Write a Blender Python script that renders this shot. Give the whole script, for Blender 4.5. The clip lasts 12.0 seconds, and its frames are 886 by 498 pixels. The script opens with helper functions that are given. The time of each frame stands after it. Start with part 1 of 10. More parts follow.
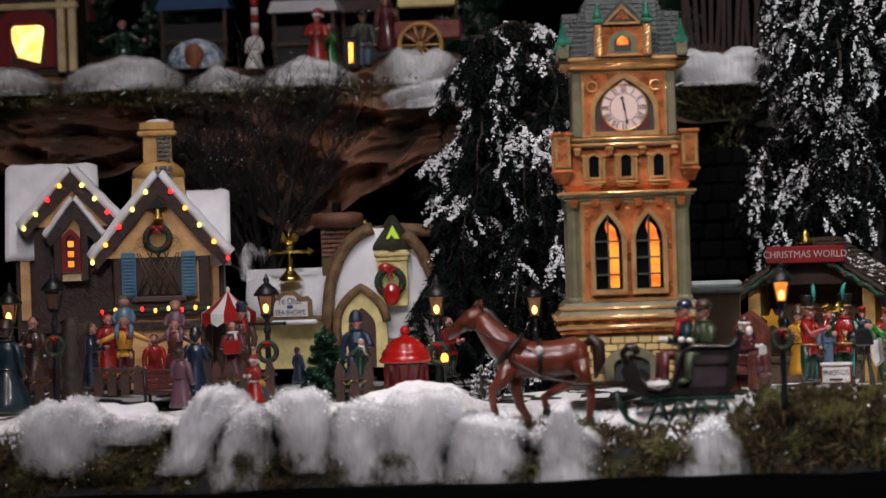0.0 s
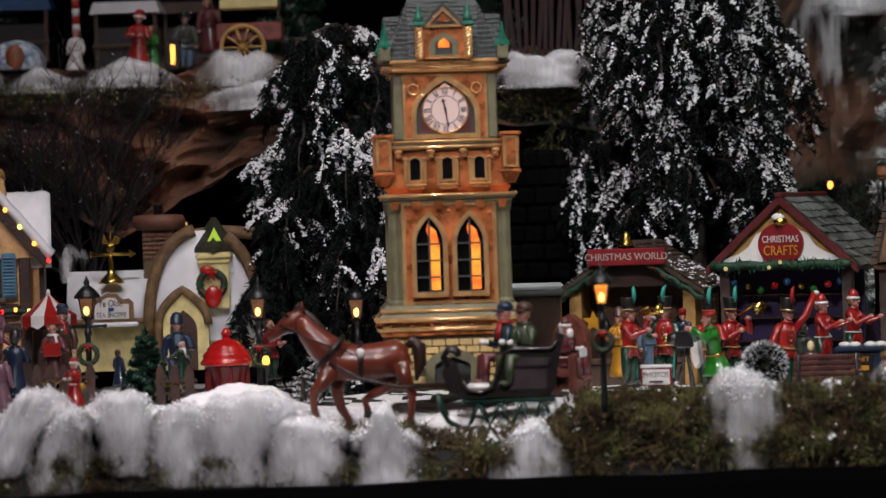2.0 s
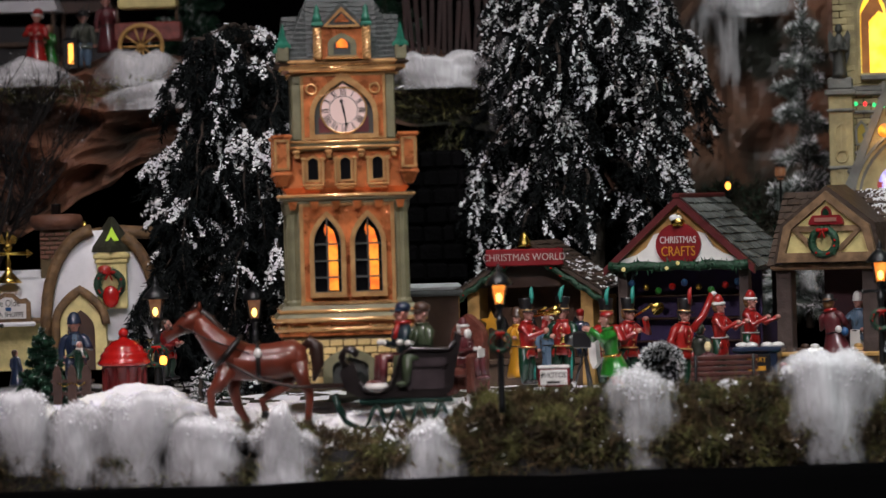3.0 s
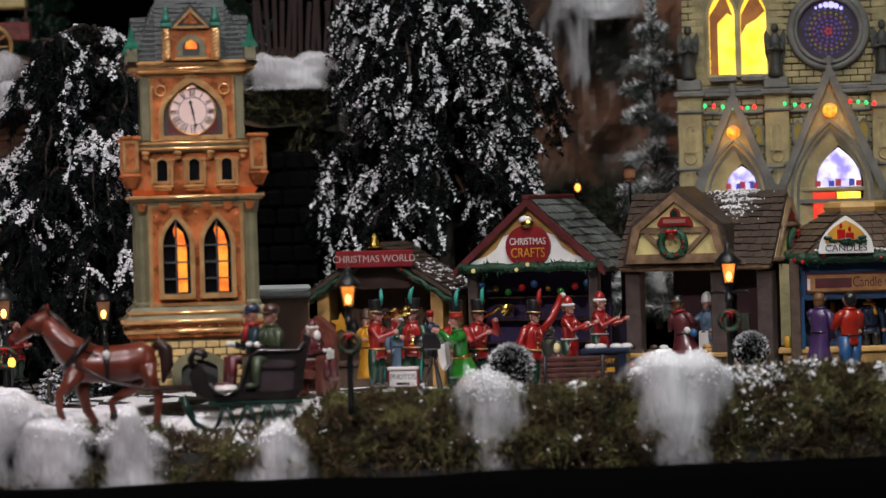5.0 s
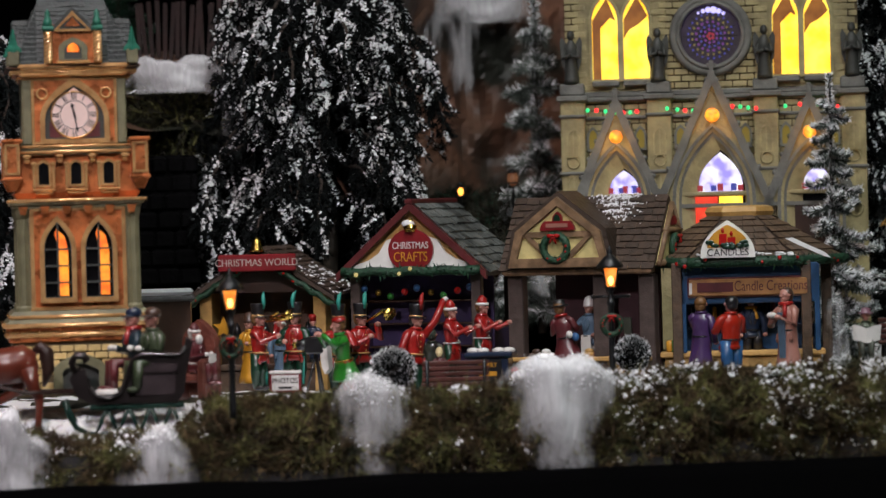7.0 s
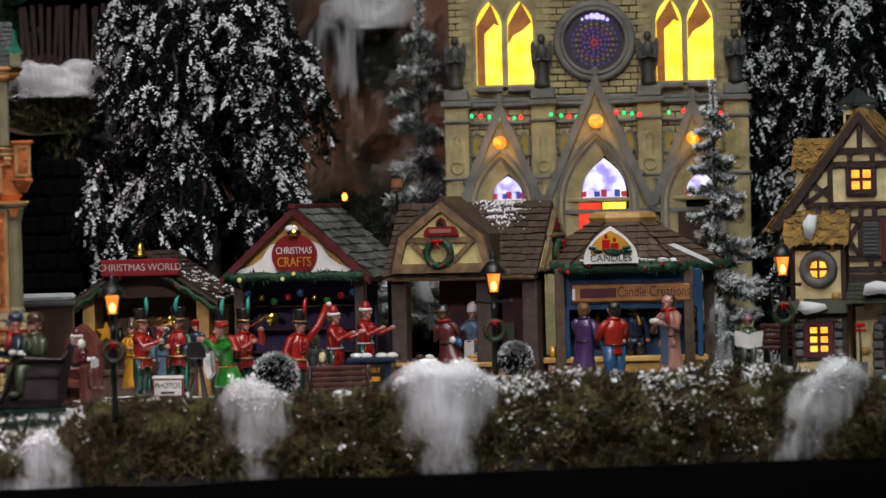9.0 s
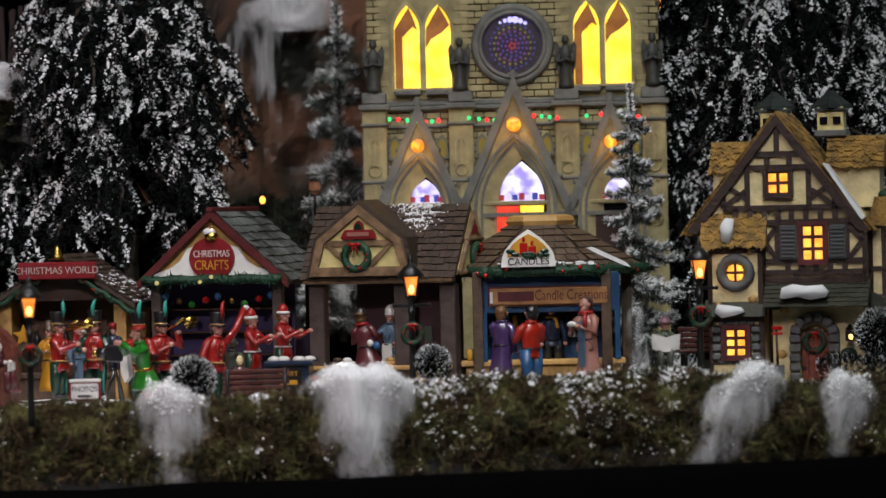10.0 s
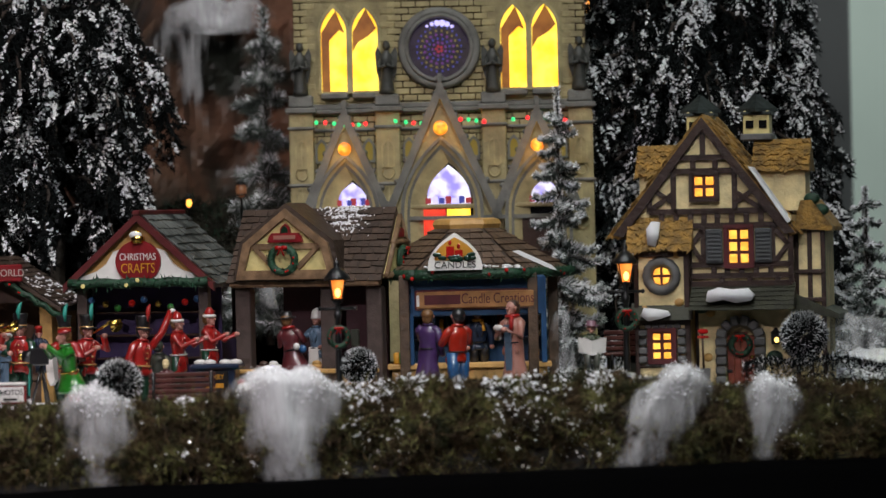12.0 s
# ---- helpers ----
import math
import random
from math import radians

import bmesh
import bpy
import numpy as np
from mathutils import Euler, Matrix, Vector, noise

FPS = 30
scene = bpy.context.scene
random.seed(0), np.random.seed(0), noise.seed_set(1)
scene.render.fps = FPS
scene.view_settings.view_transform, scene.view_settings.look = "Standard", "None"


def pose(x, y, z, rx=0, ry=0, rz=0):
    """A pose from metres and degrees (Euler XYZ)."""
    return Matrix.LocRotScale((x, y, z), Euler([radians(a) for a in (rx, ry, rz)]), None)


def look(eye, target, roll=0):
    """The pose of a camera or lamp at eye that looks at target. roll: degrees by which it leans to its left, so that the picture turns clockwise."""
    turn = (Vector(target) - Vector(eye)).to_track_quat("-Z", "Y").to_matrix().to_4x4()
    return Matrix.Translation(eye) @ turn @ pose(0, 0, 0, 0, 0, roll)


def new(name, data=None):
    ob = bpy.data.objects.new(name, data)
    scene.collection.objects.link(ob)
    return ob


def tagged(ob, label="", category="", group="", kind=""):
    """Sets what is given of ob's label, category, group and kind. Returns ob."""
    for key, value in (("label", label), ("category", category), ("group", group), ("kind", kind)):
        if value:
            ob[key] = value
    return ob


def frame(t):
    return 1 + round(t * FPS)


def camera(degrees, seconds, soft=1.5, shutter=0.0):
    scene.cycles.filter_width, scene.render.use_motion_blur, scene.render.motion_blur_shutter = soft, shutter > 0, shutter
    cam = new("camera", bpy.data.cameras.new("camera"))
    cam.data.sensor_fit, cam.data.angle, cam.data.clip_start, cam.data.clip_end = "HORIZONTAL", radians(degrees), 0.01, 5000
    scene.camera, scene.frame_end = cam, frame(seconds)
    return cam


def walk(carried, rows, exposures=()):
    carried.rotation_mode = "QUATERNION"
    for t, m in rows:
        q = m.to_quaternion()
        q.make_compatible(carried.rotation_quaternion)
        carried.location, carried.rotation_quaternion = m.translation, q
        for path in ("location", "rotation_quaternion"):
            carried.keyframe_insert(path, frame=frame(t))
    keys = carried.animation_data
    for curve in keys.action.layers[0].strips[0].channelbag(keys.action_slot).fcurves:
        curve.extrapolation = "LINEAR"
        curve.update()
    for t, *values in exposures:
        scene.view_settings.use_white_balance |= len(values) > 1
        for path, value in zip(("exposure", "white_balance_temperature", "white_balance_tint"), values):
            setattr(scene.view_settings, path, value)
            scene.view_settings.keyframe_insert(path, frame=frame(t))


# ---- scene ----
# Camera: a long lens panned on a tripod; the lens sits ARM metres in front of the pan axis.
cam = camera(13.5, 12.0, soft=1.4)
EYE, ARM = 0.155, 0.1
# seconds, heading to the right, tilt up, lean (degrees)
SWEEP = [
    (0.0, -6.635, -0.526, 1.842),
    (0.5, -5.894, -0.545, 1.896),
    (1.0, -5.323, -0.559, 1.852),
    (1.5, -4.692, -0.575, 1.842),
    (2.0, -3.987, -0.575, 1.785),
    (2.5, -3.221, -0.586, 1.761),
    (3.0, -2.475, -0.618, 1.673),
    (3.5, -1.467, -0.649, 1.714),
    (3.7, -1.363, -0.649, 1.714),
    (5.3, -0.044, -0.663, 1.654),
    (5.5, 0.060, -0.663, 1.654),
    (6.0, 0.637, -0.660, 1.608),
    (6.5, 0.979, -0.644, 1.575),
    (7.0, 1.498, -0.650, 1.551),
    (7.5, 2.124, -0.635, 1.449),
    (7.7, 2.340, -0.635, 1.449),
    (9.3, 3.617, -0.608, 1.389),
    (9.5, 3.946, -0.608, 1.389),
    (10.0, 4.451, -0.594, 1.353),
    (10.5, 4.688, -0.576, 1.367),
    (11.0, 4.805, -0.587, 1.385),
    (11.5, 4.963, -0.581, 1.390),
    (12.0, 5.542, -0.570, 1.313),
]
walk(cam, [(t, pose(ARM * math.sin(radians(a)), ARM * math.cos(radians(a)), EYE, 90 + p, 0, -a) @ pose(0, 0, 0, 0, 0, -r)) for t, a, p, r in SWEEP])
cam.data.dof.use_dof = True
cam.data.dof.focus_distance = 3.24
cam.data.dof.aperture_fstop = 7.5

# ---- light and room ----
world = bpy.data.worlds.new("room_dark")
world.use_nodes = True
world.node_tree.nodes["Background"].inputs[0].default_value = (0.75, 0.85, 1.0, 1)
world.node_tree.nodes["Background"].inputs[1].default_value = 0.0006
scene.world = world
scene.view_settings.exposure = -0.14


def ceiling_lamp(name, eye, target, size, power, colour):
    lamp = bpy.data.lights.new(name, "AREA")
    lamp.shape, lamp.size, lamp.energy, lamp.color, lamp.spread = "DISK", size, power, colour, radians(56)
    ob = new(name, lamp)
    ob.matrix_world = look(eye, target)
    return ob


ceiling_lamp("ceiling_spot", (-0.42, 0.9, 1.3), (-0.20, 3.0, -0.02), 0.16, 2.7, (1.0, 0.88, 0.92))
ceiling_lamp("ceiling_spot", (0.6, 1.2, 1.7), (0.40, 3.1, 0.04), 0.16, 1.75, (0.93, 1.0, 1.0))
ceiling_lamp("ceiling_spot", (-0.55, 2.35, 1.75), (-0.30, 3.2, 0.05), 0.10, 1.75, (1.0, 0.88, 0.9))
ceiling_lamp("ceiling_spot", (0.45, 2.4, 1.85), (0.30, 3.25, 0.05), 0.10, 1.7, (0.96, 1.0, 0.98))
# unseen spot added to brighten the far wall in place of room light
wall_spot = bpy.data.lights.new("wall_spot", "SPOT")
wall_spot.energy, wall_spot.spot_size, wall_spot.spot_blend, wall_spot.shadow_soft_size = 240.0, radians(60), 0.6, 0.1
new("wall_spot", wall_spot).matrix_world = look((1.5, 3.9, 2.2), (1.25, 4.6, 0.4))


# ---- materials ----
def mat(name, colour, rough=0.6, metal=0.0, vary=0.25, scale=60.0, bump=0.15, bump_scale=250.0, second=None, island=0.0,
        coat=0.0, emit=None, power=0.0, spec=0.5, sheen=0.0, subsurface=0.0):
    """A procedural surface: base colour with stains at two scales, a second colour in patches, and fine relief."""
    m = bpy.data.materials.new(name)
    m.use_nodes = True
    nt = m.node_tree
    b = nt.nodes["Principled BSDF"]
    b.inputs["Roughness"].default_value = rough
    b.inputs["Metallic"].default_value = metal
    b.inputs["Coat Weight"].default_value = coat
    b.inputs["Coat Roughness"].default_value = 0.12
    b.inputs["Specular IOR Level"].default_value = spec
    b.inputs["Sheen Weight"].default_value = sheen
    if subsurface:
        b.inputs["Subsurface Weight"].default_value = subsurface
        b.inputs["Subsurface Radius"].default_value = (0.004, 0.004, 0.0045)
        b.inputs["Subsurface Scale"].default_value = 1.0
    tc = nt.nodes.new("ShaderNodeTexCoord")
    n1 = nt.nodes.new("ShaderNodeTexNoise")
    n1.inputs["Scale"].default_value = scale
    n1.inputs["Detail"].default_value = 5
    nt.links.new(tc.outputs["Object"], n1.inputs["Vector"])
    ramp = nt.nodes.new("ShaderNodeValToRGB")
    ramp.color_ramp.elements[0].position, ramp.color_ramp.elements[1].position = 0.36, 0.64
    dark = [c * (1 - vary) for c in colour]
    light = [min(1, c * (1 + vary * 0.6)) for c in (second or colour)]
    ramp.color_ramp.elements[0].color = (*dark, 1)
    ramp.color_ramp.elements[1].color = (*light, 1)
    nt.links.new(n1.outputs["Fac"], ramp.inputs["Fac"])
    last = ramp.outputs["Color"]
    if island:
        geo = nt.nodes.new("ShaderNodeNewGeometry")
        info = nt.nodes.new("ShaderNodeObjectInfo")
        add = nt.nodes.new("ShaderNodeMath")
        add.operation = "ADD"
        nt.links.new(geo.outputs["Random Per Island"], add.inputs[0])
        nt.links.new(info.outputs["Random"], add.inputs[1])
        rng = nt.nodes.new("ShaderNodeMapRange")
        rng.inputs["From Max"].default_value = 2.0
        rng.inputs["To Min"].default_value, rng.inputs["To Max"].default_value = 1 - island, 1 + island
        nt.links.new(add.outputs[0], rng.inputs["Value"])
        hsv = nt.nodes.new("ShaderNodeHueSaturation")
        nt.links.new(rng.outputs[0], hsv.inputs["Value"])
        nt.links.new(last, hsv.inputs["Color"])
        last = hsv.outputs["Color"]
    nt.links.new(last, b.inputs["Base Color"])
    if bump:
        n2 = nt.nodes.new("ShaderNodeTexNoise")
        n2.inputs["Scale"].default_value = bump_scale
        n2.inputs["Detail"].default_value = 3
        nt.links.new(tc.outputs["Object"], n2.inputs["Vector"])
        bp = nt.nodes.new("ShaderNodeBump")
        bp.inputs["Strength"].default_value = bump
        bp.inputs["Distance"].default_value = 0.002
        nt.links.new(n2.outputs["Fac"], bp.inputs["Height"])
        nt.links.new(bp.outputs["Normal"], b.inputs["Normal"])
        mr = nt.nodes.new("ShaderNodeMapRange")
        mr.inputs["To Min"].default_value, mr.inputs["To Max"].default_value = rough * 0.75, min(1, rough * 1.25)
        nt.links.new(n1.outputs["Fac"], mr.inputs["Value"])
        nt.links.new(mr.outputs[0], b.inputs["Roughness"])
    if emit:
        b.inputs["Emission Color"].default_value = (*emit, 1)
        b.inputs["Emission Strength"].default_value = power
    return m


def glow(name, colour, power, second=None, scale=120.0):
    """Something that gives off light, unevenly."""
    m = mat(name, (0.05, 0.04, 0.03), rough=0.3, bump=0)
    nt = m.node_tree
    b = nt.nodes["Principled BSDF"]
    tc = nt.nodes.new("ShaderNodeTexCoord")
    n = nt.nodes.new("ShaderNodeTexNoise")
    n.inputs["Scale"].default_value = scale
    nt.links.new(tc.outputs["Object"], n.inputs["Vector"])
    r = nt.nodes.new("ShaderNodeValToRGB")
    r.color_ramp.elements[0].position, r.color_ramp.elements[1].position = 0.38, 0.62
    r.color_ramp.elements[0].color, r.color_ramp.elements[1].color = (*(second or colour), 1), (*colour, 1)
    nt.links.new(n.outputs["Fac"], r.inputs["Fac"])
    nt.links.new(r.outputs["Color"], b.inputs["Emission Color"])
    b.inputs["Emission Strength"].default_value = power
    return m


M = {
    "snow": mat("cotton_snow", (0.93, 0.94, 0.97), 0.8, vary=0.06, scale=90, bump=0.3, bump_scale=420, subsurface=0.7),
    "roof_snow": mat("painted_snow", (0.738, 0.746, 0.771), 0.55, vary=0.1, scale=50, bump=0.25, bump_scale=160),
    "flock": mat("flocked_snow", (0.92, 0.93, 0.96), 0.7, vary=0.1, bump=0),
    "board": mat("display_board", (0.02, 0.02, 0.022), 0.7),
    "cloth": mat("black_cloth", (0.001, 0.001, 0.00112), 1.0, scale=30, spec=0.02),
    "moss": mat("dried_moss", (0.045, 0.0234, 0.0099), 0.8, vary=0.5, scale=32, bump=0, second=(0.068, 0.0448, 0.0176), island=0.6),
    "earth": mat("moss_mat", (0.02, 0.018, 0.008), 0.95, vary=0.5, scale=80, bump=0.8),
    "needles": mat("dark_needles", (0.004, 0.006, 0.006), 0.8, vary=0.4, bump=0, island=0.5, spec=0.15),
    "fir": mat("green_needles", (0.00936, 0.0468, 0.0234), 0.6, vary=0.4, bump=0.3, island=0.3),
    "frost_fir": mat("grey_green_needles", (0.0468, 0.0663, 0.0585), 0.7, vary=0.4, bump=0, island=0.5),
    "pale_fir": mat("pale_grey_green_needles", (0.16, 0.19, 0.165), 0.7, vary=0.3, bump=0, island=0.4),
    "dark_frost_fir": mat("dark_grey_green_bristles", (0.07, 0.09, 0.078), 0.6, vary=0.4, bump=0, island=0.5),
    "bark": mat("bark", (0.039, 0.0273, 0.0195), 0.8, vary=0.4, bump=0.6),
    "twig": mat("dark_twigs", (0.014, 0.0117, 0.0109), 0.7, vary=0.3, bump=0),
    "paper": mat("crumpled_rock_paper", (0.1, 0.112, 0.088), 0.5, vary=0.75, scale=10, second=(0.2, 0.092, 0.056), bump=0.5, bump_scale=35),
    "wall": mat("pale_green_wall", (0.5, 0.62, 0.55), 0.8, vary=0.05, scale=4, bump=0.05),
    "wall_dark": mat("grey_post_paint", (0.09, 0.1, 0.1), 0.7, vary=0.15, scale=4),
    "room": mat("dim_room", (0.03, 0.03, 0.035), 0.9),
    "copper": mat("copper_paint", (0.53, 0.17, 0.056), 0.28, 0.35, vary=0.45, scale=70, bump=0.3, bump_scale=200),
    "gold": mat("gold_paint", (0.95, 0.52, 0.22), 0.2, 0.6, vary=0.25, coat=0.5, scale=90, bump=0.45, bump_scale=170),
    "olive": mat("grey_green_stone_paint", (0.156, 0.148, 0.0819), 0.5, vary=0.25, scale=70, bump=0.25),
    "tan_brick": mat("tan_brick_paint", (0.54, 0.39, 0.16), 0.5, vary=0.3, scale=80, bump=0.4, island=0.25),
    "mortar": mat("dark_mortar", (0.0936, 0.0663, 0.0312), 0.8),
    "slate": mat("green_slate", (0.0239, 0.0318, 0.0298), 0.5, vary=0.35, scale=120, bump=0.4, island=0.35),
    "verdigris": mat("verdigris_paint", (0.0234, 0.156, 0.101), 0.45, vary=0.35, scale=90, bump=0.3),
    "frame_grey": mat("dark_grey_frame", (0.039, 0.0429, 0.039), 0.5),
    "dark_pane": mat("dark_window", (0.006, 0.006, 0.007), 0.15, bump=0),
    "dial": mat("clock_dial", (0.72, 0.54, 0.5), 0.35, vary=0.05, bump=0, emit=(1.0, 0.7, 0.62), power=0.12),
    "ink": mat("black_ink", (0.012, 0.01, 0.01), 0.5, bump=0),
    "cream": mat("cream_plaster", (0.704, 0.571, 0.305), 0.6, vary=0.2, scale=80, bump=0.5, bump_scale=350),
    "yellow": mat("pale_yellow_paint", (0.628, 0.533, 0.228), 0.5, vary=0.2, scale=70, bump=0.4),
    "ochre": mat("ochre_paint", (0.476, 0.276, 0.0856), 0.5, vary=0.25, scale=70, bump=0.3),
    "orange_wall": mat("orange_cream_plaster", (0.59, 0.343, 0.143), 0.55, vary=0.25, scale=60, bump=0.4),
    "timber": mat("dark_timber", (0.0273, 0.0109, 0.00702), 0.5, vary=0.35, scale=120, bump=0.5),
    "wood": mat("brown_wood", (0.0702, 0.041, 0.0234), 0.55, vary=0.35, scale=90, bump=0.5, island=0.2),
    "mauve_wood": mat("grey_brown_post_paint", (0.0626, 0.0435, 0.0377), 0.5, vary=0.25, scale=90, bump=0.3),
    "shingle": mat("brown_shingle", (0.0468, 0.0281, 0.0175), 0.6, vary=0.35, scale=140, bump=0.5, island=0.4),
    "thatch": mat("ochre_thatch", (0.264, 0.146, 0.0293), 0.7, vary=0.5, scale=130, bump=1.0, bump_scale=400),
    "moss_roof": mat("green_brown_roof", (0.0273, 0.0281, 0.0156), 0.6, vary=0.4, scale=90, bump=0.6),
    "maroon": mat("maroon_paint", (0.0936, 0.014, 0.0156), 0.4, vary=0.3, bump=0.2),
    "red": mat("red_gloss", (0.39, 0.00936, 0.0078), 0.25, vary=0.2, coat=0.6, bump=0.1),
    "sign_red": mat("sign_red", (0.187, 0.00624, 0.01), 0.4, vary=0.15, bump=0.1),
    "white": mat("white_paint", (0.78, 0.77, 0.74), 0.4, vary=0.1, bump=0.15),
    "blue_shutter": mat("sky_blue_paint", (0.0663, 0.173, 0.265), 0.5, vary=0.2, bump=0.2),
    "booth_blue": mat("booth_blue_paint", (0.00952, 0.0495, 0.126), 0.4, vary=0.25, bump=0.2),
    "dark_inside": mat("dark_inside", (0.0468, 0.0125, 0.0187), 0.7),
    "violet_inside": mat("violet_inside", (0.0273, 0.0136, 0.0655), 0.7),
    "brick_red": mat("chimney_brick", (0.156, 0.0663, 0.039), 0.6, vary=0.3, bump=0.4, island=0.3),
    "stone": mat("grey_stone_paint", (0.106, 0.106, 0.106), 0.55, vary=0.3, scale=80, bump=0.5),
    "cath": mat("cathedral_tan_stone", (0.348, 0.292, 0.145), 0.6, vary=0.3, scale=60, bump=0.5, island=0.2),
    "cath_grey": mat("cathedral_grey_trim", (0.156, 0.156, 0.14), 0.55, vary=0.3, scale=70, bump=0.4),
    "iron": mat("black_iron", (0.00624, 0.00702, 0.0078), 0.35, vary=0.2, bump=0.1),
    "garland": mat("green_garland", (0.008, 0.045, 0.02), 0.6, vary=0.5, scale=300, bump=0.8, island=0.4),
    "horse": mat("chestnut_gloss", (0.125, 0.0262, 0.0138), 0.3, vary=0.35, scale=40, coat=0.3, bump=0.12),
    "mane": mat("dark_mane", (0.0234, 0.00936, 0.00624), 0.4, vary=0.3, bump=0.5),
    "harness": mat("black_leather", (0.00936, 0.00858, 0.0078), 0.35),
    "sleigh_green": mat("dark_green_gloss", (0.00468, 0.0234, 0.0172), 0.3, coat=0.3, vary=0.3, bump=0.1),
    "sleigh_black": mat("black_brown_gloss", (0.0109, 0.0078, 0.0078), 0.3, coat=0.3, bump=0.1),
    "brass": mat("brass", (0.75, 0.5, 0.12), 0.22, 1.0, vary=0.2, bump=0),
    "skin": mat("painted_skin", (0.421, 0.196, 0.155), 0.4, vary=0.25, scale=160, bump=0.2, coat=0.3),
    "f_red": mat("figure_red", (0.279, 0.00995, 0.00796), 0.3, vary=0.2, bump=0.1, coat=0.7),
    "f_green": mat("figure_green", (0.0156, 0.156, 0.0156), 0.3, vary=0.2, bump=0.1, coat=0.7),
    "f_dkgreen": mat("figure_dark_green", (0.00343, 0.03, 0.015), 0.3, vary=0.25, bump=0.1, coat=0.7),
    "f_black": mat("figure_black", (0.0078, 0.0078, 0.00936), 0.35, vary=0.2, bump=0.1, coat=0.7),
    "f_navy": mat("figure_navy", (0.00936, 0.0195, 0.0468), 0.35, vary=0.2, bump=0.1, coat=0.7),
    "f_blue": mat("figure_blue", (0.0175, 0.0818, 0.211), 0.35, vary=0.2, bump=0.1, coat=0.7),
    "f_denim": mat("figure_light_blue", (0.0872, 0.143, 0.212), 0.45, vary=0.2, bump=0.1, coat=0.7),
    "f_purple": mat("figure_purple", (0.0562, 0.025, 0.1), 0.35, vary=0.2, bump=0.1, coat=0.7),
    "f_yellow": mat("figure_yellow", (0.55, 0.26, 0.02), 0.4, vary=0.2, bump=0.1, coat=0.7),
    "f_orange": mat("figure_orange_red", (0.332, 0.0166, 0.00663), 0.3, vary=0.2, bump=0.1, coat=0.7),
    "f_pink": mat("figure_pink", (0.312, 0.138, 0.106), 0.4, vary=0.2, bump=0.1, coat=0.7),
    "f_brown": mat("figure_brown", (0.0437, 0.0187, 0.01), 0.45, vary=0.25, bump=0.2, coat=0.7),
    "f_maroon": mat("figure_maroon", (0.0936, 0.0156, 0.0195), 0.4, vary=0.25, bump=0.2, coat=0.7),
    "f_grey": mat("figure_grey_green", (0.0546, 0.0624, 0.0468), 0.45, vary=0.25, bump=0.2, coat=0.7),
    "f_white": mat("figure_white", (0.637, 0.62, 0.595), 0.4, vary=0.1, bump=0.1, coat=0.7),
    "f_teal": mat("plume_teal", (0.0234, 0.234, 0.187), 0.45, vary=0.2, bump=0.1),
    "hair": mat("painted_hair", (0.131, 0.0606, 0.0187), 0.45, vary=0.2, bump=0.3),
    "bench": mat("bench_brown_gloss", (0.0702, 0.0218, 0.0172), 0.35, vary=0.25, bump=0.3, island=0.2),
    "purple_pane": mat("purple_pane", (0.039, 0.0156, 0.0702), 0.3),
    "lamp_glow": glow("lamp_glow", (1.0, 0.36, 0.06), 1.5, (0.9, 0.2, 0.02), 150),
    "bulb_glow": glow("bulb_glow", (1.0, 0.6, 0.14), 4.0),
    "window_glow": glow("window_glow", (1.0, 0.36, 0.03), 1.5, (0.9, 0.13, 0.01), 90),
    "cath_glow": glow("cathedral_window_glow", (1.0, 0.74, 0.08), 2.0, (1.0, 0.52, 0.02), 60),
    "white_glow": glow("stained_glass_glow", (0.95, 0.92, 1.0), 1.5, (0.3, 0.25, 0.75), 70),
    "red_glow": glow("red_glass_glow", (0.9, 0.06, 0.02), 1.2, (0.8, 0.02, 0.01), 60),
    "bulb_red": glow("red_bulb", (1.0, 0.015, 0.02), 3.0),
    "bulb_green": glow("green_bulb", (0.03, 1.0, 0.3), 1.3),
    "bulb_yellow": glow("yellow_bulb", (1.0, 0.8, 0.2), 3.0),
    "bulb_orange": glow("orange_bulb", (1.0, 0.35, 0.05), 4.0),
}


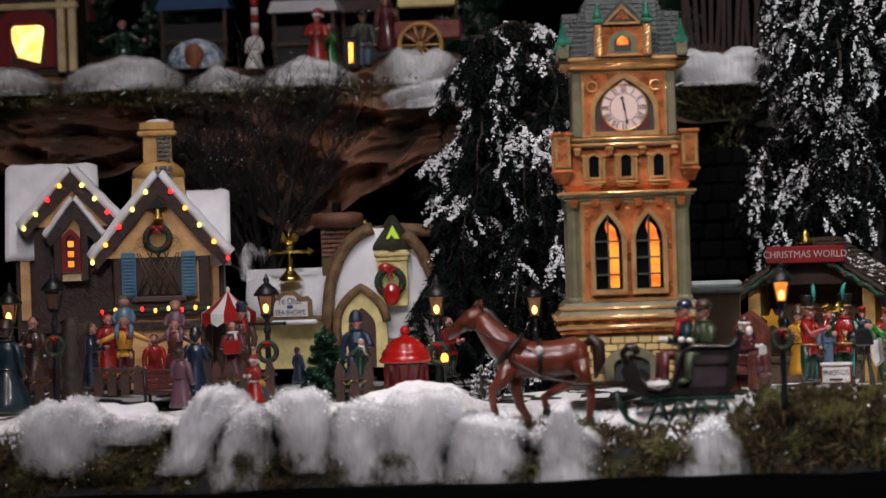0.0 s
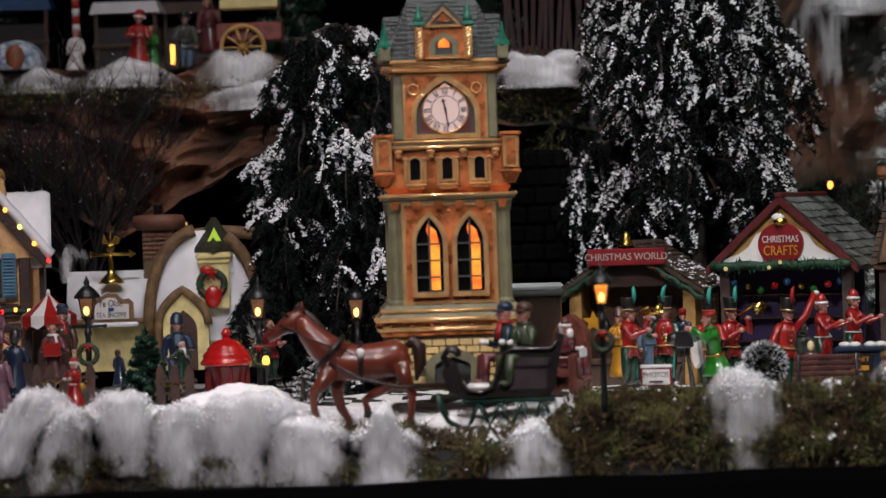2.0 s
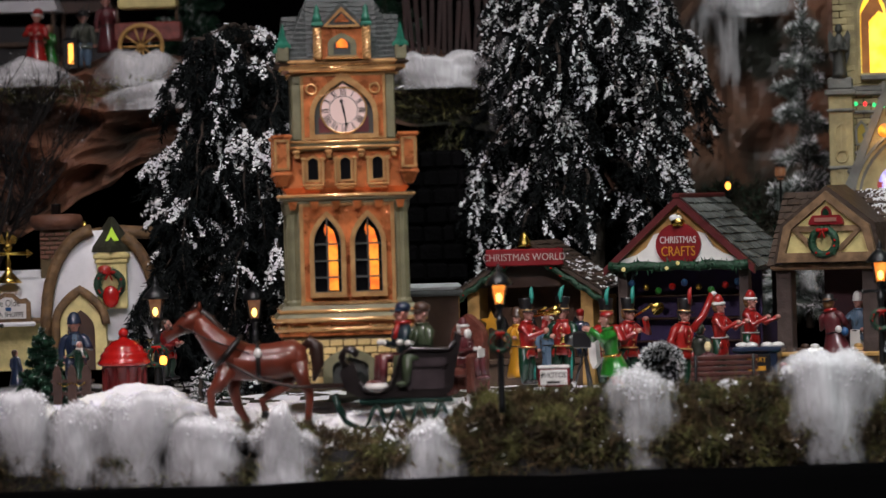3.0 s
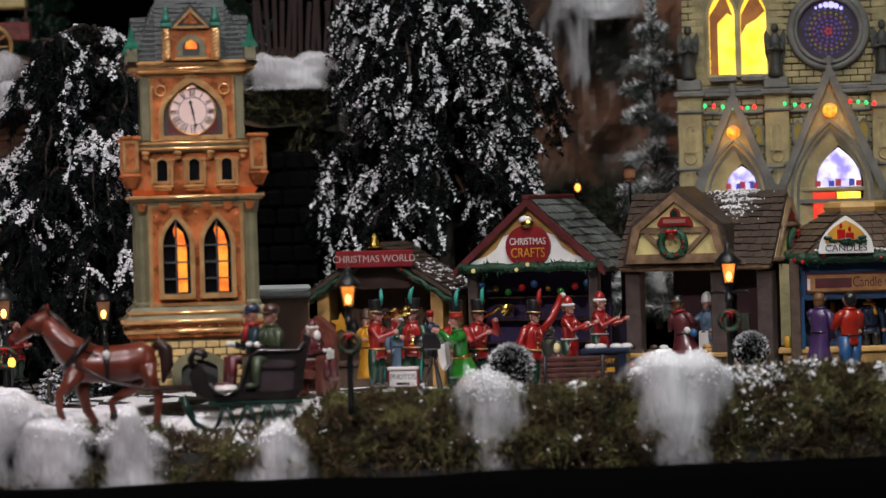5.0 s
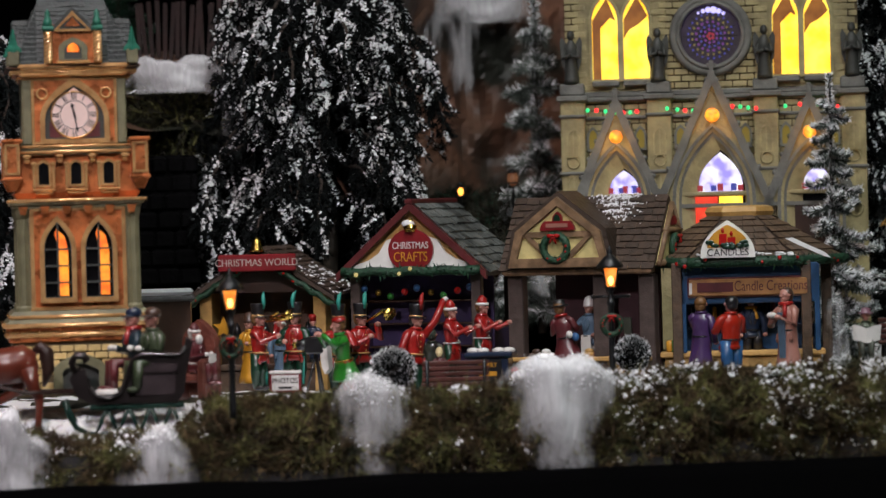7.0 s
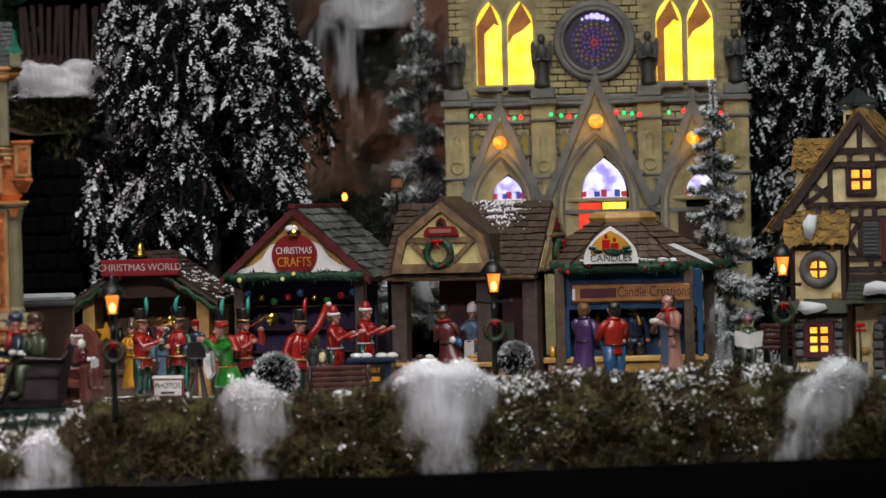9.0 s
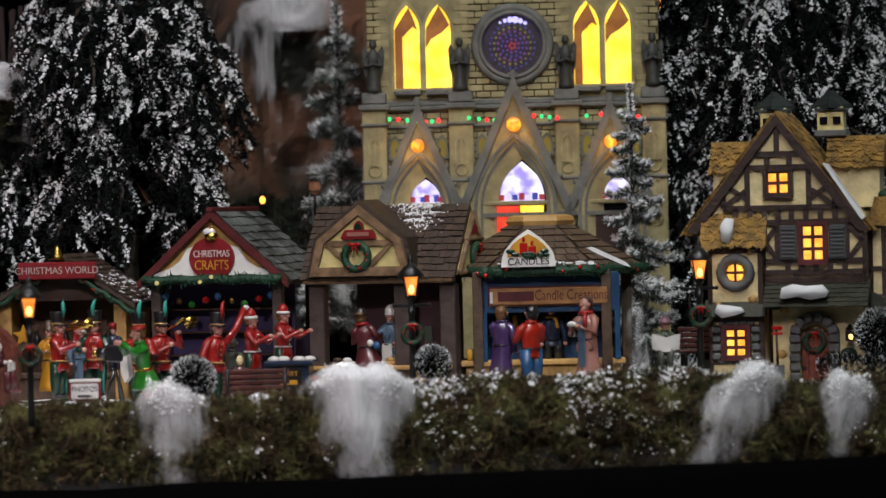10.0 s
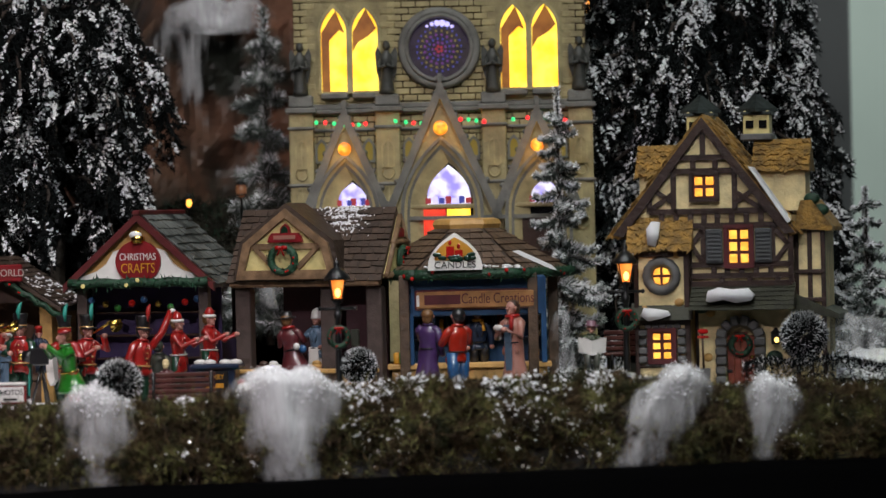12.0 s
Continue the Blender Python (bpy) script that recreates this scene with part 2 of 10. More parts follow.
# ---- building helpers ----
class Shape:
    """Collects solids in one bmesh. Units: one unit is k metres; x right, y away, z up from the thing's base."""

    def __init__(self, k=0.0005):
        self.bm, self.k, self.slot, self.mats = bmesh.new(), k, 0, []
        self.m = Matrix.Identity(4)

    def use(self, key):
        if key not in self.mats:
            self.mats.append(key)
        self.slot = self.mats.index(key)
        return self

    def add(self, verts, faces, smooth=False):
        vs = [self.bm.verts.new(self.m @ Vector(v) * self.k) for v in verts]
        for f in faces:
            try:
                fc = self.bm.faces.new([vs[i] for i in f])
                fc.material_index, fc.smooth = self.slot, smooth
            except ValueError:
                pass
        return self

    def box(self, x0, x1, y0, y1, z0, z1, b=0.0):
        """A block with edges chamfered by b."""
        if not b:
            v = [(x, y, z) for z in (z0, z1) for y in (y0, y1) for x in (x0, x1)]
            return self.add(v, [(0, 2, 3, 1), (4, 5, 7, 6), (0, 1, 5, 4), (2, 6, 7, 3), (0, 4, 6, 2), (1, 3, 7, 5)])
        b = min(b, (x1 - x0) / 2.2, (y1 - y0) / 2.2, (z1 - z0) / 2.2)
        v, f = [], []
        for z, i in ((z0, b), (z0 + b, 0), (z1 - b, 0), (z1, b)):
            c = b if i == 0 else 1.7 * b
            a0, a1, c0, c1 = x0 + i, x1 - i, y0 + i, y1 - i
            e = c * 0.6
            v += [(a0 + e, c0, z), (a1 - e, c0, z), (a1, c0 + e, z), (a1, c1 - e, z), (a1 - e, c1, z), (a0 + e, c1, z), (a0, c1 - e, z), (a0, c0 + e, z)]
        for r in range(3):
            for i in range(8):
                j = (i + 1) % 8
                f.append((r * 8 + i, r * 8 + j, r * 8 + 8 + j, r * 8 + 8 + i))
        f += [tuple(range(7, -1, -1)), tuple(range(24, 32))]
        return self.add(v, f)

    def frustum(self, half0, half1, z0, z1, x=0, y=0, d0=None, d1=None):
        """A block that tapers from half-widths half0 to half1."""
        d0, d1 = half0 if d0 is None else d0, half1 if d1 is None else d1
        v = [(x + sx * h, y + sy * d, z) for h, d, z in ((half0, d0, z0), (half1, d1, z1)) for sx, sy in ((-1, -1), (1, -1), (1, 1), (-1, 1))]
        return self.add(v, [(3, 2, 1, 0), (4, 5, 6, 7), (0, 1, 5, 4), (1, 2, 6, 5), (2, 3, 7, 6), (3, 0, 4, 7)])

    def prism(self, pts, y0, y1, smooth=False):
        """A flat outline in x and z, given thickness from y0 to y1."""
        n = len(pts)
        v = [(x, y0, z) for x, z in pts] + [(x, y1, z) for x, z in pts]
        f = [tuple(range(n)), tuple(range(2 * n - 1, n - 1, -1))]
        f += [(i, i + n, (i + 1) % n + n, (i + 1) % n) for i in range(n)]
        return self.add(v, f, smooth)

    def ring(self, outer, inner, y0, y1):
        """A flat frame between two outlines with as many points."""
        n = len(outer)
        v = [(x, y, z) for y in (y0, y1) for pts in (outer, inner) for x, z in pts]
        f = []
        for i in range(n):
            j = (i + 1) % n
            f += [(i, j, n + j, n + i), (2 * n + i, 3 * n + i, 3 * n + j, 2 * n + j), (i, 2 * n + i, 2 * n + j, j), (n + i, n + j, 3 * n + j, 3 * n + i)]
        return self.add(v, f)

    def lathe(self, profile, n=16, x=0, y=0, smooth=True, squash=1.0):
        """A turned solid: (radius, z) pairs from bottom to top."""
        v, f = [], []
        for r, z in profile:
            v += [(x + r * math.cos(2 * math.pi * i / n), y + squash * r * math.sin(2 * math.pi * i / n), z) for i in range(n)]
        for a in range(len(profile) - 1):
            for i in range(n):
                j = (i + 1) % n
                f.append((a * n + i, a * n + j, a * n + n + j, a * n + n + i))
        f += [tuple(range(n - 1, -1, -1)), tuple(range(len(v) - n, len(v)))]
        return self.add(v, f, smooth)

    def ball(self, c, r, n=12, m=8):
        """An ellipsoid; r is one radius or three."""
        rx, ry, rz = (r, r, r) if isinstance(r, (int, float)) else r
        v = [(c[0], c[1], c[2] - rz)]
        f = []
        for a in range(1, m):
            p = math.pi * a / m
            v += [(c[0] + rx * math.sin(p) * math.cos(2 * math.pi * i / n), c[1] + ry * math.sin(p) * math.sin(2 * math.pi * i / n), c[2] - rz * math.cos(p)) for i in range(n)]
        v.append((c[0], c[1], c[2] + rz))
        for i in range(n):
            j = (i + 1) % n
            f.append((0, 1 + j, 1 + i))
            f.append((len(v) - 1, len(v) - 1 - n + i, len(v) - 1 - n + j))
            for a in range(m - 2):
                f.append((1 + a * n + i, 1 + a * n + j, 1 + a * n + n + j, 1 + a * n + n + i))
        return self.add(v, f, True)

    def tube(self, pts, r, n=8, smooth=True):
        """A round bar along a line of points; r is one radius or one for each point."""
        rs = [r] * len(pts) if isinstance(r, (int, float)) else r
        ps = [Vector(p) for p in pts]
        v, f = [], []
        for i, p in enumerate(ps):
            d = (ps[min(i + 1, len(ps) - 1)] - ps[max(i - 1, 0)]).normalized()
            a = d.cross(Vector((0.3, 0.9, 0.2)) if abs(d.y) < 0.9 else Vector((1, 0, 0))).normalized()
            b = d.cross(a)
            v += [tuple(p + rs[i] * (math.cos(2 * math.pi * j / n) * a + math.sin(2 * math.pi * j / n) * b)) for j in range(n)]
        for i in range(len(ps) - 1):
            for j in range(n):
                k = (j + 1) % n
                f.append((i * n + j, i * n + n + j, i * n + n + k, i * n + k))
        f += [tuple(range(n)), tuple(range(len(v) - 1, len(v) - n - 1, -1))]
        return self.add(v, f, smooth)

    def torus(self, c, R, r, n=20, m=8, flat=True):
        """A ring standing upright, facing the viewer (flat) or lying."""
        v, f = [], []
        for i in range(n):
            a = 2 * math.pi * i / n
            for j in range(m):
                q = 2 * math.pi * j / m
                s, h = R + r * math.cos(q), r * math.sin(q)
                v.append((c[0] + s * math.cos(a), c[1] + h, c[2] + s * math.sin(a)) if flat else (c[0] + s * math.cos(a), c[1] + s * math.sin(a), c[2] + h))
        for i in range(n):
            for j in range(m):
                f.append((i * m + j, ((i + 1) % n) * m + j, ((i + 1) % n) * m + (j + 1) % m, i * m + (j + 1) % m))
        return self.add(v, f, True)

    def mesh(self, name, key=None):
        bmesh.ops.recalc_face_normals(self.bm, faces=self.bm.faces)
        me = bpy.data.meshes.new(name)
        self.bm.to_mesh(me)
        self.bm.free()
        for k in ([key] if key else self.mats):
            me.materials.append(M[k])
        return me


def part(name, shape, key, parent, label=""):
    """One mesh under a thing or a part."""
    ob = new(name, shape.mesh(name, key))
    ob.parent = parent
    return tagged(ob, label) if label else ob


def thing(name, loc, label, category, group="", turn=0.0, kind=""):
    """An Empty at the base of a thing, which parents its parts."""
    ob = new(name)
    ob.empty_display_size = 0.01
    ob.matrix_world = pose(*loc, 0, 0, turn)
    return tagged(ob, label, category, group, kind)


def solo(name, shape, loc, label, category, group="", turn=0.0, key=None, kind=""):
    """A thing of one mesh."""
    ob = new(name, shape.mesh(name, key))
    ob.matrix_world = pose(*loc, 0, 0, turn)
    return tagged(ob, label, category, group, kind)


def arch(x, z0, zs, w, tip, n=7):
    """Outline of a pointed arch: half-width w, springing at zs, tip at the top."""
    pts = [(x - w, z0), (x + w, z0)]
    for i in range(n + 1):
        a = i / n
        pts.append((x + w * (1 - a ** 1.9), zs + (tip - zs) * a ** 0.88))
    for i in range(n - 1, -1, -1):
        a = i / n
        pts.append((x - w * (1 - a ** 1.9), zs + (tip - zs) * a ** 0.88))
    return pts


def circle(x, z, r, n=24):
    return [(x + r * math.cos(2 * math.pi * i / n), z + r * math.sin(2 * math.pi * i / n)) for i in range(n)]


def lettering(name, text, size, loc, key, parent, label="", squeeze=1.0):
    """Raised letters, as a mesh under a sign; size and loc in metres, in the sign's own axes."""
    cu = bpy.data.curves.new("letters", "FONT")
    cu.body, cu.size, cu.align_x, cu.align_y, cu.extrude = text, size, "CENTER", "CENTER", 0.0003
    tmp = new("letters", cu)
    me = bpy.data.meshes.new_from_object(tmp.evaluated_get(bpy.context.evaluated_depsgraph_get()))
    bpy.data.objects.remove(tmp)
    me.transform(Matrix.Translation(loc) @ pose(0, 0, 0, 90) @ Matrix.Diagonal((squeeze, 1, 1, 1)))
    me.materials.clear()
    me.materials.append(M[key])
    ob = new(name, me)
    ob.parent = parent
    return tagged(ob, label) if label else ob


def cloud(name, verts, faces, key, slots=None):
    """A large mesh straight from arrays."""
    me = bpy.data.meshes.new(name)
    me.from_pydata(verts, [], faces)
    for k in ([key] if isinstance(key, str) else key):
        me.materials.append(M[k])
    if slots is not None:
        me.polygons.foreach_set("material_index", slots)
    return me


M["lamp_dim"] = glow("dim_lamp_glass", (0.5, 0.2, 0.08), 0.35, (0.3, 0.1, 0.04), 200)
M["lamp_dark"] = mat("unlit_lamp_glass", (0.125, 0.0702, 0.0468), 0.2, bump=0)
M["letter"] = mat("worn_white_letters", (0.425, 0.357, 0.323), 0.5, bump=0)
M["f_teal_coat"] = mat("figure_teal", (0.00562, 0.0234, 0.0328), 0.4, vary=0.2, bump=0.1, coat=0.7)
M["f_olive"] = mat("figure_olive", (0.039, 0.0546, 0.0273), 0.4, vary=0.2, bump=0.1, coat=0.7)
M["f_mauve"] = mat("figure_mauve", (0.142, 0.0655, 0.0931), 0.4, vary=0.2, bump=0.1, coat=0.7)
M["stall_brown"] = mat("stall_brown_boards", (0.0808, 0.0374, 0.0187), 0.6, vary=0.3, bump=0.4)
M["green_moss"] = mat("green_moss", (0.0298, 0.0384, 0.00663), 0.75, vary=0.5, scale=55, bump=0, second=(0.128, 0.124, 0.04), island=0.6)
M["dry_strand"] = mat("dry_tan_strand", (0.14, 0.09, 0.04), 0.7, vary=0.4, bump=0, island=0.5)
M["flake"] = mat("plastic_snow_flake", (0.93, 0.94, 0.97), 0.22, vary=0.06, bump=0, coat=0.5)
M["house_glow"] = glow("house_window_glow", (1.0, 0.6, 0.08), 1.6, (1.0, 0.36, 0.03), 90)


# ---- ground, room and backdrop ----
def slab(name, x0, x1, y0, y1, z0, z1, key, label, category="", b=0.0):
    s = Shape(1.0)
    s.box(x0, x1, y0, y1, z0, z1, b)
    return tagged(new(name, s.mesh(name, key)), label, category or name.split("_")[0], kind="structure")


def rough(x, y, z=0.0, f=1.0):
    return noise.noise((x * f, y * f, z * f))


def bank_y(x, z):
    """The front face of the moss bank."""
    return 2.968 - 0.35 * z + 0.008 * rough(x, 3.1, 0, 14)


def ground_z(x, y):
    """Height of the snow-covered board: a low step at the front, small dunes behind."""
    rise = min(1, max(0, (y - 2.99) / 0.04))
    return -0.012 - 0.02 * max(0, 1 - (y - 2.998) / 0.03) + 0.008 * x + rise * 0.008 + 0.004 * rough(x, y, 0, 16) + 0.0025 * rough(x, y, 3, 55)


def grid_mesh(name, x0, x1, nx, y0, y1, ny, height, key, smooth=True):
    verts = []
    for j in range(ny + 1):
        for i in range(nx + 1):
            x, y = x0 + (x1 - x0) * i / nx, y0 + (y1 - y0) * j / ny
            verts.append((x, y, height(x, y)))
    faces = [(j * (nx + 1) + i, j * (nx + 1) + i + 1, (j + 1) * (nx + 1) + i + 1, (j + 1) * (nx + 1) + i) for j in range(ny) for i in range(nx)]
    me = cloud(name, verts, faces, key)
    me.polygons.foreach_set("use_smooth", [smooth] * len(faces))
    return me


slab("floor", -6, 6, -3, 6, -0.95, -0.9, "room", "dark floor of the dim room")
slab("ceiling", -6, 6, -3, 6, 2.6, 2.65, "room", "dark ceiling of the dim room")
slab("wall_south", -6, 6, -3.05, -3, -0.9, 2.6, "room", "dark wall behind the viewer")
slab("wall_west", -6.05, -6, -3, 6, -0.9, 2.6, "room", "dark side wall of the room")
slab("wall_east", 6, 6.05, -3, 6, -0.9, 2.6, "room", "dark side wall of the room")
slab("wall_north", -6, 6, 4.6, 4.65, -0.9, 2.6, "wall", "plain pale green painted wall behind the display")
slab("wall_post", 0.8307, 0.8888, 4.3, 4.6, -0.9, 2.6, "wall_dark", "dark grey painted wall post behind the display", "post", 0.004)
slab("wall_backing", -1.6, 0.8320, 4.25, 4.29, -0.3, 1.3, "cloth", "black cloth hung behind the model village", "cloth")
board = slab("display_board", -1.4, 1.2, 2.985, 4.24, -0.12, -0.03, "board", "dark board that carries the model village", "board")
slab("table_base", -1.36, 1.16, 3.02, 4.2, -0.9, -0.12, "board", "dark table base that carries the display board", "table", 0.01)
# the black cloth lip along the front of the display
s = Shape(1.0)
s.m = pose(0, 0, 0, 0, -0.55, 0)
lip = []
for i in range(81):
    x = -1.3 + 2.4 * i / 80
    lip.append((x, 2.925 + 0.003 * rough(x, 0, 0, 9), -0.050 + 0.0022 * rough(x, 1, 0, 12)))
v, f = [], []
for x, y, z in lip:
    v += [(x, y + 0.05, z - 0.03), (x, y + 0.03, z + 0.001), (x, y + 0.012, z), (x, y + 0.002, z - 0.008), (x, y, z - 0.06), (x, y - 0.012, z - 0.16), (x, y - 0.004, z - 0.838)]
for i in range(80):
    for j in range(6):
        f.append((i * 7 + j, i * 7 + 7 + j, i * 7 + 8 + j, i * 7 + 1 + j))
s.add(v, f, True)
tagged(new("table_cloth", s.mesh("table_cloth", "cloth")), "black cloth over the front edge of the display table", "cloth", kind="structure")

ground = new("ground", grid_mesh("ground", -1.1, 0.95, 240, 2.998, 3.75, 90, ground_z, ["snow", "earth"]))
tagged(ground, "uneven snow and dark moss mat spread over the board", "ground", kind="structure")
ground.data.polygons.foreach_set("material_index", [1 if (p.center.y > 3.26 or p.center.x > 0.03) and rough(p.center.x, p.center.y, 0, 22) > -0.3 + (0.35 if p.center.x < -0.25 else 0) else 0 for p in ground.data.polygons])

# moss bank under the tufts
def bank_mesh(x0, x1, top):
    verts, faces, n, m = [], [], 160, 8
    for i in range(n + 1):
        x = x0 + (x1 - x0) * i / n
        t = top(x)
        for j in range(m + 1):
            a = j / m
            z = -0.055 + 0.008 * x + (t + 0.055 - 0.008 * x) * math.sin(a * math.pi / 2)
            y = bank_y(x, z) + 0.016 + 0.03 * a ** 3 - 0.008 * rough(x, z * 1.3, 3, 36)
            verts.append((x, y, z - 0.007))
        verts.append((x, 3.06, t - 0.026))
    w = m + 2
    for i in range(n):
        for j in range(w - 1):
            faces.append((i * w + j, i * w + w + j, i * w + w + j + 1, i * w + j + 1))
    return cloud("moss_bank", verts, faces, "earth")


def moss_top(x):
    """Top of the bank: low on the village side of the sleigh, higher to the right."""
    step = min(1, max(0, (x + 0.135) / 0.03))
    return -0.011 - 0.010 * max(0, 1 - abs(x + 0.185) / 0.06) + 0.006 * rough(x, 0, 2, 20) + step * (0.021 + 0.012 * min(1, max(0, (x - 0.05) / 0.2)) - 0.012 * min(1, max(0, (x - 0.42) / 0.1)))


tagged(new("moss_bank", bank_mesh(-1.1, 0.95, moss_top)), "bank of brown dried moss along the front edge", "moss", kind="structure")


def blades(n, place, lengths, width, key, name, up=(0, -0.4, 0.7), spread=0.9, slots=None, rng=None, curl=0.5):
    """Thin curved blades, two triangles each. place(rng) gives a root and an outward direction."""
    rng = rng or random.Random(7)
    verts, faces, kinds = [], [], []
    for i in range(n):
        p, d = place(rng)
        d = Vector(d) + spread * Vector((rng.gauss(0, 0.5), rng.gauss(0, 0.5), rng.gauss(0, 0.5)))
        d.normalize()
        ln = rng.uniform(*lengths)
        side = d.cross(Vector((rng.gauss(0, 1), rng.gauss(0, 1), rng.gauss(0, 1)))).normalized() * width * rng.uniform(0.6, 1.4)
        bend = Vector((rng.gauss(0, 1), rng.gauss(0, 1), rng.gauss(0, 1) - 0.4)) * ln * curl * 0.4
        p = Vector(p)
        mid, tip = p + d * ln * 0.55 + bend * 0.3, p + d * ln + bend
        b = len(verts)
        verts += [p - side, p + side, mid + side, mid - side, tip]
        faces += [(b, b + 1, b + 2, b + 3), (b + 3, b + 2, b + 4)]
        if slots:
            k = slots(rng, p)
            kinds += [k, k]
    return cloud(name, verts, faces, key, kinds if slots else None)


def moss_root(rng):
    """Roots over the face and the crown of the bank, in clumps with hollows between."""
    while True:
        x = rng.uniform(-0.78, 0.74)
        if x > -0.12 or rng.random() < 0.55:
            break
    t = moss_top(x)
    if rng.random() < 0.36:
        d = rng.random() ** 1.4
        clump = max(0, rough(x, d, 4, 30)) * 0.008 + 0.003 * rough(x, d * 0.3, 6, 90)
        return (x, bank_y(x, t) + 0.026 + 0.07 * d, t - 0.004 - 0.012 * d + clump), (0.05, -0.25, 0.9)
    a = rng.random() ** 0.8
    z = -0.052 + 0.008 * x + (t + 0.055 - 0.008 * x) * a + 0.002 * rough(x, a, 0, 60)
    lump = 0.012 * rough(x, z * 1.3, 3, 36) + 0.006 * rough(x, z, 5, 105)
    y = bank_y(x, z) + 0.03 * a ** 4 + rng.uniform(-0.003, 0.003) - lump
    return (x, y, z), (0.1, -0.6, 0.5)


def moss_kind(rng, p):
    """Green tips on the clumps, brown dead moss between."""
    return 1 if rough(p.x, p.z + p.y, 8, 48) + rng.gauss(0, 0.16) > 0.08 else 0


tagged(new("moss_tufts", blades(170000, moss_root, (0.0022, 0.0075), 0.00046, ["moss", "green_moss"], "moss_tufts", slots=moss_kind, rng=random.Random(3), curl=1.5)),
       "tangled brown-green dried moss flecked with snow", "moss", kind="stuff")


def strand_root(rng):
    (x, y, z), d = moss_root(rng)
    return (x, y - 0.002, z), (rng.gauss(0, 0.6), -0.5, rng.gauss(0.2, 0.5))


tagged(new("moss_strands", blades(16000, strand_root, (0.006, 0.015), 0.00028, ["moss", "green_moss", "dry_strand"], "moss_strands", slots=lambda rng, p: rng.choice((0, 1, 1, 2)), rng=random.Random(14), curl=1.6)),
       "long curling strands of dried moss", "moss", kind="stuff")


def fleck_root(rng):
    """Snow caught on the crown of the bank and in patches down its face."""
    while True:
        (x, y, z), _ = moss_root(rng)
        high = (z - moss_top(x) + 0.014) / 0.014
        patch = rough(x, y + z, 9, 19) + 0.8 * rough(x, z - y, 4, 75) + (0.3 if 0.2 < x < 0.42 else -0.08)
        keep = 0.9 if high > 0.2 and patch > 0.15 else 0.25 if patch > 0.4 else 0.01
        if rng.random() < keep:
            return (x + rng.gauss(0, 0.001), y - 0.003, z + rng.uniform(0.001, 0.005))


# ---- cotton snow ----
def veil_material():
    """Thin pulled cotton wool: white fibres in streaks along the pull, thinning out where the stored density falls."""
    m = mat("pulled_cotton", (0.96, 0.97, 0.99), 0.9, vary=0.02, scale=90, bump=0.12, bump_scale=500, sheen=0.3)
    nt = m.node_tree
    b = nt.nodes["Principled BSDF"]

    def node(kind, **inputs):
        n = nt.nodes.new(kind)
        for key, val in inputs.items():
            n.inputs[key.replace("_", " ")].default_value = val
        return n

    def ramp(source, a, b0, c, d):
        n = node("ShaderNodeMapRange", From_Min=a, From_Max=b0, To_Min=c, To_Max=d)
        nt.links.new(source, n.inputs["Value"])
        return n.outputs[0]

    def times(p, q):
        n = nt.nodes.new("ShaderNodeMath")
        n.operation = "MULTIPLY"
        nt.links.new(p, n.inputs[0])
        nt.links.new(q, n.inputs[1])
        return n.outputs[0]

    uv = nt.nodes.new("ShaderNodeUVMap")
    sep = nt.nodes.new("ShaderNodeSeparateXYZ")
    nt.links.new(uv.outputs[0], sep.inputs[0])
    tc = nt.nodes.new("ShaderNodeTexCoord")
    mp = nt.nodes.new("ShaderNodeMapping")
    mp.inputs["Scale"].default_value = (260, 260, 34)
    nt.links.new(tc.outputs["Object"], mp.inputs["Vector"])
    fine = node("ShaderNodeTexNoise", Scale=1.0, Detail=5.0)
    nt.links.new(mp.outputs[0], fine.inputs["Vector"])
    mp2 = nt.nodes.new("ShaderNodeMapping")
    mp2.inputs["Scale"].default_value = (90, 90, 22)
    nt.links.new(tc.outputs["Object"], mp2.inputs["Vector"])
    wide = node("ShaderNodeTexNoise", Scale=1.0, Detail=2.0)
    nt.links.new(mp2.outputs[0], wide.inputs["Vector"])
    grain = nt.nodes.new("ShaderNodeMix")
    grain.inputs["Factor"].default_value = 0.5
    nt.links.new(fine.outputs["Fac"], grain.inputs["A"])
    nt.links.new(wide.outputs["Fac"], grain.inputs["B"])
    total = nt.nodes.new("ShaderNodeMath")
    total.operation = "ADD"
    nt.links.new(ramp(grain.outputs["Result"], 0.35, 0.65, -0.16, 0.16), total.inputs[0])
    nt.links.new(sep.outputs["X"], total.inputs[1])
    a = ramp(total.outputs[0], 0.02, 0.95, 0.0, 0.72)
    nt.links.new(a, b.inputs["Alpha"])
    return m


M["veil"] = veil_material()


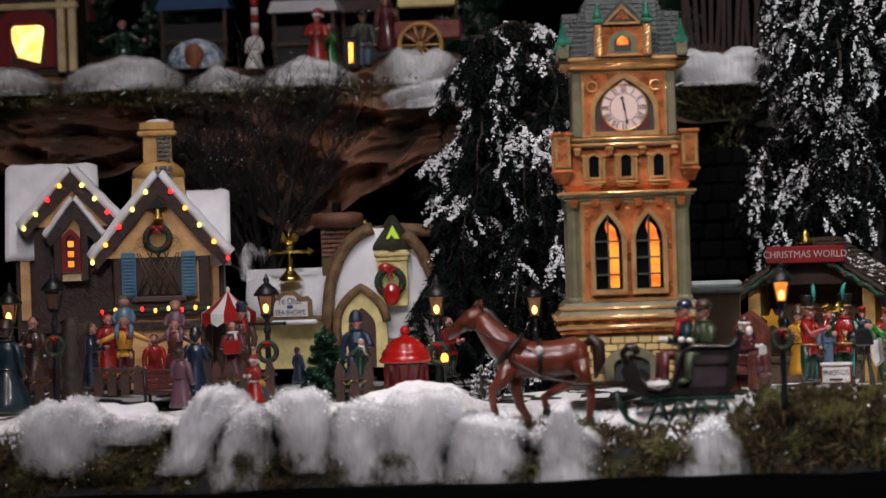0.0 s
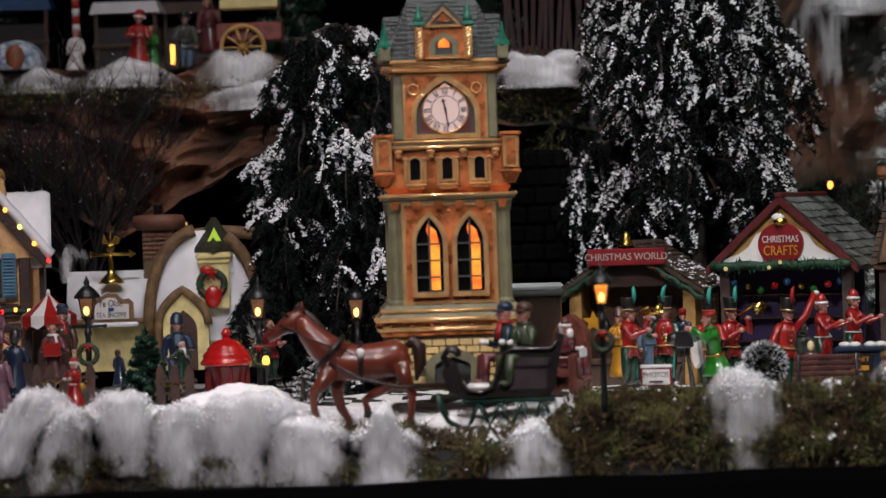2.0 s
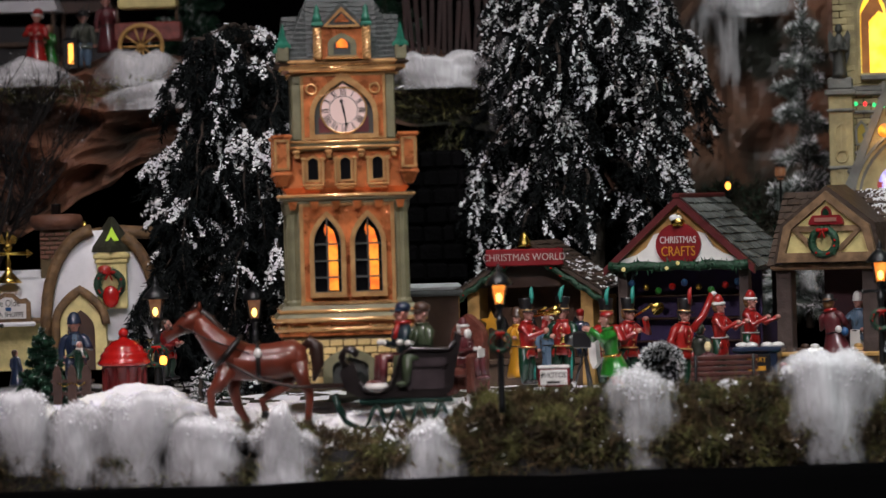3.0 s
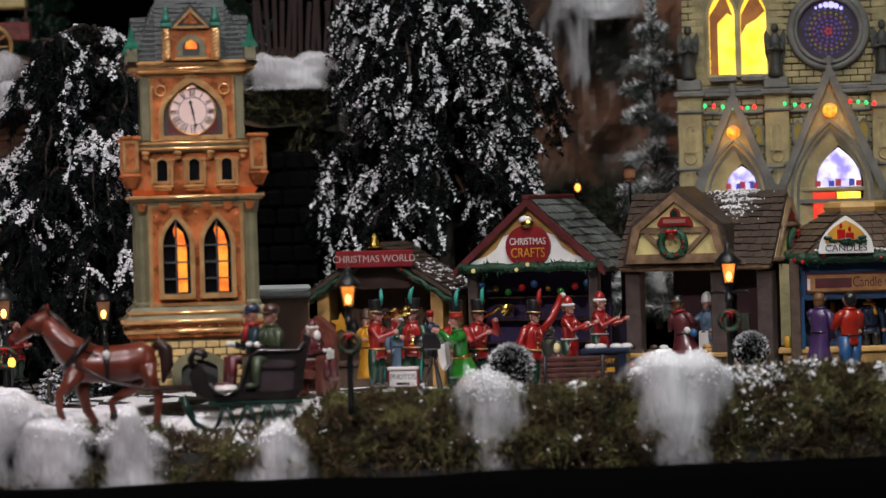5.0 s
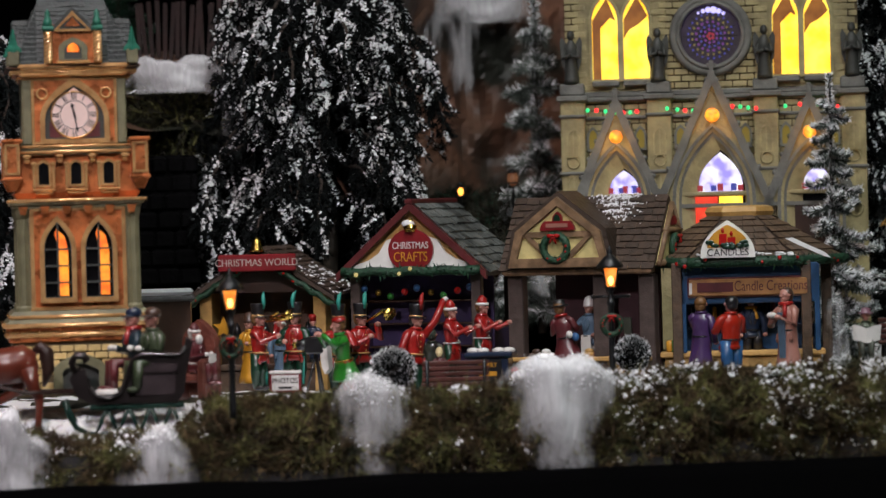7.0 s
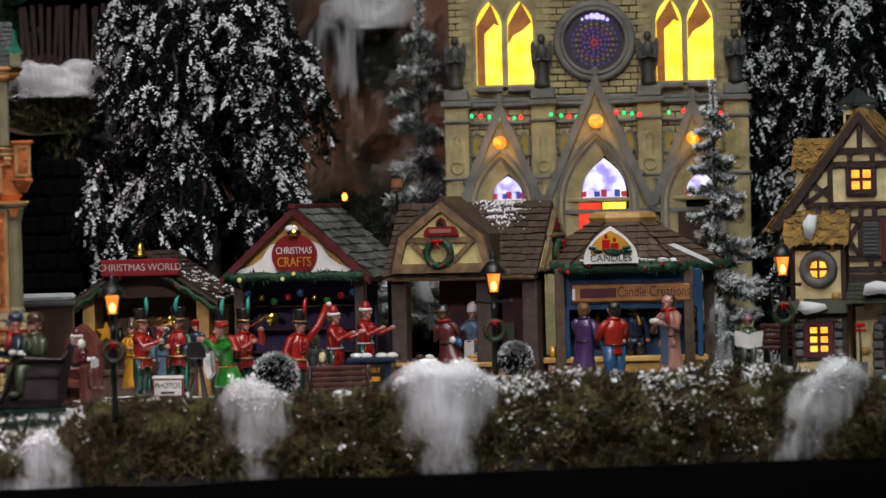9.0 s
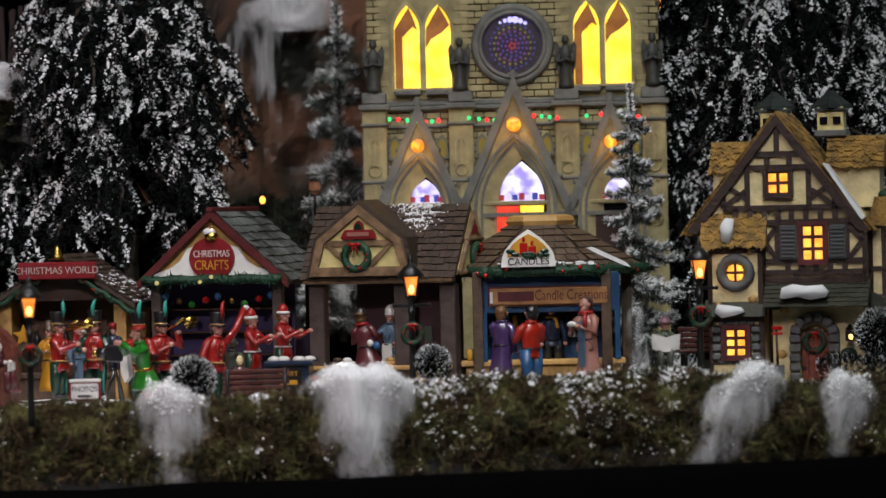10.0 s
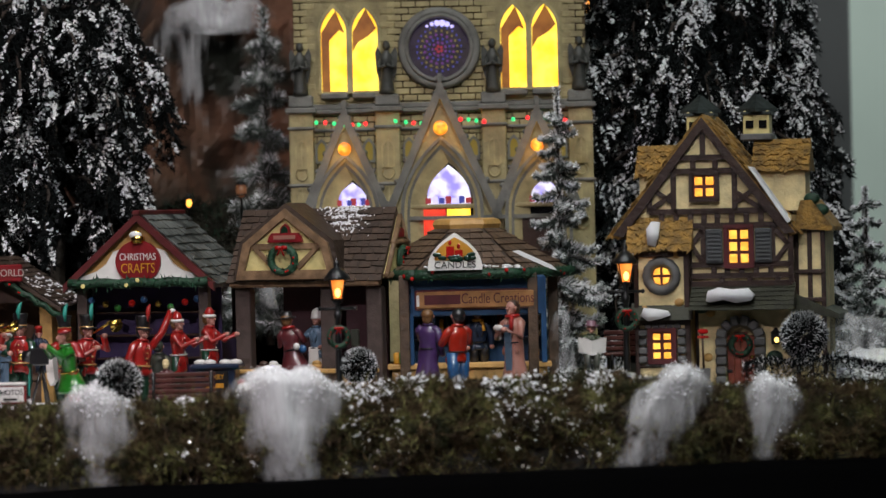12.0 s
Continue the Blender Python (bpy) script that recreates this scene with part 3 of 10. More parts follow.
def veil(x0, x1, zt, x2, x3, zb, y_of, seed, puff=0.010, dense=1.0, shells=4, hump=0.011, name="cotton_veil", label="soft white cotton wool pulled down as drifting snow"):
    """Cotton laid over a brink: a heap on top, x0..x1 wide and zt high, that runs down to x2..x3 at zb and thins out at its sides and end; shells of loose fibre round a dense heart."""
    verts, faces, uvs, n, m = [], [], [], 26, 34
    mid, half = (x0 + x1 + x2 + x3) / 4, max(x1 - x0, x3 - x2) / 2
    for q in range(shells):
        b, lift = len(verts), q / max(1, shells - 1)
        for j in range(m + 1):
            v = j / m
            top, fall = max(0, 1 - v / 0.34), max(0, (v - 0.26) / 0.74)
            ease = fall * fall * (3 - 2 * fall) * 0.5 + fall * 0.5
            mix = fall ** 0.8
            l, r = x0 + (x2 - x0) * mix, x1 + (x3 - x1) * mix
            round_off = math.sqrt(max(0, 1 - top * top))
            z = zt - 0.014 * (1 - round_off) + (zb - zt) * ease
            for i in range(n + 1):
                s = 2 * i / n - 1
                edge = 1 - s * s
                wob = noise.noise((s * 1.6 + seed * 3.7, v * 2.2, seed * 1.3))
                fine = noise.noise((s * 4.5 + seed, v * 5.5, seed * 2.1 + q * 0.15))
                x = (l + r) / 2 + (r - l) / 2 * s * 1.16 * (1 + 0.25 * wob * (0.3 + fall)) + 0.004 * wob
                swell = puff * (math.exp(-2.2 * s * s) * (0.75 + 0.5 * wob + 0.3 * fine) * (1 - 0.45 * fall)) + 0.0045 * lift
                y = y_of(x, z) + 0.052 * top ** 1.2 + 0.004 * s * s - swell * (1 - 0.6 * top)
                up = hump * edge * (1 + 0.8 * wob + 0.5 * fine) * (1 - fall) ** 2 + 0.003 * lift * (1 - fall)
                verts.append((x, y, z + up + 0.5 * hump * noise.noise((x * 28, seed, 0)) * (1 - fall) - 0.012 * s * s * (1 - fall)))
                thin = 1 - max(0, (fall - 0.5) / 0.5) ** 2.6
                solid = math.exp(-(1.75 * s) ** 2) * thin * (1 - 0.9 * top ** 2) * (1 + 0.7 * wob) - 0.05
                uvs.append((dense * solid * (1.25 - 0.75 * lift), v))
        for j in range(m):
            for i in range(n):
                k = b + j * (n + 1) + i
                quad = (k, k + 1, k + n + 2, k + n + 1)
                if max(uvs[c][0] for c in quad) > 0.04:
                    faces.append(quad)
    me = cloud(name, verts, faces, "veil")
    me.polygons.foreach_set("use_smooth", [True] * len(faces))
    layer = me.uv_layers.new(name="UVMap")
    layer.data.foreach_set("uv", [c for loop in me.loops for c in uvs[loop.vertex_index]])
    ob = tagged(new(name, me), label, "snow", "cotton snow", kind="stuff")
    per, crown = (n + 1) * (m + 1), []
    for k in range(per):
        if 0.12 < (k // (n + 1)) / m < 0.5 and uvs[k][0] > 0.45 * dense:
            crown.append(verts[per * min(2, shells - 1) + k])
    return ob, crown


def flakes(n, place, name, label, key="flock", big=1.0, seed=5):
    """Loose bits of plastic snow: small tilted flakes."""
    rng = random.Random(seed)
    verts, faces = [], []
    for _ in range(n):
        p = Vector(place(rng))
        ax = Vector((rng.gauss(0, 0.5), rng.gauss(-0.6, 0.4), rng.gauss(0.5, 0.5))).normalized()
        r = rng.uniform(0.0004, 0.0011) * big * (1.9 if rng.random() < 0.1 else 1)
        u = ax.orthogonal().normalized() * r
        w = ax.cross(u).normalized() * r * rng.uniform(0.5, 1.2)
        b = len(verts)
        verts += [p - u, p - w, p + u * rng.uniform(0.4, 1), p + w, p + ax * r * 0.5]
        faces += [(b, b + 1, b + 4), (b + 1, b + 2, b + 4), (b + 2, b + 3, b + 4), (b + 3, b, b + 4)]
    return tagged(new(name, cloud(name, verts, faces, key)), label, "snow", "loose snow flakes", kind="stuff")


def strewn(spots):
    def spot(r):
        c = r.choice(spots)
        return (c[0] + r.gauss(0, 0.0018), c[1] - abs(r.gauss(0, 0.001)), c[2] + abs(r.gauss(0, 0.0014)))
    return spot


def bank_front(x, z):
    return bank_y(x, z) - 0.001 + max(0, z + 0.012) * 0.2


for i, (x0, x1, zt, x2, x3, zb, puff, dense) in enumerate([
        (-0.702, -0.600, 0.0040, -0.680, -0.622, -0.042, 0.010, 0.8),
        (-0.640, -0.560, -0.0050, -0.625, -0.575, -0.018, 0.005, 0.6),
        (-0.552, -0.498, 0.0130, -0.584, -0.536, -0.043, 0.013, 1.0),
        (-0.522, -0.474, 0.0000, -0.546, -0.500, -0.058, 0.010, 0.95),
        (-0.494, -0.424, 0.0090, -0.474, -0.440, -0.044, 0.010, 0.85),
        (-0.442, -0.370, 0.0030, -0.444, -0.390, -0.054, 0.011, 1.1),
        (-0.404, -0.316, 0.0110, -0.404, -0.346, -0.054, 0.014, 1.2),
        (-0.356, -0.282, -0.0140, -0.354, -0.284, -0.058, 0.011, 1.25),
        (-0.268, -0.246, -0.0040, -0.292, -0.224, -0.059, 0.016, 1.35),
        (-0.306, -0.225, -0.0210, -0.275, -0.235, -0.034, 0.004, 0.8),
        (-0.168, -0.116, -0.0190, -0.182, -0.118, -0.059, 0.010, 1.15),
        (-0.014, 0.052, 0.0160, -0.002, 0.042, -0.052, 0.009, 0.62),
        (0.118, 0.212, 0.0260, 0.144, 0.196, -0.052, 0.014, 1.0),
        (0.436, 0.504, 0.0180, 0.406, 0.458, -0.048, 0.011, 0.8),
        (0.520, 0.568, 0.0100, 0.522, 0.552, -0.045, 0.010, 0.75)]):
    _, crown = veil(x0, x1, zt, x2, x3, zb, bank_front, i + 1, puff, dense)
    flakes(int((x1 - x0) * 4500), strewn(crown), "snow_flakes", "glittering plastic snow flakes on cotton snow", "flake", 0.95, i + 60)


def ground_spot(rng):
    """Anywhere on the open snow between the figures."""
    while True:
        x, y = rng.uniform(-0.75, 0.0), rng.uniform(3.0, 3.2)
        if x < -0.1 or y < 3.08:
            return (x, y, ground_z(x, y) + 0.0008)


flakes(14000, ground_spot, "snow_flakes", "glittering plastic snow flakes strewn over the ground", "flake", 0.9, 21)
flakes(8000, fleck_root, "moss_snow", "bits of white plastic snow caught in the moss", "flake", 1.6, 9)


def snow_heap(loc, size, seed, label="heap of white cotton snow on the ground"):
    """A soft lumpy heap."""
    verts, faces, n, m = [], [], 40, 16
    for j in range(m + 1):
        p = math.pi / 2 * j / m
        for i in range(n):
            a = 2 * math.pi * i / n
            d = Vector((math.cos(a) * math.cos(p), math.sin(a) * math.cos(p), math.sin(p)))
            r = 1 + 0.22 * noise.noise(d * 2 + Vector((seed, 0, 0))) + 0.1 * noise.noise(d * 6 + Vector((seed, 3, 0))) + 0.05 * noise.noise(d * 15 + Vector((seed, 0, 4)))
            verts.append((size[0] * d.x * r, size[1] * d.y * r, size[2] * d.z * r - 0.004))
    for j in range(m):
        for i in range(n):
            k = (i + 1) % n
            faces.append((j * n + i, j * n + k, j * n + n + k, j * n + n + i))
    me = cloud("snow_heap", verts, faces, "snow")
    me.polygons.foreach_set("use_smooth", [True] * len(faces))
    ob = new("snow_heap", me)
    ob.matrix_world = pose(*loc)
    return tagged(ob, label, "snow", "snow heaps", kind="stuff")


for i, (x, y, z, a, b, c) in enumerate([
        (*(-0.6309, 3.080, -0.0060), 0.05, 0.04, 0.02), (*(-0.5240, 3.050, -0.0060), 0.05, 0.03, 0.022),
        (*(-0.3841, 3.060, -0.0060), 0.062, 0.04, 0.03), (*(-0.4586, 3.040, -0.0060), 0.05, 0.03, 0.018),
        (*(-0.6716, 3.030, -0.0060), 0.05, 0.03, 0.016), (*(-0.1030, 3.120, -0.0060), 0.03, 0.03, 0.014),
        (*(-0.0597, 3.050, 0.0000), 0.03, 0.02, 0.015), (*(0.1634, 3.050, 0.0000), 0.042, 0.03, 0.036),
        (*(0.0161, 3.030, 0.0000), 0.03, 0.02, 0.018), (*(0.4486, 3.040, 0.0000), 0.04, 0.03, 0.024),
        (*(0.6214, 3.300, 0.0000), 0.06, 0.04, 0.028), (*(0.7017, 3.350, 0.0000), 0.05, 0.05, 0.03),
        (*(0.4565, 3.550, 0.0000), 0.06, 0.04, 0.03)]):
    snow_heap((x, y, z), (a, b, c), i * 1.7)


# loose grey cotton between the houses, as mist and smoke
for i, (x0, x1, zt, x2, x3, zb, y, dense) in enumerate([
        (-0.566, -0.538, 0.124, -0.562, -0.546, 0.102, 3.300, 0.22),
        (0.385, 0.412, 0.058, 0.388, 0.410, 0.018, 3.120, 0.08),
        (0.590, 0.700, 0.050, 0.585, 0.700, 0.015, 3.220, 0.3),
        (0.430, 0.475, 0.125, 0.425, 0.480, 0.060, 3.470, 0.09),
        (0.163, 0.188, 0.118, 0.168, 0.192, 0.070, 3.480, 0.3)]):
    veil(x0, x1, zt, x2, x3, zb, lambda x, z: y, i + 70, 0.008, dense, 4, label="loose wisp of grey-white cotton wool between the houses")


# ---- paper rock behind the village ----
def rock_point(u, v):
    """u along the display, v from the foot of the rock (0) over the ledge (0.6) to the back (1)."""
    x = -1.15 + 1.68 * u
    w = v * 0.36
    crease = 0.09 * abs(rough(x + 0.6 * w, w, 1, 5)) + 0.07 * abs(rough(x - 0.5 * w, w * 1.4, 3, 11)) + 0.035 * abs(rough(x + 0.4 * w, w, 5, 24)) + 0.014 * abs(rough(x, w, 7, 52))
    away = 0.2 * max(0, min(1, (x - 0.02) * 10))
    foot = 0.205 + 0.02 * rough(x, 0, 0, 6.0) + 0.012 * rough(x, 2, 0, 19) - 0.075 * max(0, 1 - abs(x + 0.56) / 0.11) + 0.03 * max(0, min(1, (x + 0.47) * 9))
    foot -= 0.16 * max(0, min(1, (x + 0.03) * 12))
    ledge = 0.283 + 0.01 * rough(x, 7, 0, 5) + 0.15 * max(0, min(1, (x + 0.02) * 9))
    if v < 0.6:
        a = v / 0.6
        return (x, 3.72 - 0.09 * (1 - a) + crease * 1.3 - 0.05 + away, foot + (ledge - foot) * a ** 0.9)
    a = (v - 0.6) / 0.4
    return (x, 3.68 + away + (0.55 - away) * a, ledge + 0.02 * a + crease * 0.4)


nu, nv = 260, 80
verts = [rock_point(i / nu, j / nv) for j in range(nv + 1) for i in range(nu + 1)]
faces = [(j * (nu + 1) + i, j * (nu + 1) + i + 1, (j + 1) * (nu + 1) + i + 1, (j + 1) * (nu + 1) + i) for j in range(nv) for i in range(nu)]
tagged(new("backdrop", cloud("backdrop", verts, faces, "paper")), "crumpled brown and green rock paper hung as a cliff", "rock paper", kind="structure")


def ledge_snow(x0, x1, z, y, depth, thick, seed):
    """Soft cotton laid along the ledge, hanging a little over its edge."""
    return veil(x0 - 0.012, x1 + 0.012, z + thick * 0.3, x0, x1, z - thick * 0.35, lambda x, q: y - depth * 0.3, seed, depth * 0.25, 0.95, 3, thick * 0.5, "ledge_snow", "strip of white cotton snow along the rock ledge")


for i, (x0, x1, z, y, d, th) in enumerate([
        (-1.0, -0.7749, 0.29, 3.66, 0.08, 0.022), (-0.7804, -0.6749, 0.292, 3.66, 0.07, 0.024),
        (-0.5977, -0.5043, 0.288, 3.66, 0.06, 0.02), (-0.4744, -0.4093, 0.29, 3.66, 0.06, 0.032),
        (-0.4692, -0.3568, 0.262, 3.6, 0.06, 0.02), (-0.6749, -0.5977, 0.285, 3.68, 0.06, 0.016),
        (-0.2002, -0.1045, 0.278, 3.64, 0.07, 0.03)]):
    ledge_snow(x0, x1, z, y, d, th, i * 2.3)

for i, (x0, x1, zt, x2, x3, zb, dense) in enumerate([
        (0.052, 0.112, 0.345, 0.074, 0.112, 0.215, 0.13),
        (0.100, 0.150, 0.340, 0.112, 0.140, 0.262, 0.15),
        (-0.126, -0.060, 0.298, -0.118, -0.075, 0.205, 0.1)]):
    veil(x0, x1, zt, x2, x3, zb, lambda x, z: 3.62 if x < 0 else 3.84, i + 40, 0.012, dense, 4, label="thin pulled cotton wool hanging from the rock ledge")
ledge_snow(0.095, 0.205, 0.348, 3.86, 0.06, 0.034, 31.0)


# ---- trees ----
def droopy_tree(loc, height, radius, seed, boughs=46, snow=0.5, label="", clear=0.12, dome=0.34):
    """A tall conifer with hanging boughs: each bough arches out and hangs down at its end, with bristly twigs, dark needles and clumps of flocked snow."""
    rng = random.Random(seed)
    ob = thing("conifer", loc, label, "tree", "tall flocked conifers")
    s = Shape(1.0)
    pts = [(0.004 * math.sin(i * 1.3 + seed), 0.004 * math.cos(i * 1.7), height * i / 8) for i in range(9)]
    s.tube(pts, [0.012 * (1 - 0.85 * i / 8) for i in range(9)], 8)
    part("trunk", s, "bark", ob)
    needles, nf, flock, ff = [], [], [], []

    def needle(p, d, ln, w):
        sd = d.cross(Vector((rng.gauss(0, 1), rng.gauss(0, 1), 0.2))).normalized() * w
        k = len(needles)
        needles.extend([p - sd, p + sd, p + d * ln + sd * 0.3, p + d * ln - sd * 0.3])
        nf.append((k, k + 1, k + 2, k + 3))

    def fleck(p, r):
        k = len(flock)
        ax = Vector((rng.gauss(0, 0.6), rng.gauss(-0.4, 0.5), rng.gauss(0.7, 0.5))).normalized()
        u = ax.orthogonal().normalized() * r * rng.uniform(0.8, 1.5)
        w = ax.cross(u).normalized() * r * rng.uniform(0.7, 1.3)
        flock.extend([p - u, p - w, p + u * rng.uniform(0.5, 1), p + w * rng.uniform(0.5, 1), p + ax * r * 0.8])
        ff.extend([(k, k + 1, k + 4), (k + 1, k + 2, k + 4), (k + 2, k + 3, k + 4), (k + 3, k, k + 4)])

    for b in range(boughs):
        h = clear + (1 - clear) * ((b + rng.random()) / boughs) ** 0.9
        az = b * 2.399 + rng.uniform(-0.5, 0.5)
        reach = radius * (1.04 - h) ** dome * rng.uniform(0.6, 1.12)
        out = Vector((math.cos(az), math.sin(az), 0))
        hang = reach * rng.uniform(0.8, 1.6)
        line = [Vector((0, 0, height * h)) + out * reach * math.sin(i / 11 * 1.6) + Vector((0, 0, 0.35 * reach * i / 11 - hang * (i / 11) ** 2.6)) for i in range(12)]
        for i in range(2, 12):
            line[i] += Vector((rng.gauss(0, 0.0025), rng.gauss(0, 0.0025), rng.gauss(0, 0.002)))
        s = Shape(1.0)
        s.tube([tuple(p) for p in line], [0.0026 * (1 - i / 12) + 0.0004 for i in range(12)], 5)
        part("bough", s, "bark", ob)
        twigs = int(14 + reach * 190)
        for q in range(twigs):
            t = (0.12 + 0.88 * (q + rng.random()) / twigs) * 11
            i = min(10, int(t))
            root = line[i].lerp(line[i + 1], t - i)
            a = rng.uniform(0, 2 * math.pi)
            d = (Vector((math.cos(a), math.sin(a), 0)) * rng.uniform(0.3, 0.9) + out * rng.uniform(0.0, 0.5) + Vector((0, 0, rng.uniform(-0.9, 0.1)))).normalized()
            ln = rng.uniform(0.009, 0.024) * (0.75 + 0.5 * (1 - h))
            tw = [root + d * ln * j / 4 + Vector((0, 0, -0.7 * ln * (j / 4) ** 1.8)) for j in range(5)]
            for _ in range(int(ln * 3000)):
                a = rng.random() * 4
                j = min(3, int(a))
                p = tw[j].lerp(tw[j + 1], a - j) + Vector((rng.gauss(0, 0.0012), rng.gauss(0, 0.0012), rng.gauss(0, 0.0012)))
                nd = ((tw[j + 1] - tw[j]).normalized() * 0.8 + Vector((rng.gauss(0, 0.6), rng.gauss(0, 0.6), rng.gauss(-0.3, 0.5)))).normalized()
                needle(p, nd, rng.uniform(0.004, 0.008), rng.uniform(0.0005, 0.0011))
            clump = 0.7 * noise.noise(root * 30 + Vector((seed, 0, 0))) + 0.95 * noise.noise(root * 100 + Vector((0, seed, 0)))
            if clump > 0.3 - snow * 0.5 + 0.5 * max(0, 0.5 - h) and t > 2.0:
                for _ in range(int(ln * 2000 * (0.5 + min(1.3, 1.6 * max(0, clump))))):
                    a = min(3.99, rng.random() ** 0.9 * 4)
                    j = int(a)
                    p = tw[j].lerp(tw[j + 1], a - j) + Vector((rng.gauss(0, 0.0013), rng.gauss(-0.001, 0.0013), 0.0015 + rng.gauss(0, 0.0012)))
                    fleck(p, rng.uniform(0.0008, 0.0018) * (1.5 if rng.random() < 0.18 else 1))
    o = new("crown", cloud("crown", needles, nf, "needles"))
    o.parent = ob
    o = new("flocked_snow", cloud("flocked_snow", flock, ff, "flock"))
    o.parent = ob
    return ob


def fir(loc, height, radius, seed, key="frost_fir", tiers=9, snow=0.45, label="", name="fir_tree", group="small firs", dense=1.0, needle=0.006, droop=0.35):
    """A slim model fir: wire trunk and tiers of separate bottle-brush branches, their tips frosted."""
    rng = random.Random(seed)
    ob = thing(name, loc, label, "tree", group)
    s = Shape(1.0)
    s.tube([(0, 0, height * i / 6) for i in range(7)], [0.004 * (1 - 0.8 * i / 6) for i in range(7)], 7)
    part("trunk", s, "bark", ob)
    v, f, kinds = [], [], []

    def brush(line, fat, count):
        last = len(line) - 1
        for _ in range(count):
            t = rng.random() ** 0.85
            a = t * last
            i = min(last - 1, int(a))
            ax = (line[i + 1] - line[i]).normalized()
            p = line[i].lerp(line[i + 1], a - i)
            ring = ax.cross(Vector((rng.gauss(0, 1), rng.gauss(0, 1), rng.gauss(0, 1)))).normalized()
            d = (ring + ax * rng.uniform(0.3, 1.0)).normalized()
            ln = fat * (1.0 - 0.4 * t) * rng.uniform(0.6, 1.15)
            sd = d.orthogonal().normalized() * rng.uniform(0.00035, 0.0007)
            k = len(v)
            q = p + d * ln * 0.55
            v.extend([p - sd, p + sd, q + sd, q - sd, p + d * ln])
            f.extend([(k, k + 1, k + 2, k + 3), (k + 3, k + 2, k + 4)])
            white = rng.random() < snow * (0.35 + 0.8 * t) * (1.5 if d.z > 0.1 else 0.45)
            kinds.extend([1 if white and rng.random() < 0.5 else 0, 1 if white else 0])

    for b in range(tiers):
        h = 0.08 + 0.82 * b / (tiers - 1)
        count = max(4, int(8 * (1.1 - h)))
        for c in range(count):
            az = 2 * math.pi * (c + rng.random() * 0.6) / count + b * 1.1
            reach = radius * (1.05 - h) ** 0.9 * rng.uniform(0.7, 1.2) + 0.004
            out = Vector((math.cos(az), math.sin(az), 0))
            base = Vector((0, 0, height * (h + rng.uniform(-0.025, 0.025))))
            line = [base + out * reach * i / 5 + Vector((0, 0, reach * (0.15 * i / 5 - droop * 1.6 * (i / 5) ** 2 + droop * 1.25 * (i / 5) ** 4))) for i in range(6)]
            brush(line, needle * (0.75 + 0.5 * (1 - h)), int((60 + reach * 5200) * dense))
    brush([Vector((0, 0, height * (0.05 + 0.95 * i / 6))) for i in range(7)], needle * 0.9, int(900 * dense))
    o = new("crown", cloud("crown", v, f, [key, "flock"], kinds))
    o.parent = ob
    return ob


def topiary(loc, r, seed, label, stem=0.0, name="frosted_bush"):
    """A bristly ball bush with frosted tips, on a short stem."""
    rng = random.Random(seed)
    ob = thing(name, loc, label, "bush", "frosted ball bushes")
    s = Shape(1.0)
    s.tube([(0, 0, -0.004), (0, 0, stem + r)], 0.0025, 7)
    part("stem", s, "bark", ob)
    v, f, kinds = [], [], []
    for _ in range(5200):
        d = Vector((rng.gauss(0, 1), rng.gauss(0, 1), rng.gauss(0, 1))).normalized()
        bend = (d + Vector((rng.gauss(0, 0.25), rng.gauss(0, 0.25), rng.gauss(0, 0.25)))).normalized()
        k = len(v)
        c = Vector((0, 0, stem + r))
        r1 = r * rng.uniform(0.72, 0.92)
        sd = bend.orthogonal().normalized() * 0.00035
        p0, p1, p2 = c + d * r1 * 0.5, c + d * r1, c + d * r1 + bend * r * rng.uniform(0.06, 0.16)
        v += [p0 - sd, p0 + sd, p1 + sd, p1 - sd, p2 + sd * 0.5]
        f += [(k, k + 1, k + 2, k + 3), (k + 3, k + 2, k + 4)]
        kinds += [0, 1 if rng.random() < 0.28 + 0.3 * max(0, d.z) else 0]
    o = new("crown", cloud("crown", v, f, ["needles", "flock"], kinds))
    o.parent = ob
    return ob


droopy_tree((-0.3280, 3.500, -0.0050), 0.330, 0.096, 11, 110, 0.2, label="tall dark conifer with hanging boughs dusted in snow", clear=0.16, dome=0.12)
droopy_tree((-0.0152, 3.620, 0.0000), 0.380, 0.112, 23, 140, 0.66, label="tall dark conifer heavily flocked with white snow", clear=0.36, dome=0.06)
droopy_tree((0.6010, 3.620, 0.0000), 0.46, 0.132, 31, 150, 0.75, label="tall dark conifer flocked with snow behind the half-timbered house", clear=0.3, dome=0.08)
fir((0.1914, 3.720, 0.0300), 0.325, 0.058, 41, "pale_fir", 10, 0.4, "grey-green frosted fir beside the cathedral", dense=1.8, needle=0.017, droop=0.55)
fir((0.4400, 3.445, -0.0040), 0.268, 0.048, 43, "dark_frost_fir", 13, 0.75, "slim frosted fir with glittering tips before the cathedral", dense=2.2, needle=0.0095, droop=0.55)
fir((0.7106, 3.400, 0.0000), 0.168, 0.042, 47, "dark_frost_fir", 10, 0.7, "small frosted fir at the end of the village", dense=2.0, needle=0.0085, droop=0.55)
fir((-0.4656, 3.140, -0.0040), 0.070, 0.022, 51, "fir", 12, 0.03, "small green fir with a few ornaments", dense=4.0, needle=0.006)
fir((-0.3486, 3.250, -0.0040), 0.030, 0.011, 53, "frost_fir", 6, 0.6, "tiny frosted fir on the snow", dense=0.7, needle=0.003)
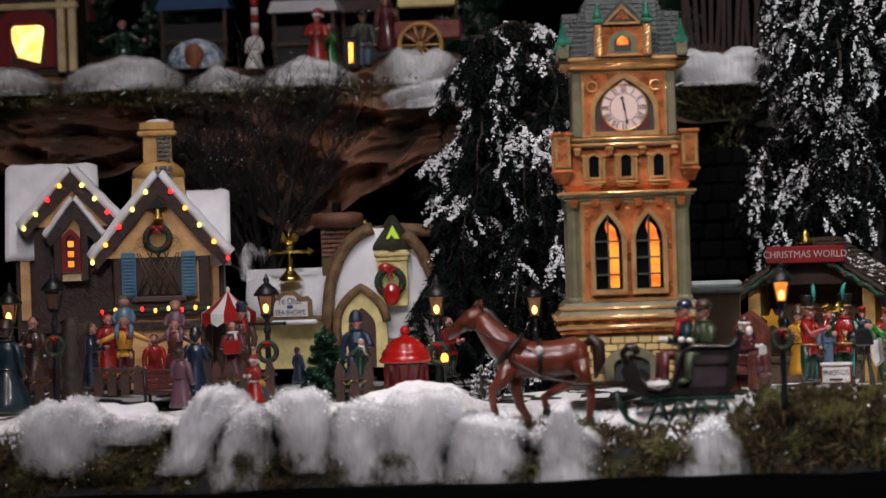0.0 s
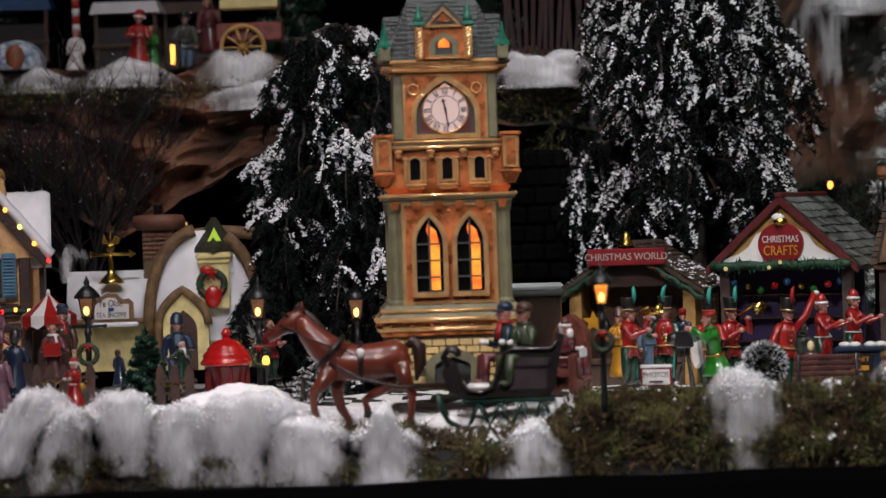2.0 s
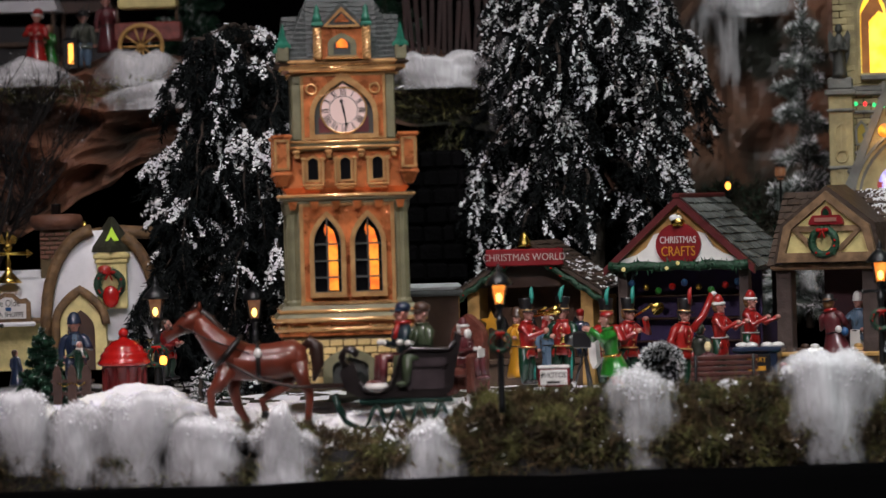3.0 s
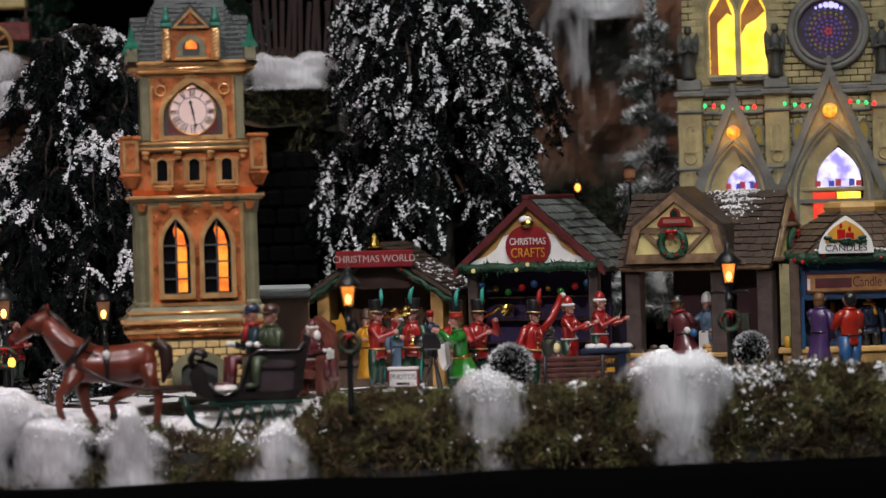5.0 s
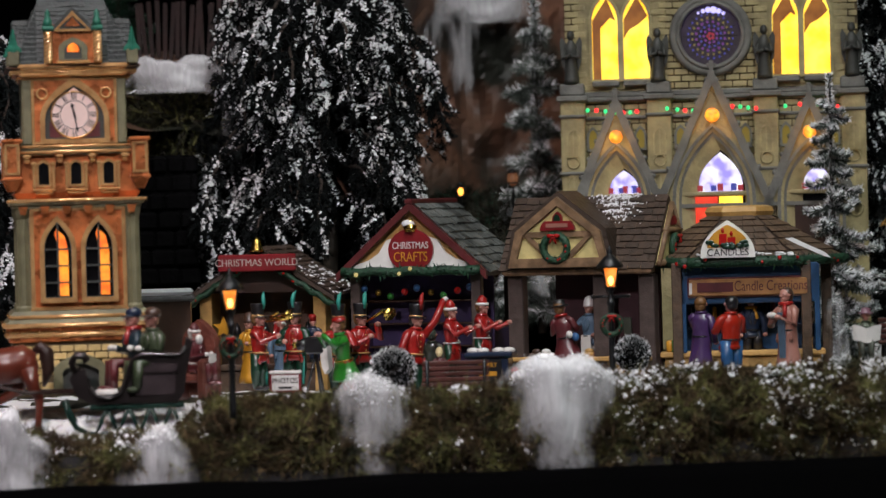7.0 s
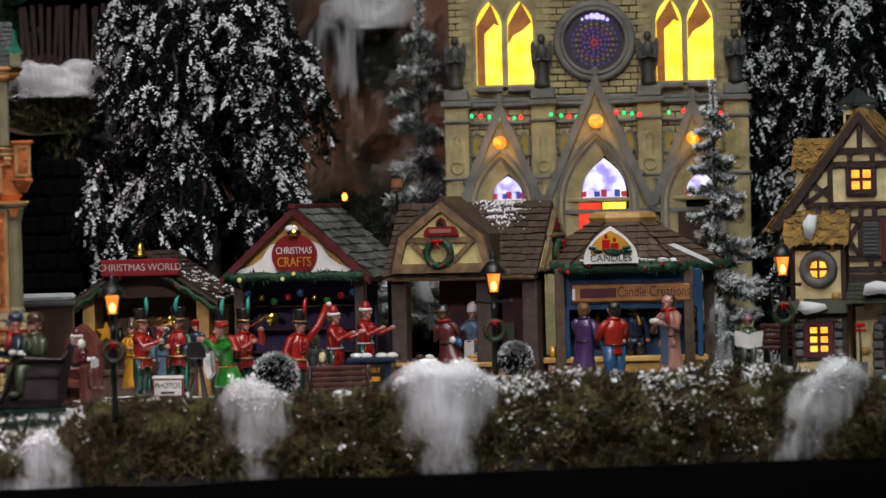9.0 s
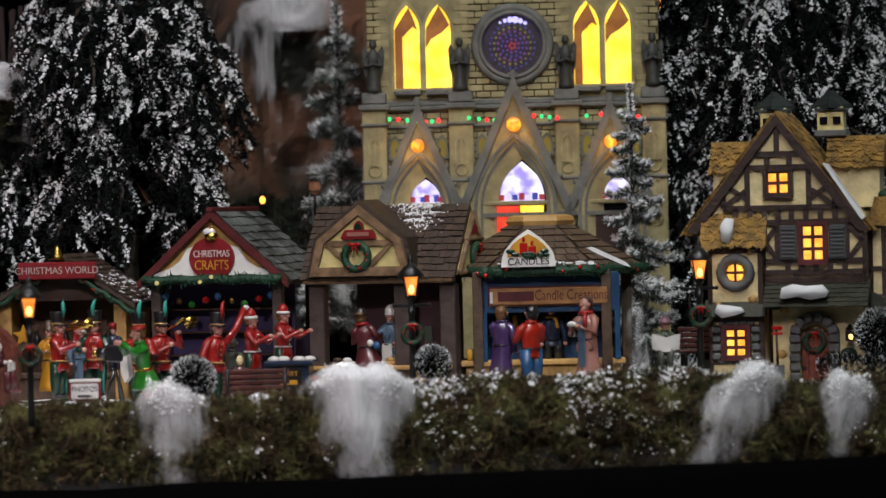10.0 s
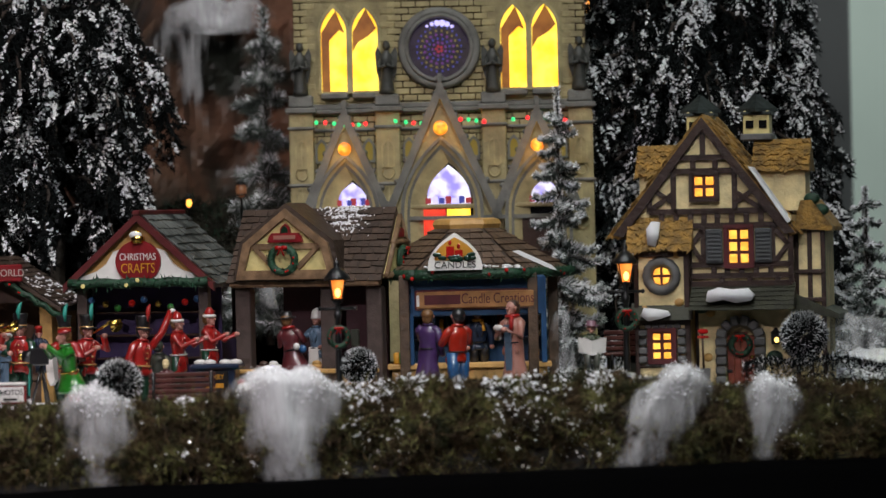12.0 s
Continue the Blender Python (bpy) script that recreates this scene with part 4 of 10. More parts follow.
fir((-0.3394, 3.300, -0.0040), 0.066, 0.016, 54, "fir", 8, 0.5, "small snow-dusted fir behind the horse", dense=0.7, needle=0.0035)
fir((-0.7368, 3.250, -0.0040), 0.075, 0.018, 55, "fir", 8, 0.5, "small snow-dusted fir beside the cottage", dense=0.7, needle=0.004)
topiary((0.0375, 3.060, 0.0057), 0.0203, 61, "round dark bush with white frosted tips")
topiary((0.2310, 3.100, 0.0167), 0.0160, 62, "round dark bush with white frosted tips beside a lamp")
topiary((0.6039, 3.150, 0.0244), 0.0215, 63, "round frosted bush on the hedge beside the house")


def bare_tree(loc, height, seed):
    """A leafless tree: trunk, forking limbs and fine frosted twigs."""
    rng = random.Random(seed)
    ob = thing("bare_tree", loc, "leafless dark tree with fine frosted twigs", "tree")
    trunk, limbs, twigs = Shape(1.0), Shape(1.0), Shape(1.0)
    trunk.tube([(0, 0, 0), (0.003, 0, height * 0.16), (-0.002, 0, height * 0.32)], [0.006, 0.005, 0.0042], 7)
    specks = []

    def grow(p, d, ln, r, depth):
        pts = [p]
        for i in range(4):
            d = (d + Vector((rng.gauss(0, 0.1), rng.gauss(0, 0.1), 0.09 + rng.gauss(0, 0.05)))).normalized()
            pts.append(pts[-1] + d * ln / 4)
        (limbs if depth < 2 else twigs).tube([tuple(q) for q in pts], [r * (1 - 0.12 * i) for i in range(5)], 5 if depth < 2 else 3)
        if depth >= 2:
            specks.extend((q, rng) for q in pts[2:] if rng.random() < 0.06)
        if depth < 4:
            for i in range(4 if depth < 3 else 3):
                q = pts[rng.randint(1, 4)]
                nd = (d + Vector((rng.gauss(0, 0.5), rng.gauss(0, 0.5), rng.gauss(0.05, 0.25)))).normalized()
                grow(q, nd, ln * rng.uniform(0.55, 0.8), r * 0.6, depth + 1)

    for i in range(8):
        a = i * 0.8
        grow(Vector((0, 0, height * (0.2 + 0.012 * i))), Vector((math.cos(a) * 0.55, math.sin(a) * 0.4, 1)).normalized(), height * 0.33, 0.0022, 0)
    part("trunk", trunk, "twig", ob)
    part("limb_frame", limbs, "twig", ob)
    part("twig_spray", twigs, "twig", ob)
    v, f = [], []
    for q, _ in specks:
        k, r = len(v), rng.uniform(0.0005, 0.0011)
        u = Vector((rng.gauss(0, 1), rng.gauss(0, 1), rng.gauss(0, 1))).normalized()
        a = u.orthogonal().normalized()
        v += [q + u * r, q - u * r, q + a * r, q + u.cross(a) * r * 1.5]
        f += [(k, k + 2, k + 3), (k + 2, k + 1, k + 3), (k, k + 2, k + 1)]
    o = tagged(new("frost", cloud("frost", v, f, "flock")), kind="stuff")
    o.parent = ob
    return ob


bare_tree((-0.5943, 3.620, 0.0000), 0.335, 5)

# frosted hedge roll at the right end
def hedge_root(rng):
    t = rng.random()
    a = rng.uniform(0, 2 * math.pi)
    x = 0.5360 + t * 0.17
    r = 0.0105 + 0.002 * math.sin(t * 17)
    z0 = 0.0153 + 0.004 * math.sin(t * 5)
    return (x, 3.06 + 0.8 * r * math.cos(a), z0 + r * math.sin(a)), (0, math.cos(a), math.sin(a))


tagged(new("hedge_roll", blades(9000, hedge_root, (0.003, 0.006), 0.00035, ["needles", "flock"], "hedge_roll", spread=0.5, slots=lambda rng, p: 1 if rng.random() < 0.13 else 0, rng=random.Random(9))),
       "low bristly dark hedge roll with frosted tips", "hedge", kind="stuff")


# ---- small fittings shared by the buildings ----
def wreath(parent, x, y, z, r, k, seed=1, bow="red", name="wreath"):
    """A bristly green ring with a bow and berries."""
    rng = random.Random(seed)
    s = Shape(k)
    s.use("garland").torus((x, y, z), r, r * 0.3, 20, 7)
    for i in range(70):
        a, q = rng.uniform(0, 6.283), rng.uniform(0, 6.283)
        R = r * (1 + 0.3 * math.cos(q))
        c = Vector((x + R * math.cos(a), y - r * 0.3 * abs(math.sin(q)), z + R * math.sin(a)))
        d = Vector((rng.gauss(0, 1), -0.7, rng.gauss(0, 1))).normalized() * r * 0.28
        sd = d.orthogonal().normalized() * r * 0.06
        s.add([c - sd, c + sd, c + d], [(0, 1, 2)])
    s.use(bow)
    for i in range(9):
        a = rng.uniform(0, 6.283)
        s.ball((x + r * math.cos(a), y - r * 0.3, z + r * math.sin(a)), r * 0.1, 6, 4)
    zb = z + r * 0.95
    s.ball((x - r * 0.28, y - r * 0.4, zb), (r * 0.28, r * 0.12, r * 0.17), 8, 5)
    s.ball((x + r * 0.28, y - r * 0.4, zb), (r * 0.28, r * 0.12, r * 0.17), 8, 5)
    s.ball((x, y - r * 0.45, zb), r * 0.13, 6, 4)
    s.tube([(x, y - r * 0.4, zb), (x - r * 0.3, y - r * 0.42, zb - r * 0.6)], r * 0.07, 5)
    s.tube([(x, y - r * 0.4, zb), (x + r * 0.25, y - r * 0.42, zb - r * 0.65)], r * 0.07, 5)
    ob = new(name, s.mesh(name))
    ob.parent = parent
    return tagged(ob, "green wreath with a red bow")


def garland(parent, pts, r, k, seed=2, berries="red", name="garland"):
    """A bristly rope along a line of points, with berries."""
    rng = random.Random(seed)
    s = Shape(k)
    s.use("garland").tube(pts, r * 0.6, 6)
    ps = [Vector(p) for p in pts]
    total = sum((b - a).length for a, b in zip(ps, ps[1:]))
    for a, b in zip(ps, ps[1:]):
        n = int((b - a).length / r * 16)
        for i in range(n):
            c = a.lerp(b, rng.random()) + Vector((0, rng.uniform(-0.5, 0.2), rng.uniform(-0.5, 0.5))) * r
            d = Vector((rng.gauss(0, 1), rng.gauss(-0.4, 1), rng.gauss(0, 1))).normalized() * r * rng.uniform(0.5, 0.9)
            sd = d.orthogonal().normalized() * r * 0.14
            s.add([c - sd, c + sd, c + d], [(0, 1, 2)])
    s.use(berries)
    for i in range(max(3, int(total / r / 7))):
        q = rng.random() * (len(ps) - 1)
        j = min(len(ps) - 2, int(q))
        c = ps[j].lerp(ps[j + 1], q - j)
        s.ball((c.x, c.y - r * 0.8, c.z + rng.uniform(-0.4, 0.4) * r), r * rng.uniform(0.16, 0.3), 7, 5)
    ob = new(name, s.mesh(name))
    ob.parent = parent
    return tagged(ob, "green garland with small berries")


def bulbs(parent, pts, r, k, keys):
    """One small coloured bulb at each point, each a part of its own."""
    for i, p in enumerate(pts):
        s = Shape(k)
        s.ball(p, (r, r, r * 1.15), 8, 6)
        part("light_bulb", s, keys[i % len(keys)], parent, "small coloured glowing bulb")


def shingles(s, origin, across, down, w, h, thick, rng, jitter=0.12, normal=None):
    """Overlapping roof tiles over a parallelogram, in rows: across and down are its edges."""
    o, a, d = Vector(origin), Vector(across), Vector(down)
    la, ld = a.length, d.length
    ua, ud = a / la, d / ld
    nrm = Vector(normal) if normal else ua.cross(ud).normalized()
    if nrm.z < 0:
        nrm = -nrm
    rows, cols = max(1, round(ld / h)), max(1, round(la / w))
    for r in range(rows):
        off = 0.5 * (r % 2)
        for c in range(-1 if off else 0, cols):
            x0, x1 = max(0, (c + off) / cols * la), min(la, (c + off + 1) / cols * la)
            if x1 - x0 < 0.15 * la / cols:
                continue
            g = w * 0.04
            top, bot = r * ld / rows, min(ld, (r + 1) * ld / rows) + h * rng.uniform(0.05, 0.2)
            lift = thick * rng.uniform(0.8, 1.4)
            p = [o + ua * (x0 + g) + ud * top + nrm * 0.2 * thick, o + ua * (x1 - g) + ud * top + nrm * 0.2 * thick,
                 o + ua * (x1 - g) + ud * bot + nrm * lift, o + ua * (x0 + g) + ud * (bot + h * rng.uniform(-jitter, jitter)) + nrm * lift]
            q = [v - nrm * thick * 0.9 for v in p[2:]]
            s.add(p + q, [(0, 1, 2, 3), (3, 2, 4, 5), (1, 4, 2), (0, 3, 5)])
    return s


def brick_wall(parent, x0, x1, y, z0, z1, bw, bh, k, key, rng, skip=None, depth=6, name="brick"):
    """Separate bricks, proud of the wall behind, in running bond."""
    shapes = {}
    row, z = 0, z0
    while z + bh * 0.6 < z1:
        x = x0 - (bw / 2 if row % 2 else 0)
        while x < x1:
            a, b = max(x0, x), min(x1, x + bw)
            if b - a > bw * 0.2 and not (skip and skip((a + b) / 2, z + bh / 2)):
                w = round(b - a - 1.6)
                if w not in shapes:
                    s = Shape(k)
                    s.box(0, w, -depth, 0, 0, bh - 1.6, 1.2)
                    shapes[w] = s.mesh(name, key)
                ob = new(name, shapes[w])
                ob.parent = parent
                ob.location = Vector((a + 0.8, y + rng.uniform(-0.8, 0.8), z + 0.8)) * k
            x += bw
        z += bh
        row += 1


def gable(w, rise, z):
    return [(-w, z), (w, z), (0, z + rise)]


def pointed_window(parent, x, y, z0, zs, w, tip, k, frame_key, glass_key, rows=4, bright=None, gold="gold"):
    """A lancet: stepped frame, grille of bars and a pane set back in the recess."""
    win = new("window", (lambda s: s.mesh("window", frame_key))(Shape(k).ring(arch(x, z0, zs, w, tip), arch(x, z0 + 4, zs, w - 4, tip - 6), y - 6, y + 6)))
    win.parent = parent
    s = Shape(k)
    s.ring(arch(x, z0 - 6, zs, w + 5, tip + 7), arch(x, z0 + 3, zs, w - 3, tip - 4), y - 9, y)
    part("moulding", s, gold, win)
    for i in range(1, rows):
        z = z0 + (zs - z0 + (tip - zs) * 0.35) * i / (rows - 0.4)
        s = Shape(k)
        s.box(x - w + 5, x + w - 5, y - 3, y + 1, z - 1.6, z + 1.6)
        part("glazing_bar", s, frame_key, win)
    s = Shape(k)
    s.box(x - 1.8, x + 1.8, y - 3.5, y + 1, z0 + 4, tip - 8)
    part("glazing_bar", s, frame_key, win)
    s = Shape(k)
    s.prism(arch(x, z0 + 3, zs, w - 4, tip - 5), y + 4, y + 5)
    part("pane", s, glass_key, win)
    # lamplight from inside, drawn as a flat glowing strip before the dark pane
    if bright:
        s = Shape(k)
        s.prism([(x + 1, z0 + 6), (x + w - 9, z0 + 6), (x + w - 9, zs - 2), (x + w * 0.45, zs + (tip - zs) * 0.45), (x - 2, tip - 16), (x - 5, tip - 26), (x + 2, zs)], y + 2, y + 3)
        part("light", s, bright, win, "strip of orange lamplight drawn as a glowing shape")
    return win


# ---- clock tower ----
def clock_tower(loc, k, turn):
    rng = random.Random(4)
    T = thing("clock_tower", loc, "ornate copper and grey-green model clock tower with lit windows", "clock tower", turn=turn)
    D = 108
    s = Shape(k)
    s.frustum(122, 118, -12, 88)
    base = part("base", s, "mortar", T, "tan brick base with an arched doorway")
    brick_wall(base, -121, 121, -120, 0, 82, 24, 13, k, "tan_brick", rng, skip=lambda x, z: abs(x + 2) < 48 and z < 52 - max(0, abs(x + 2) - 20) * 0.5)
    part("door_arch", (lambda q: q.ring(arch(-2, -6, 30, 48, 64), arch(-2, -6, 28, 32, 46), -136, -116))(Shape(k)), "olive", base, "grey-green stone door arch")
    part("door", Shape(k).prism(arch(-2, -6, 28, 32, 46), -122, -119), "frame_grey", base, "dark recessed door")
    s = Shape(k)
    s.box(-126, 126, -126, 126, 84, 92, 2).box(-130, 130, -130, 130, 104, 111, 2)
    part("base_cornice", s, "copper", T)
    for z, h in ((92, 128), (111, 132)):
        part("gold_band", Shape(k).box(-h, h, -h, h, z, z + 4, 1.5), "gold", T, "thin gilt band")
    part("frieze", Shape(k).box(-123, 123, -123, 123, 92, 106), "tan_brick", T)
    for i in range(7):
        x = -108 + 36 * i
        part("dentil", Shape(k).box(x - 4, x + 4, -131, -120, 94, 105, 2), "gold", T)
    s = Shape(k)
    s.frustum(131, 121, 115, 126).frustum(123, 116, 130, 138)
    part("plinth", s, "olive", T, "sloping grey-green plinth")
    part("gold_band", Shape(k).box(-122, 122, -122, 122, 126, 130, 1.5), "gold", T, "thin gilt band")
    def roll(z, half, r, key="gold", owner=None):
        s = Shape(k)
        c = [(-half, -half, z), (half, -half, z), (half, half, z), (-half, half, z)]
        for a, b in zip(c, c[1:] + c[:1]):
            s.tube([a, b], r, 10)
        part("roll_moulding", s, key, owner or T, "rounded gilt moulding")

    for z, half, r in ((96, 129, 3.6), (113, 133, 4.2), (128, 122, 3.4), (140, 104, 2.6), (332, 119, 3.2), (417, 118, 3.0), (427, 112, 2.6), (548, 97, 3.0), (558, 108, 4.0)):
        roll(z, half, r)
    # main shaft
    part("shaft", Shape(k).box(-102, 102, -102, 102, 136, 325), "olive", T)
    part("panel", (lambda q: q.box(-83, 83, -106, -100, 140, 318, 2))(Shape(k)), "copper", T, "copper-coloured front panel")
    for sx in (-1, 1):
        for sy in (-1, 1):
            s = Shape(k)
            n = 20
            prof = [(15, 136), (15, 144), (12.5, 148), (11.5, 300), (13, 304), (15, 312), (15, 320)]
            v, f = [], []
            for r, z in prof:
                v += [(sx * 97 + (r - (1.4 if i % 2 and 146 < z < 302 else 0)) * math.cos(2 * math.pi * i / n), sy * 97 + (r - (1.4 if i % 2 and 146 < z < 302 else 0)) * math.sin(2 * math.pi * i / n), z) for i in range(n)]
            for a in range(len(prof) - 1):
                f += [(a * n + i, a * n + (i + 1) % n, a * n + n + (i + 1) % n, a * n + n + i) for i in range(n)]
            s.add(v, f)
            part("column", s, "olive", T, "fluted grey-green corner column")
    part("panel_frame", Shape(k).ring([(-84, 139), (84, 139), (84, 319), (-84, 319)], [(-77, 145), (77, 145), (77, 313), (-77, 313)], -110, -104), "gold", T, "gilt frame round the copper panel")
    for x in (-36, 36):
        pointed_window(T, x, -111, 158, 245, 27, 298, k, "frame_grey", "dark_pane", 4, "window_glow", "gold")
    for x, z, r in ((-72, 296, 9), (72, 296, 9), (0, 300, 11)):
        s = Shape(k)
        s.prism([(x - r * 1.4, z + r), (x + r * 1.4, z + r), (x, z - r * 1.6)], -109, -105)
        s.ball((x, -110, z + 3), (r * 0.35, 2, r * 0.35), 8, 5)
        part("ornament", s, "copper", T)
    s = Shape(k)
    s.box(-113, 113, -113, 113, 318, 324, 2).box(-118, 118, -118, 118, 324, 331, 2)
    part("cornice", s, "olive", T)
    part("gold_band", Shape(k).box(-120, 120, -120, 120, 330, 334, 1.5), "copper", T)
    for i in range(6):
        x = -95 + 38 * i
        part("corbel", (lambda q: q.frustum(5, 8, 308, 322, x, -112))(Shape(k)), "copper", T)
    # balcony stage
    part("balcony_stage", (lambda q: q.frustum(104, 112, 334, 346).box(-108, 108, -108, 108, 346, 415))(Shape(k)), "copper", T)
    for x in (-57, 0, 57):
        win = new("niche_window", Shape(k).ring(arch(x, 356, 392, 13, 404, 4), arch(x, 360, 392, 9, 399, 4), -114, -106).mesh("niche_window", "gold"))
        win.parent = T
        part("pane", Shape(k).prism(arch(x, 359, 392, 10, 400, 4), -111, -109), "dark_pane", win)
        part("sill", Shape(k).box(x - 20, x + 20, -120, -106, 348, 353, 2).box(x - 16, x + 16, -117, -106, 342, 348, 2), "gold", win)
        for q in (-1, 1):
            part("pilaster", Shape(k).box(x + q * 17 - 3, x + q * 17 + 3, -116, -106, 353, 396, 1.5).box(x + q * 17 - 5, x + q * 17 + 5, -117, -106, 394, 400, 1.5), "gold", win)
    part("balcony_cornice", Shape(k).box(-118, 118, -118, 118, 412, 420, 2).box(-112, 112, -112, 112, 420, 428, 2), "olive", T)
    for i in range(4):
        x = -86 + 57.3 * i
        part("bracket", Shape(k).box(x - 7, x + 7, -123, -110, 406, 413, 2).box(x - 5, x + 5, -120, -108, 398, 406, 2), "gold", T)
    for sx in (-1, 1):
        for sy in (-1, 1):
            s = Shape(k)
            x, y = sx * 112, sy * 112
            s.box(x - 15, x + 15, y - 15, y + 15, 372, 436, 2).box(x - 19, x + 19, y - 19, y + 19, 434, 441, 2).box(x - 18, x + 18, y - 18, y + 18, 368, 374, 2)
            s.frustum(7, 15, 350, 368, x, y)
            t = part("turret", s, "copper", T, "square corner turret with gilt edges")
            q = Shape(k)
            for e in (-1, 1):
                q.box(x + e * 11 - 2.5, x + e * 11 + 2.5, y - 18, y - 14, 378, 432)
            q.box(x - 12, x + 12, y - 18, y - 14, 378, 382).box(x - 12, x + 12, y - 18, y - 14, 428, 432)
            part("turret_trim", q, "gold", t)
    # clock stage
    part("clock_stage", Shape(k).box(-92, 92, -92, 92, 428, 550), "olive", T)
    part("panel_frame", Shape(k).ring([(-75, 431), (75, 431), (75, 547), (-75, 547)], [(-70, 435), (70, 435), (70, 543), (-70, 543)], -100, -95), "gold", T, "gilt frame round the clock panel")
    part("clock_panel", Shape(k).box(-74, 74, -97, -90, 430, 548, 2), "copper", T, "copper panel round the dial")
    for e in (-1, 1):
        part("pilaster", Shape(k).box(e * 83 - 8, e * 83 + 8, -99, -90, 430, 546, 3), "olive", T)
        q = Shape(k)
        q.torus((e * 56, -99, 520), 9, 2.2, 14, 6)
        part("rosette", q, "gold", T)
    clock = new("clock", Shape(k).ring(arch(0, 432, 472, 61, 549), arch(0, 440, 472, 52, 534), -107, -94).mesh("clock", "gold"))
    clock.parent = T
    tagged(clock, "round clock in a gilt pointed arch")
    part("clock_back", Shape(k).prism(arch(0, 438, 472, 53, 536), -98.4, -97.2), "frame_grey", clock)
    part("dial_surround", Shape(k).prism([(-44, 443), (44, 443), (44, 470), (-44, 470)], -99.3, -98.6), "f_maroon", clock)
    part("dial_crown", Shape(k).prism([(-34, 496), (34, 496), (14, 520), (0, 530), (-14, 520)], -100.4, -99.2), "dial", clock)
    part("dial", Shape(k).prism(circle(0, 482, 40, 40), -101.5, -99.4), "dial", clock, "pale pink dial with Roman numerals")
    part("dial_rim", Shape(k).torus((0, -101, 482), 40.5, 1.8, 40, 6), "gold", clock)
    part("chapter_ring", Shape(k).torus((0, -101.6, 482), 25, 0.6, 40, 4), "ink", clock)
    for i, num in enumerate(("XII", "I", "II", "III", "IIII", "V", "VI", "VII", "VIII", "IX", "X", "XI")):
        a = math.radians(90 - 30 * i)
        s = Shape(k)
        s.m = Matrix.Translation((33 * math.cos(a), -102, 482 + 33 * math.sin(a))) @ pose(0, 0, 0, 0, -math.degrees(a) + 90, 0)
        wid = {"I": 3.2, "V": 6.0, "X": 5.0}
        x = -sum(wid[c] for c in num) / 2
        for c in num:
            if c == "I":
                s.box(x + 0.8, x + 2.2, -0.4, 0.4, -6, 6)
            elif c == "V":
                s.prism([(x + 0.2, 6), (x + 2.0, 6), (x + 3.4, -6), (x + 2.4, -6)], -0.4, 0.4).prism([(x + 5, 6), (x + 5.6, 6), (x + 3.2, -6), (x + 2.6, -6)], -0.4, 0.4)
            else:
                s.prism([(x, 6), (x + 1.8, 6), (x + 4.8, -6), (x + 3.0, -6)], -0.4, 0.4).prism([(x + 4.2, 6), (x + 4.8, 6), (x + 0.6, -6), (x, -6)], -0.45, 0.35)
            x += wid[c]
        part("numeral", s, "ink", clock)
    for name, ang, ln, w in (("hour_hand", 102, 21, 2.2), ("minute_hand", -80, 32, 1.5)):
        s = Shape(k)
        s.m = Matrix.Translation((0, -103.5, 482)) @ pose(0, 0, 0, 0, -ang, 0)
        s.prism([(-6, -w), (ln * 0.7, -w * 0.6), (ln * 0.72, -w * 2), (ln, 0), (ln * 0.72, w * 2), (ln * 0.7, w * 0.6), (-6, w)], -0.5, 0.5)
        part(name, s, "ink", clock)
    # upper cornice and roof
    part("upper_cornice", Shape(k).box(-98, 98, -98, 98, 546, 552, 2).frustum(98, 108, 552, 556).box(-108, 108, -108, 108, 556, 560, 1.5), "copper", T)
    part("gold_band", Shape(k).box(-95, 95, -112, -96, 550, 558, 3).box(-97, 97, -114, -98, 562, 572, 3), "gold", T, "broad gilt cornice band")
    part("eave_board", Shape(k).frustum(100, 116, 556, 566).box(-118, 118, -106, 118, 564, 570, 2), "wood", T)
    s = Shape(k)
    s.frustum(106, 62, 568, 675).frustum(62, 26, 675, 800).frustum(26, 4, 800, 930)
    roof = part("roof", s, "slate", T, "steep green-grey slate roof")
    s = Shape(k)
    shingles(s, (-62, -63, 675), (124, 0, 0), (0, -43, -105), 15, 9, 2.2, rng, normal=(0, -0.93, 0.37))
    for z in range(12):
        h = 62 + 44 * (z + 0.5) / 12
        zz = 675 - 107 * (z + 0.5) / 12
        for e in (-1, 1):
            for q in range(3):
                s.box(e * (62 if e > 0 else h) + (0 if e > 0 else 2), e * (h if e > 0 else 62) - 1, -h - 1.4 + 0.2 * q, -h + 2, zz - 3.5, zz + 3.5) if q == 0 else None
    shingles(s, (63, -62, 675), (0, 124, 0), (43, 0, -105), 15, 9, 2.2, rng, normal=(0.93, 0, 0.37))
    shingles(s, (-63, 62, 675), (0, -124, 0), (-43, 0, -105), 15, 9, 2.2, rng, normal=(-0.93, 0, 0.37))
    shingles(s, (-27, -28, 800), (54, 0, 0), (0, -35, -124), 14, 10, 2.2, rng, normal=(0, -0.95, 0.3))
    tagged(part("slate_cover", s, "slate", roof), kind="stuff")
    for sx in (-1, 1):
        s = Shape(k)
        s.prism([(sx * 50, 572), (sx * 112, 572), (sx * 104, 652), (sx * 50, 656)], -44, 44)
        part("side_roof", s, "slate", T)
        s = Shape(k)
        shingles(s, (50 if sx > 0 else -104, -46, 652), (54, 0, 0), (0, -40, -80), 15, 9, 2.2, rng, normal=(0, -0.9, 0.44))
        tagged(part("side_slate_cover", s, "slate", T), kind="stuff")
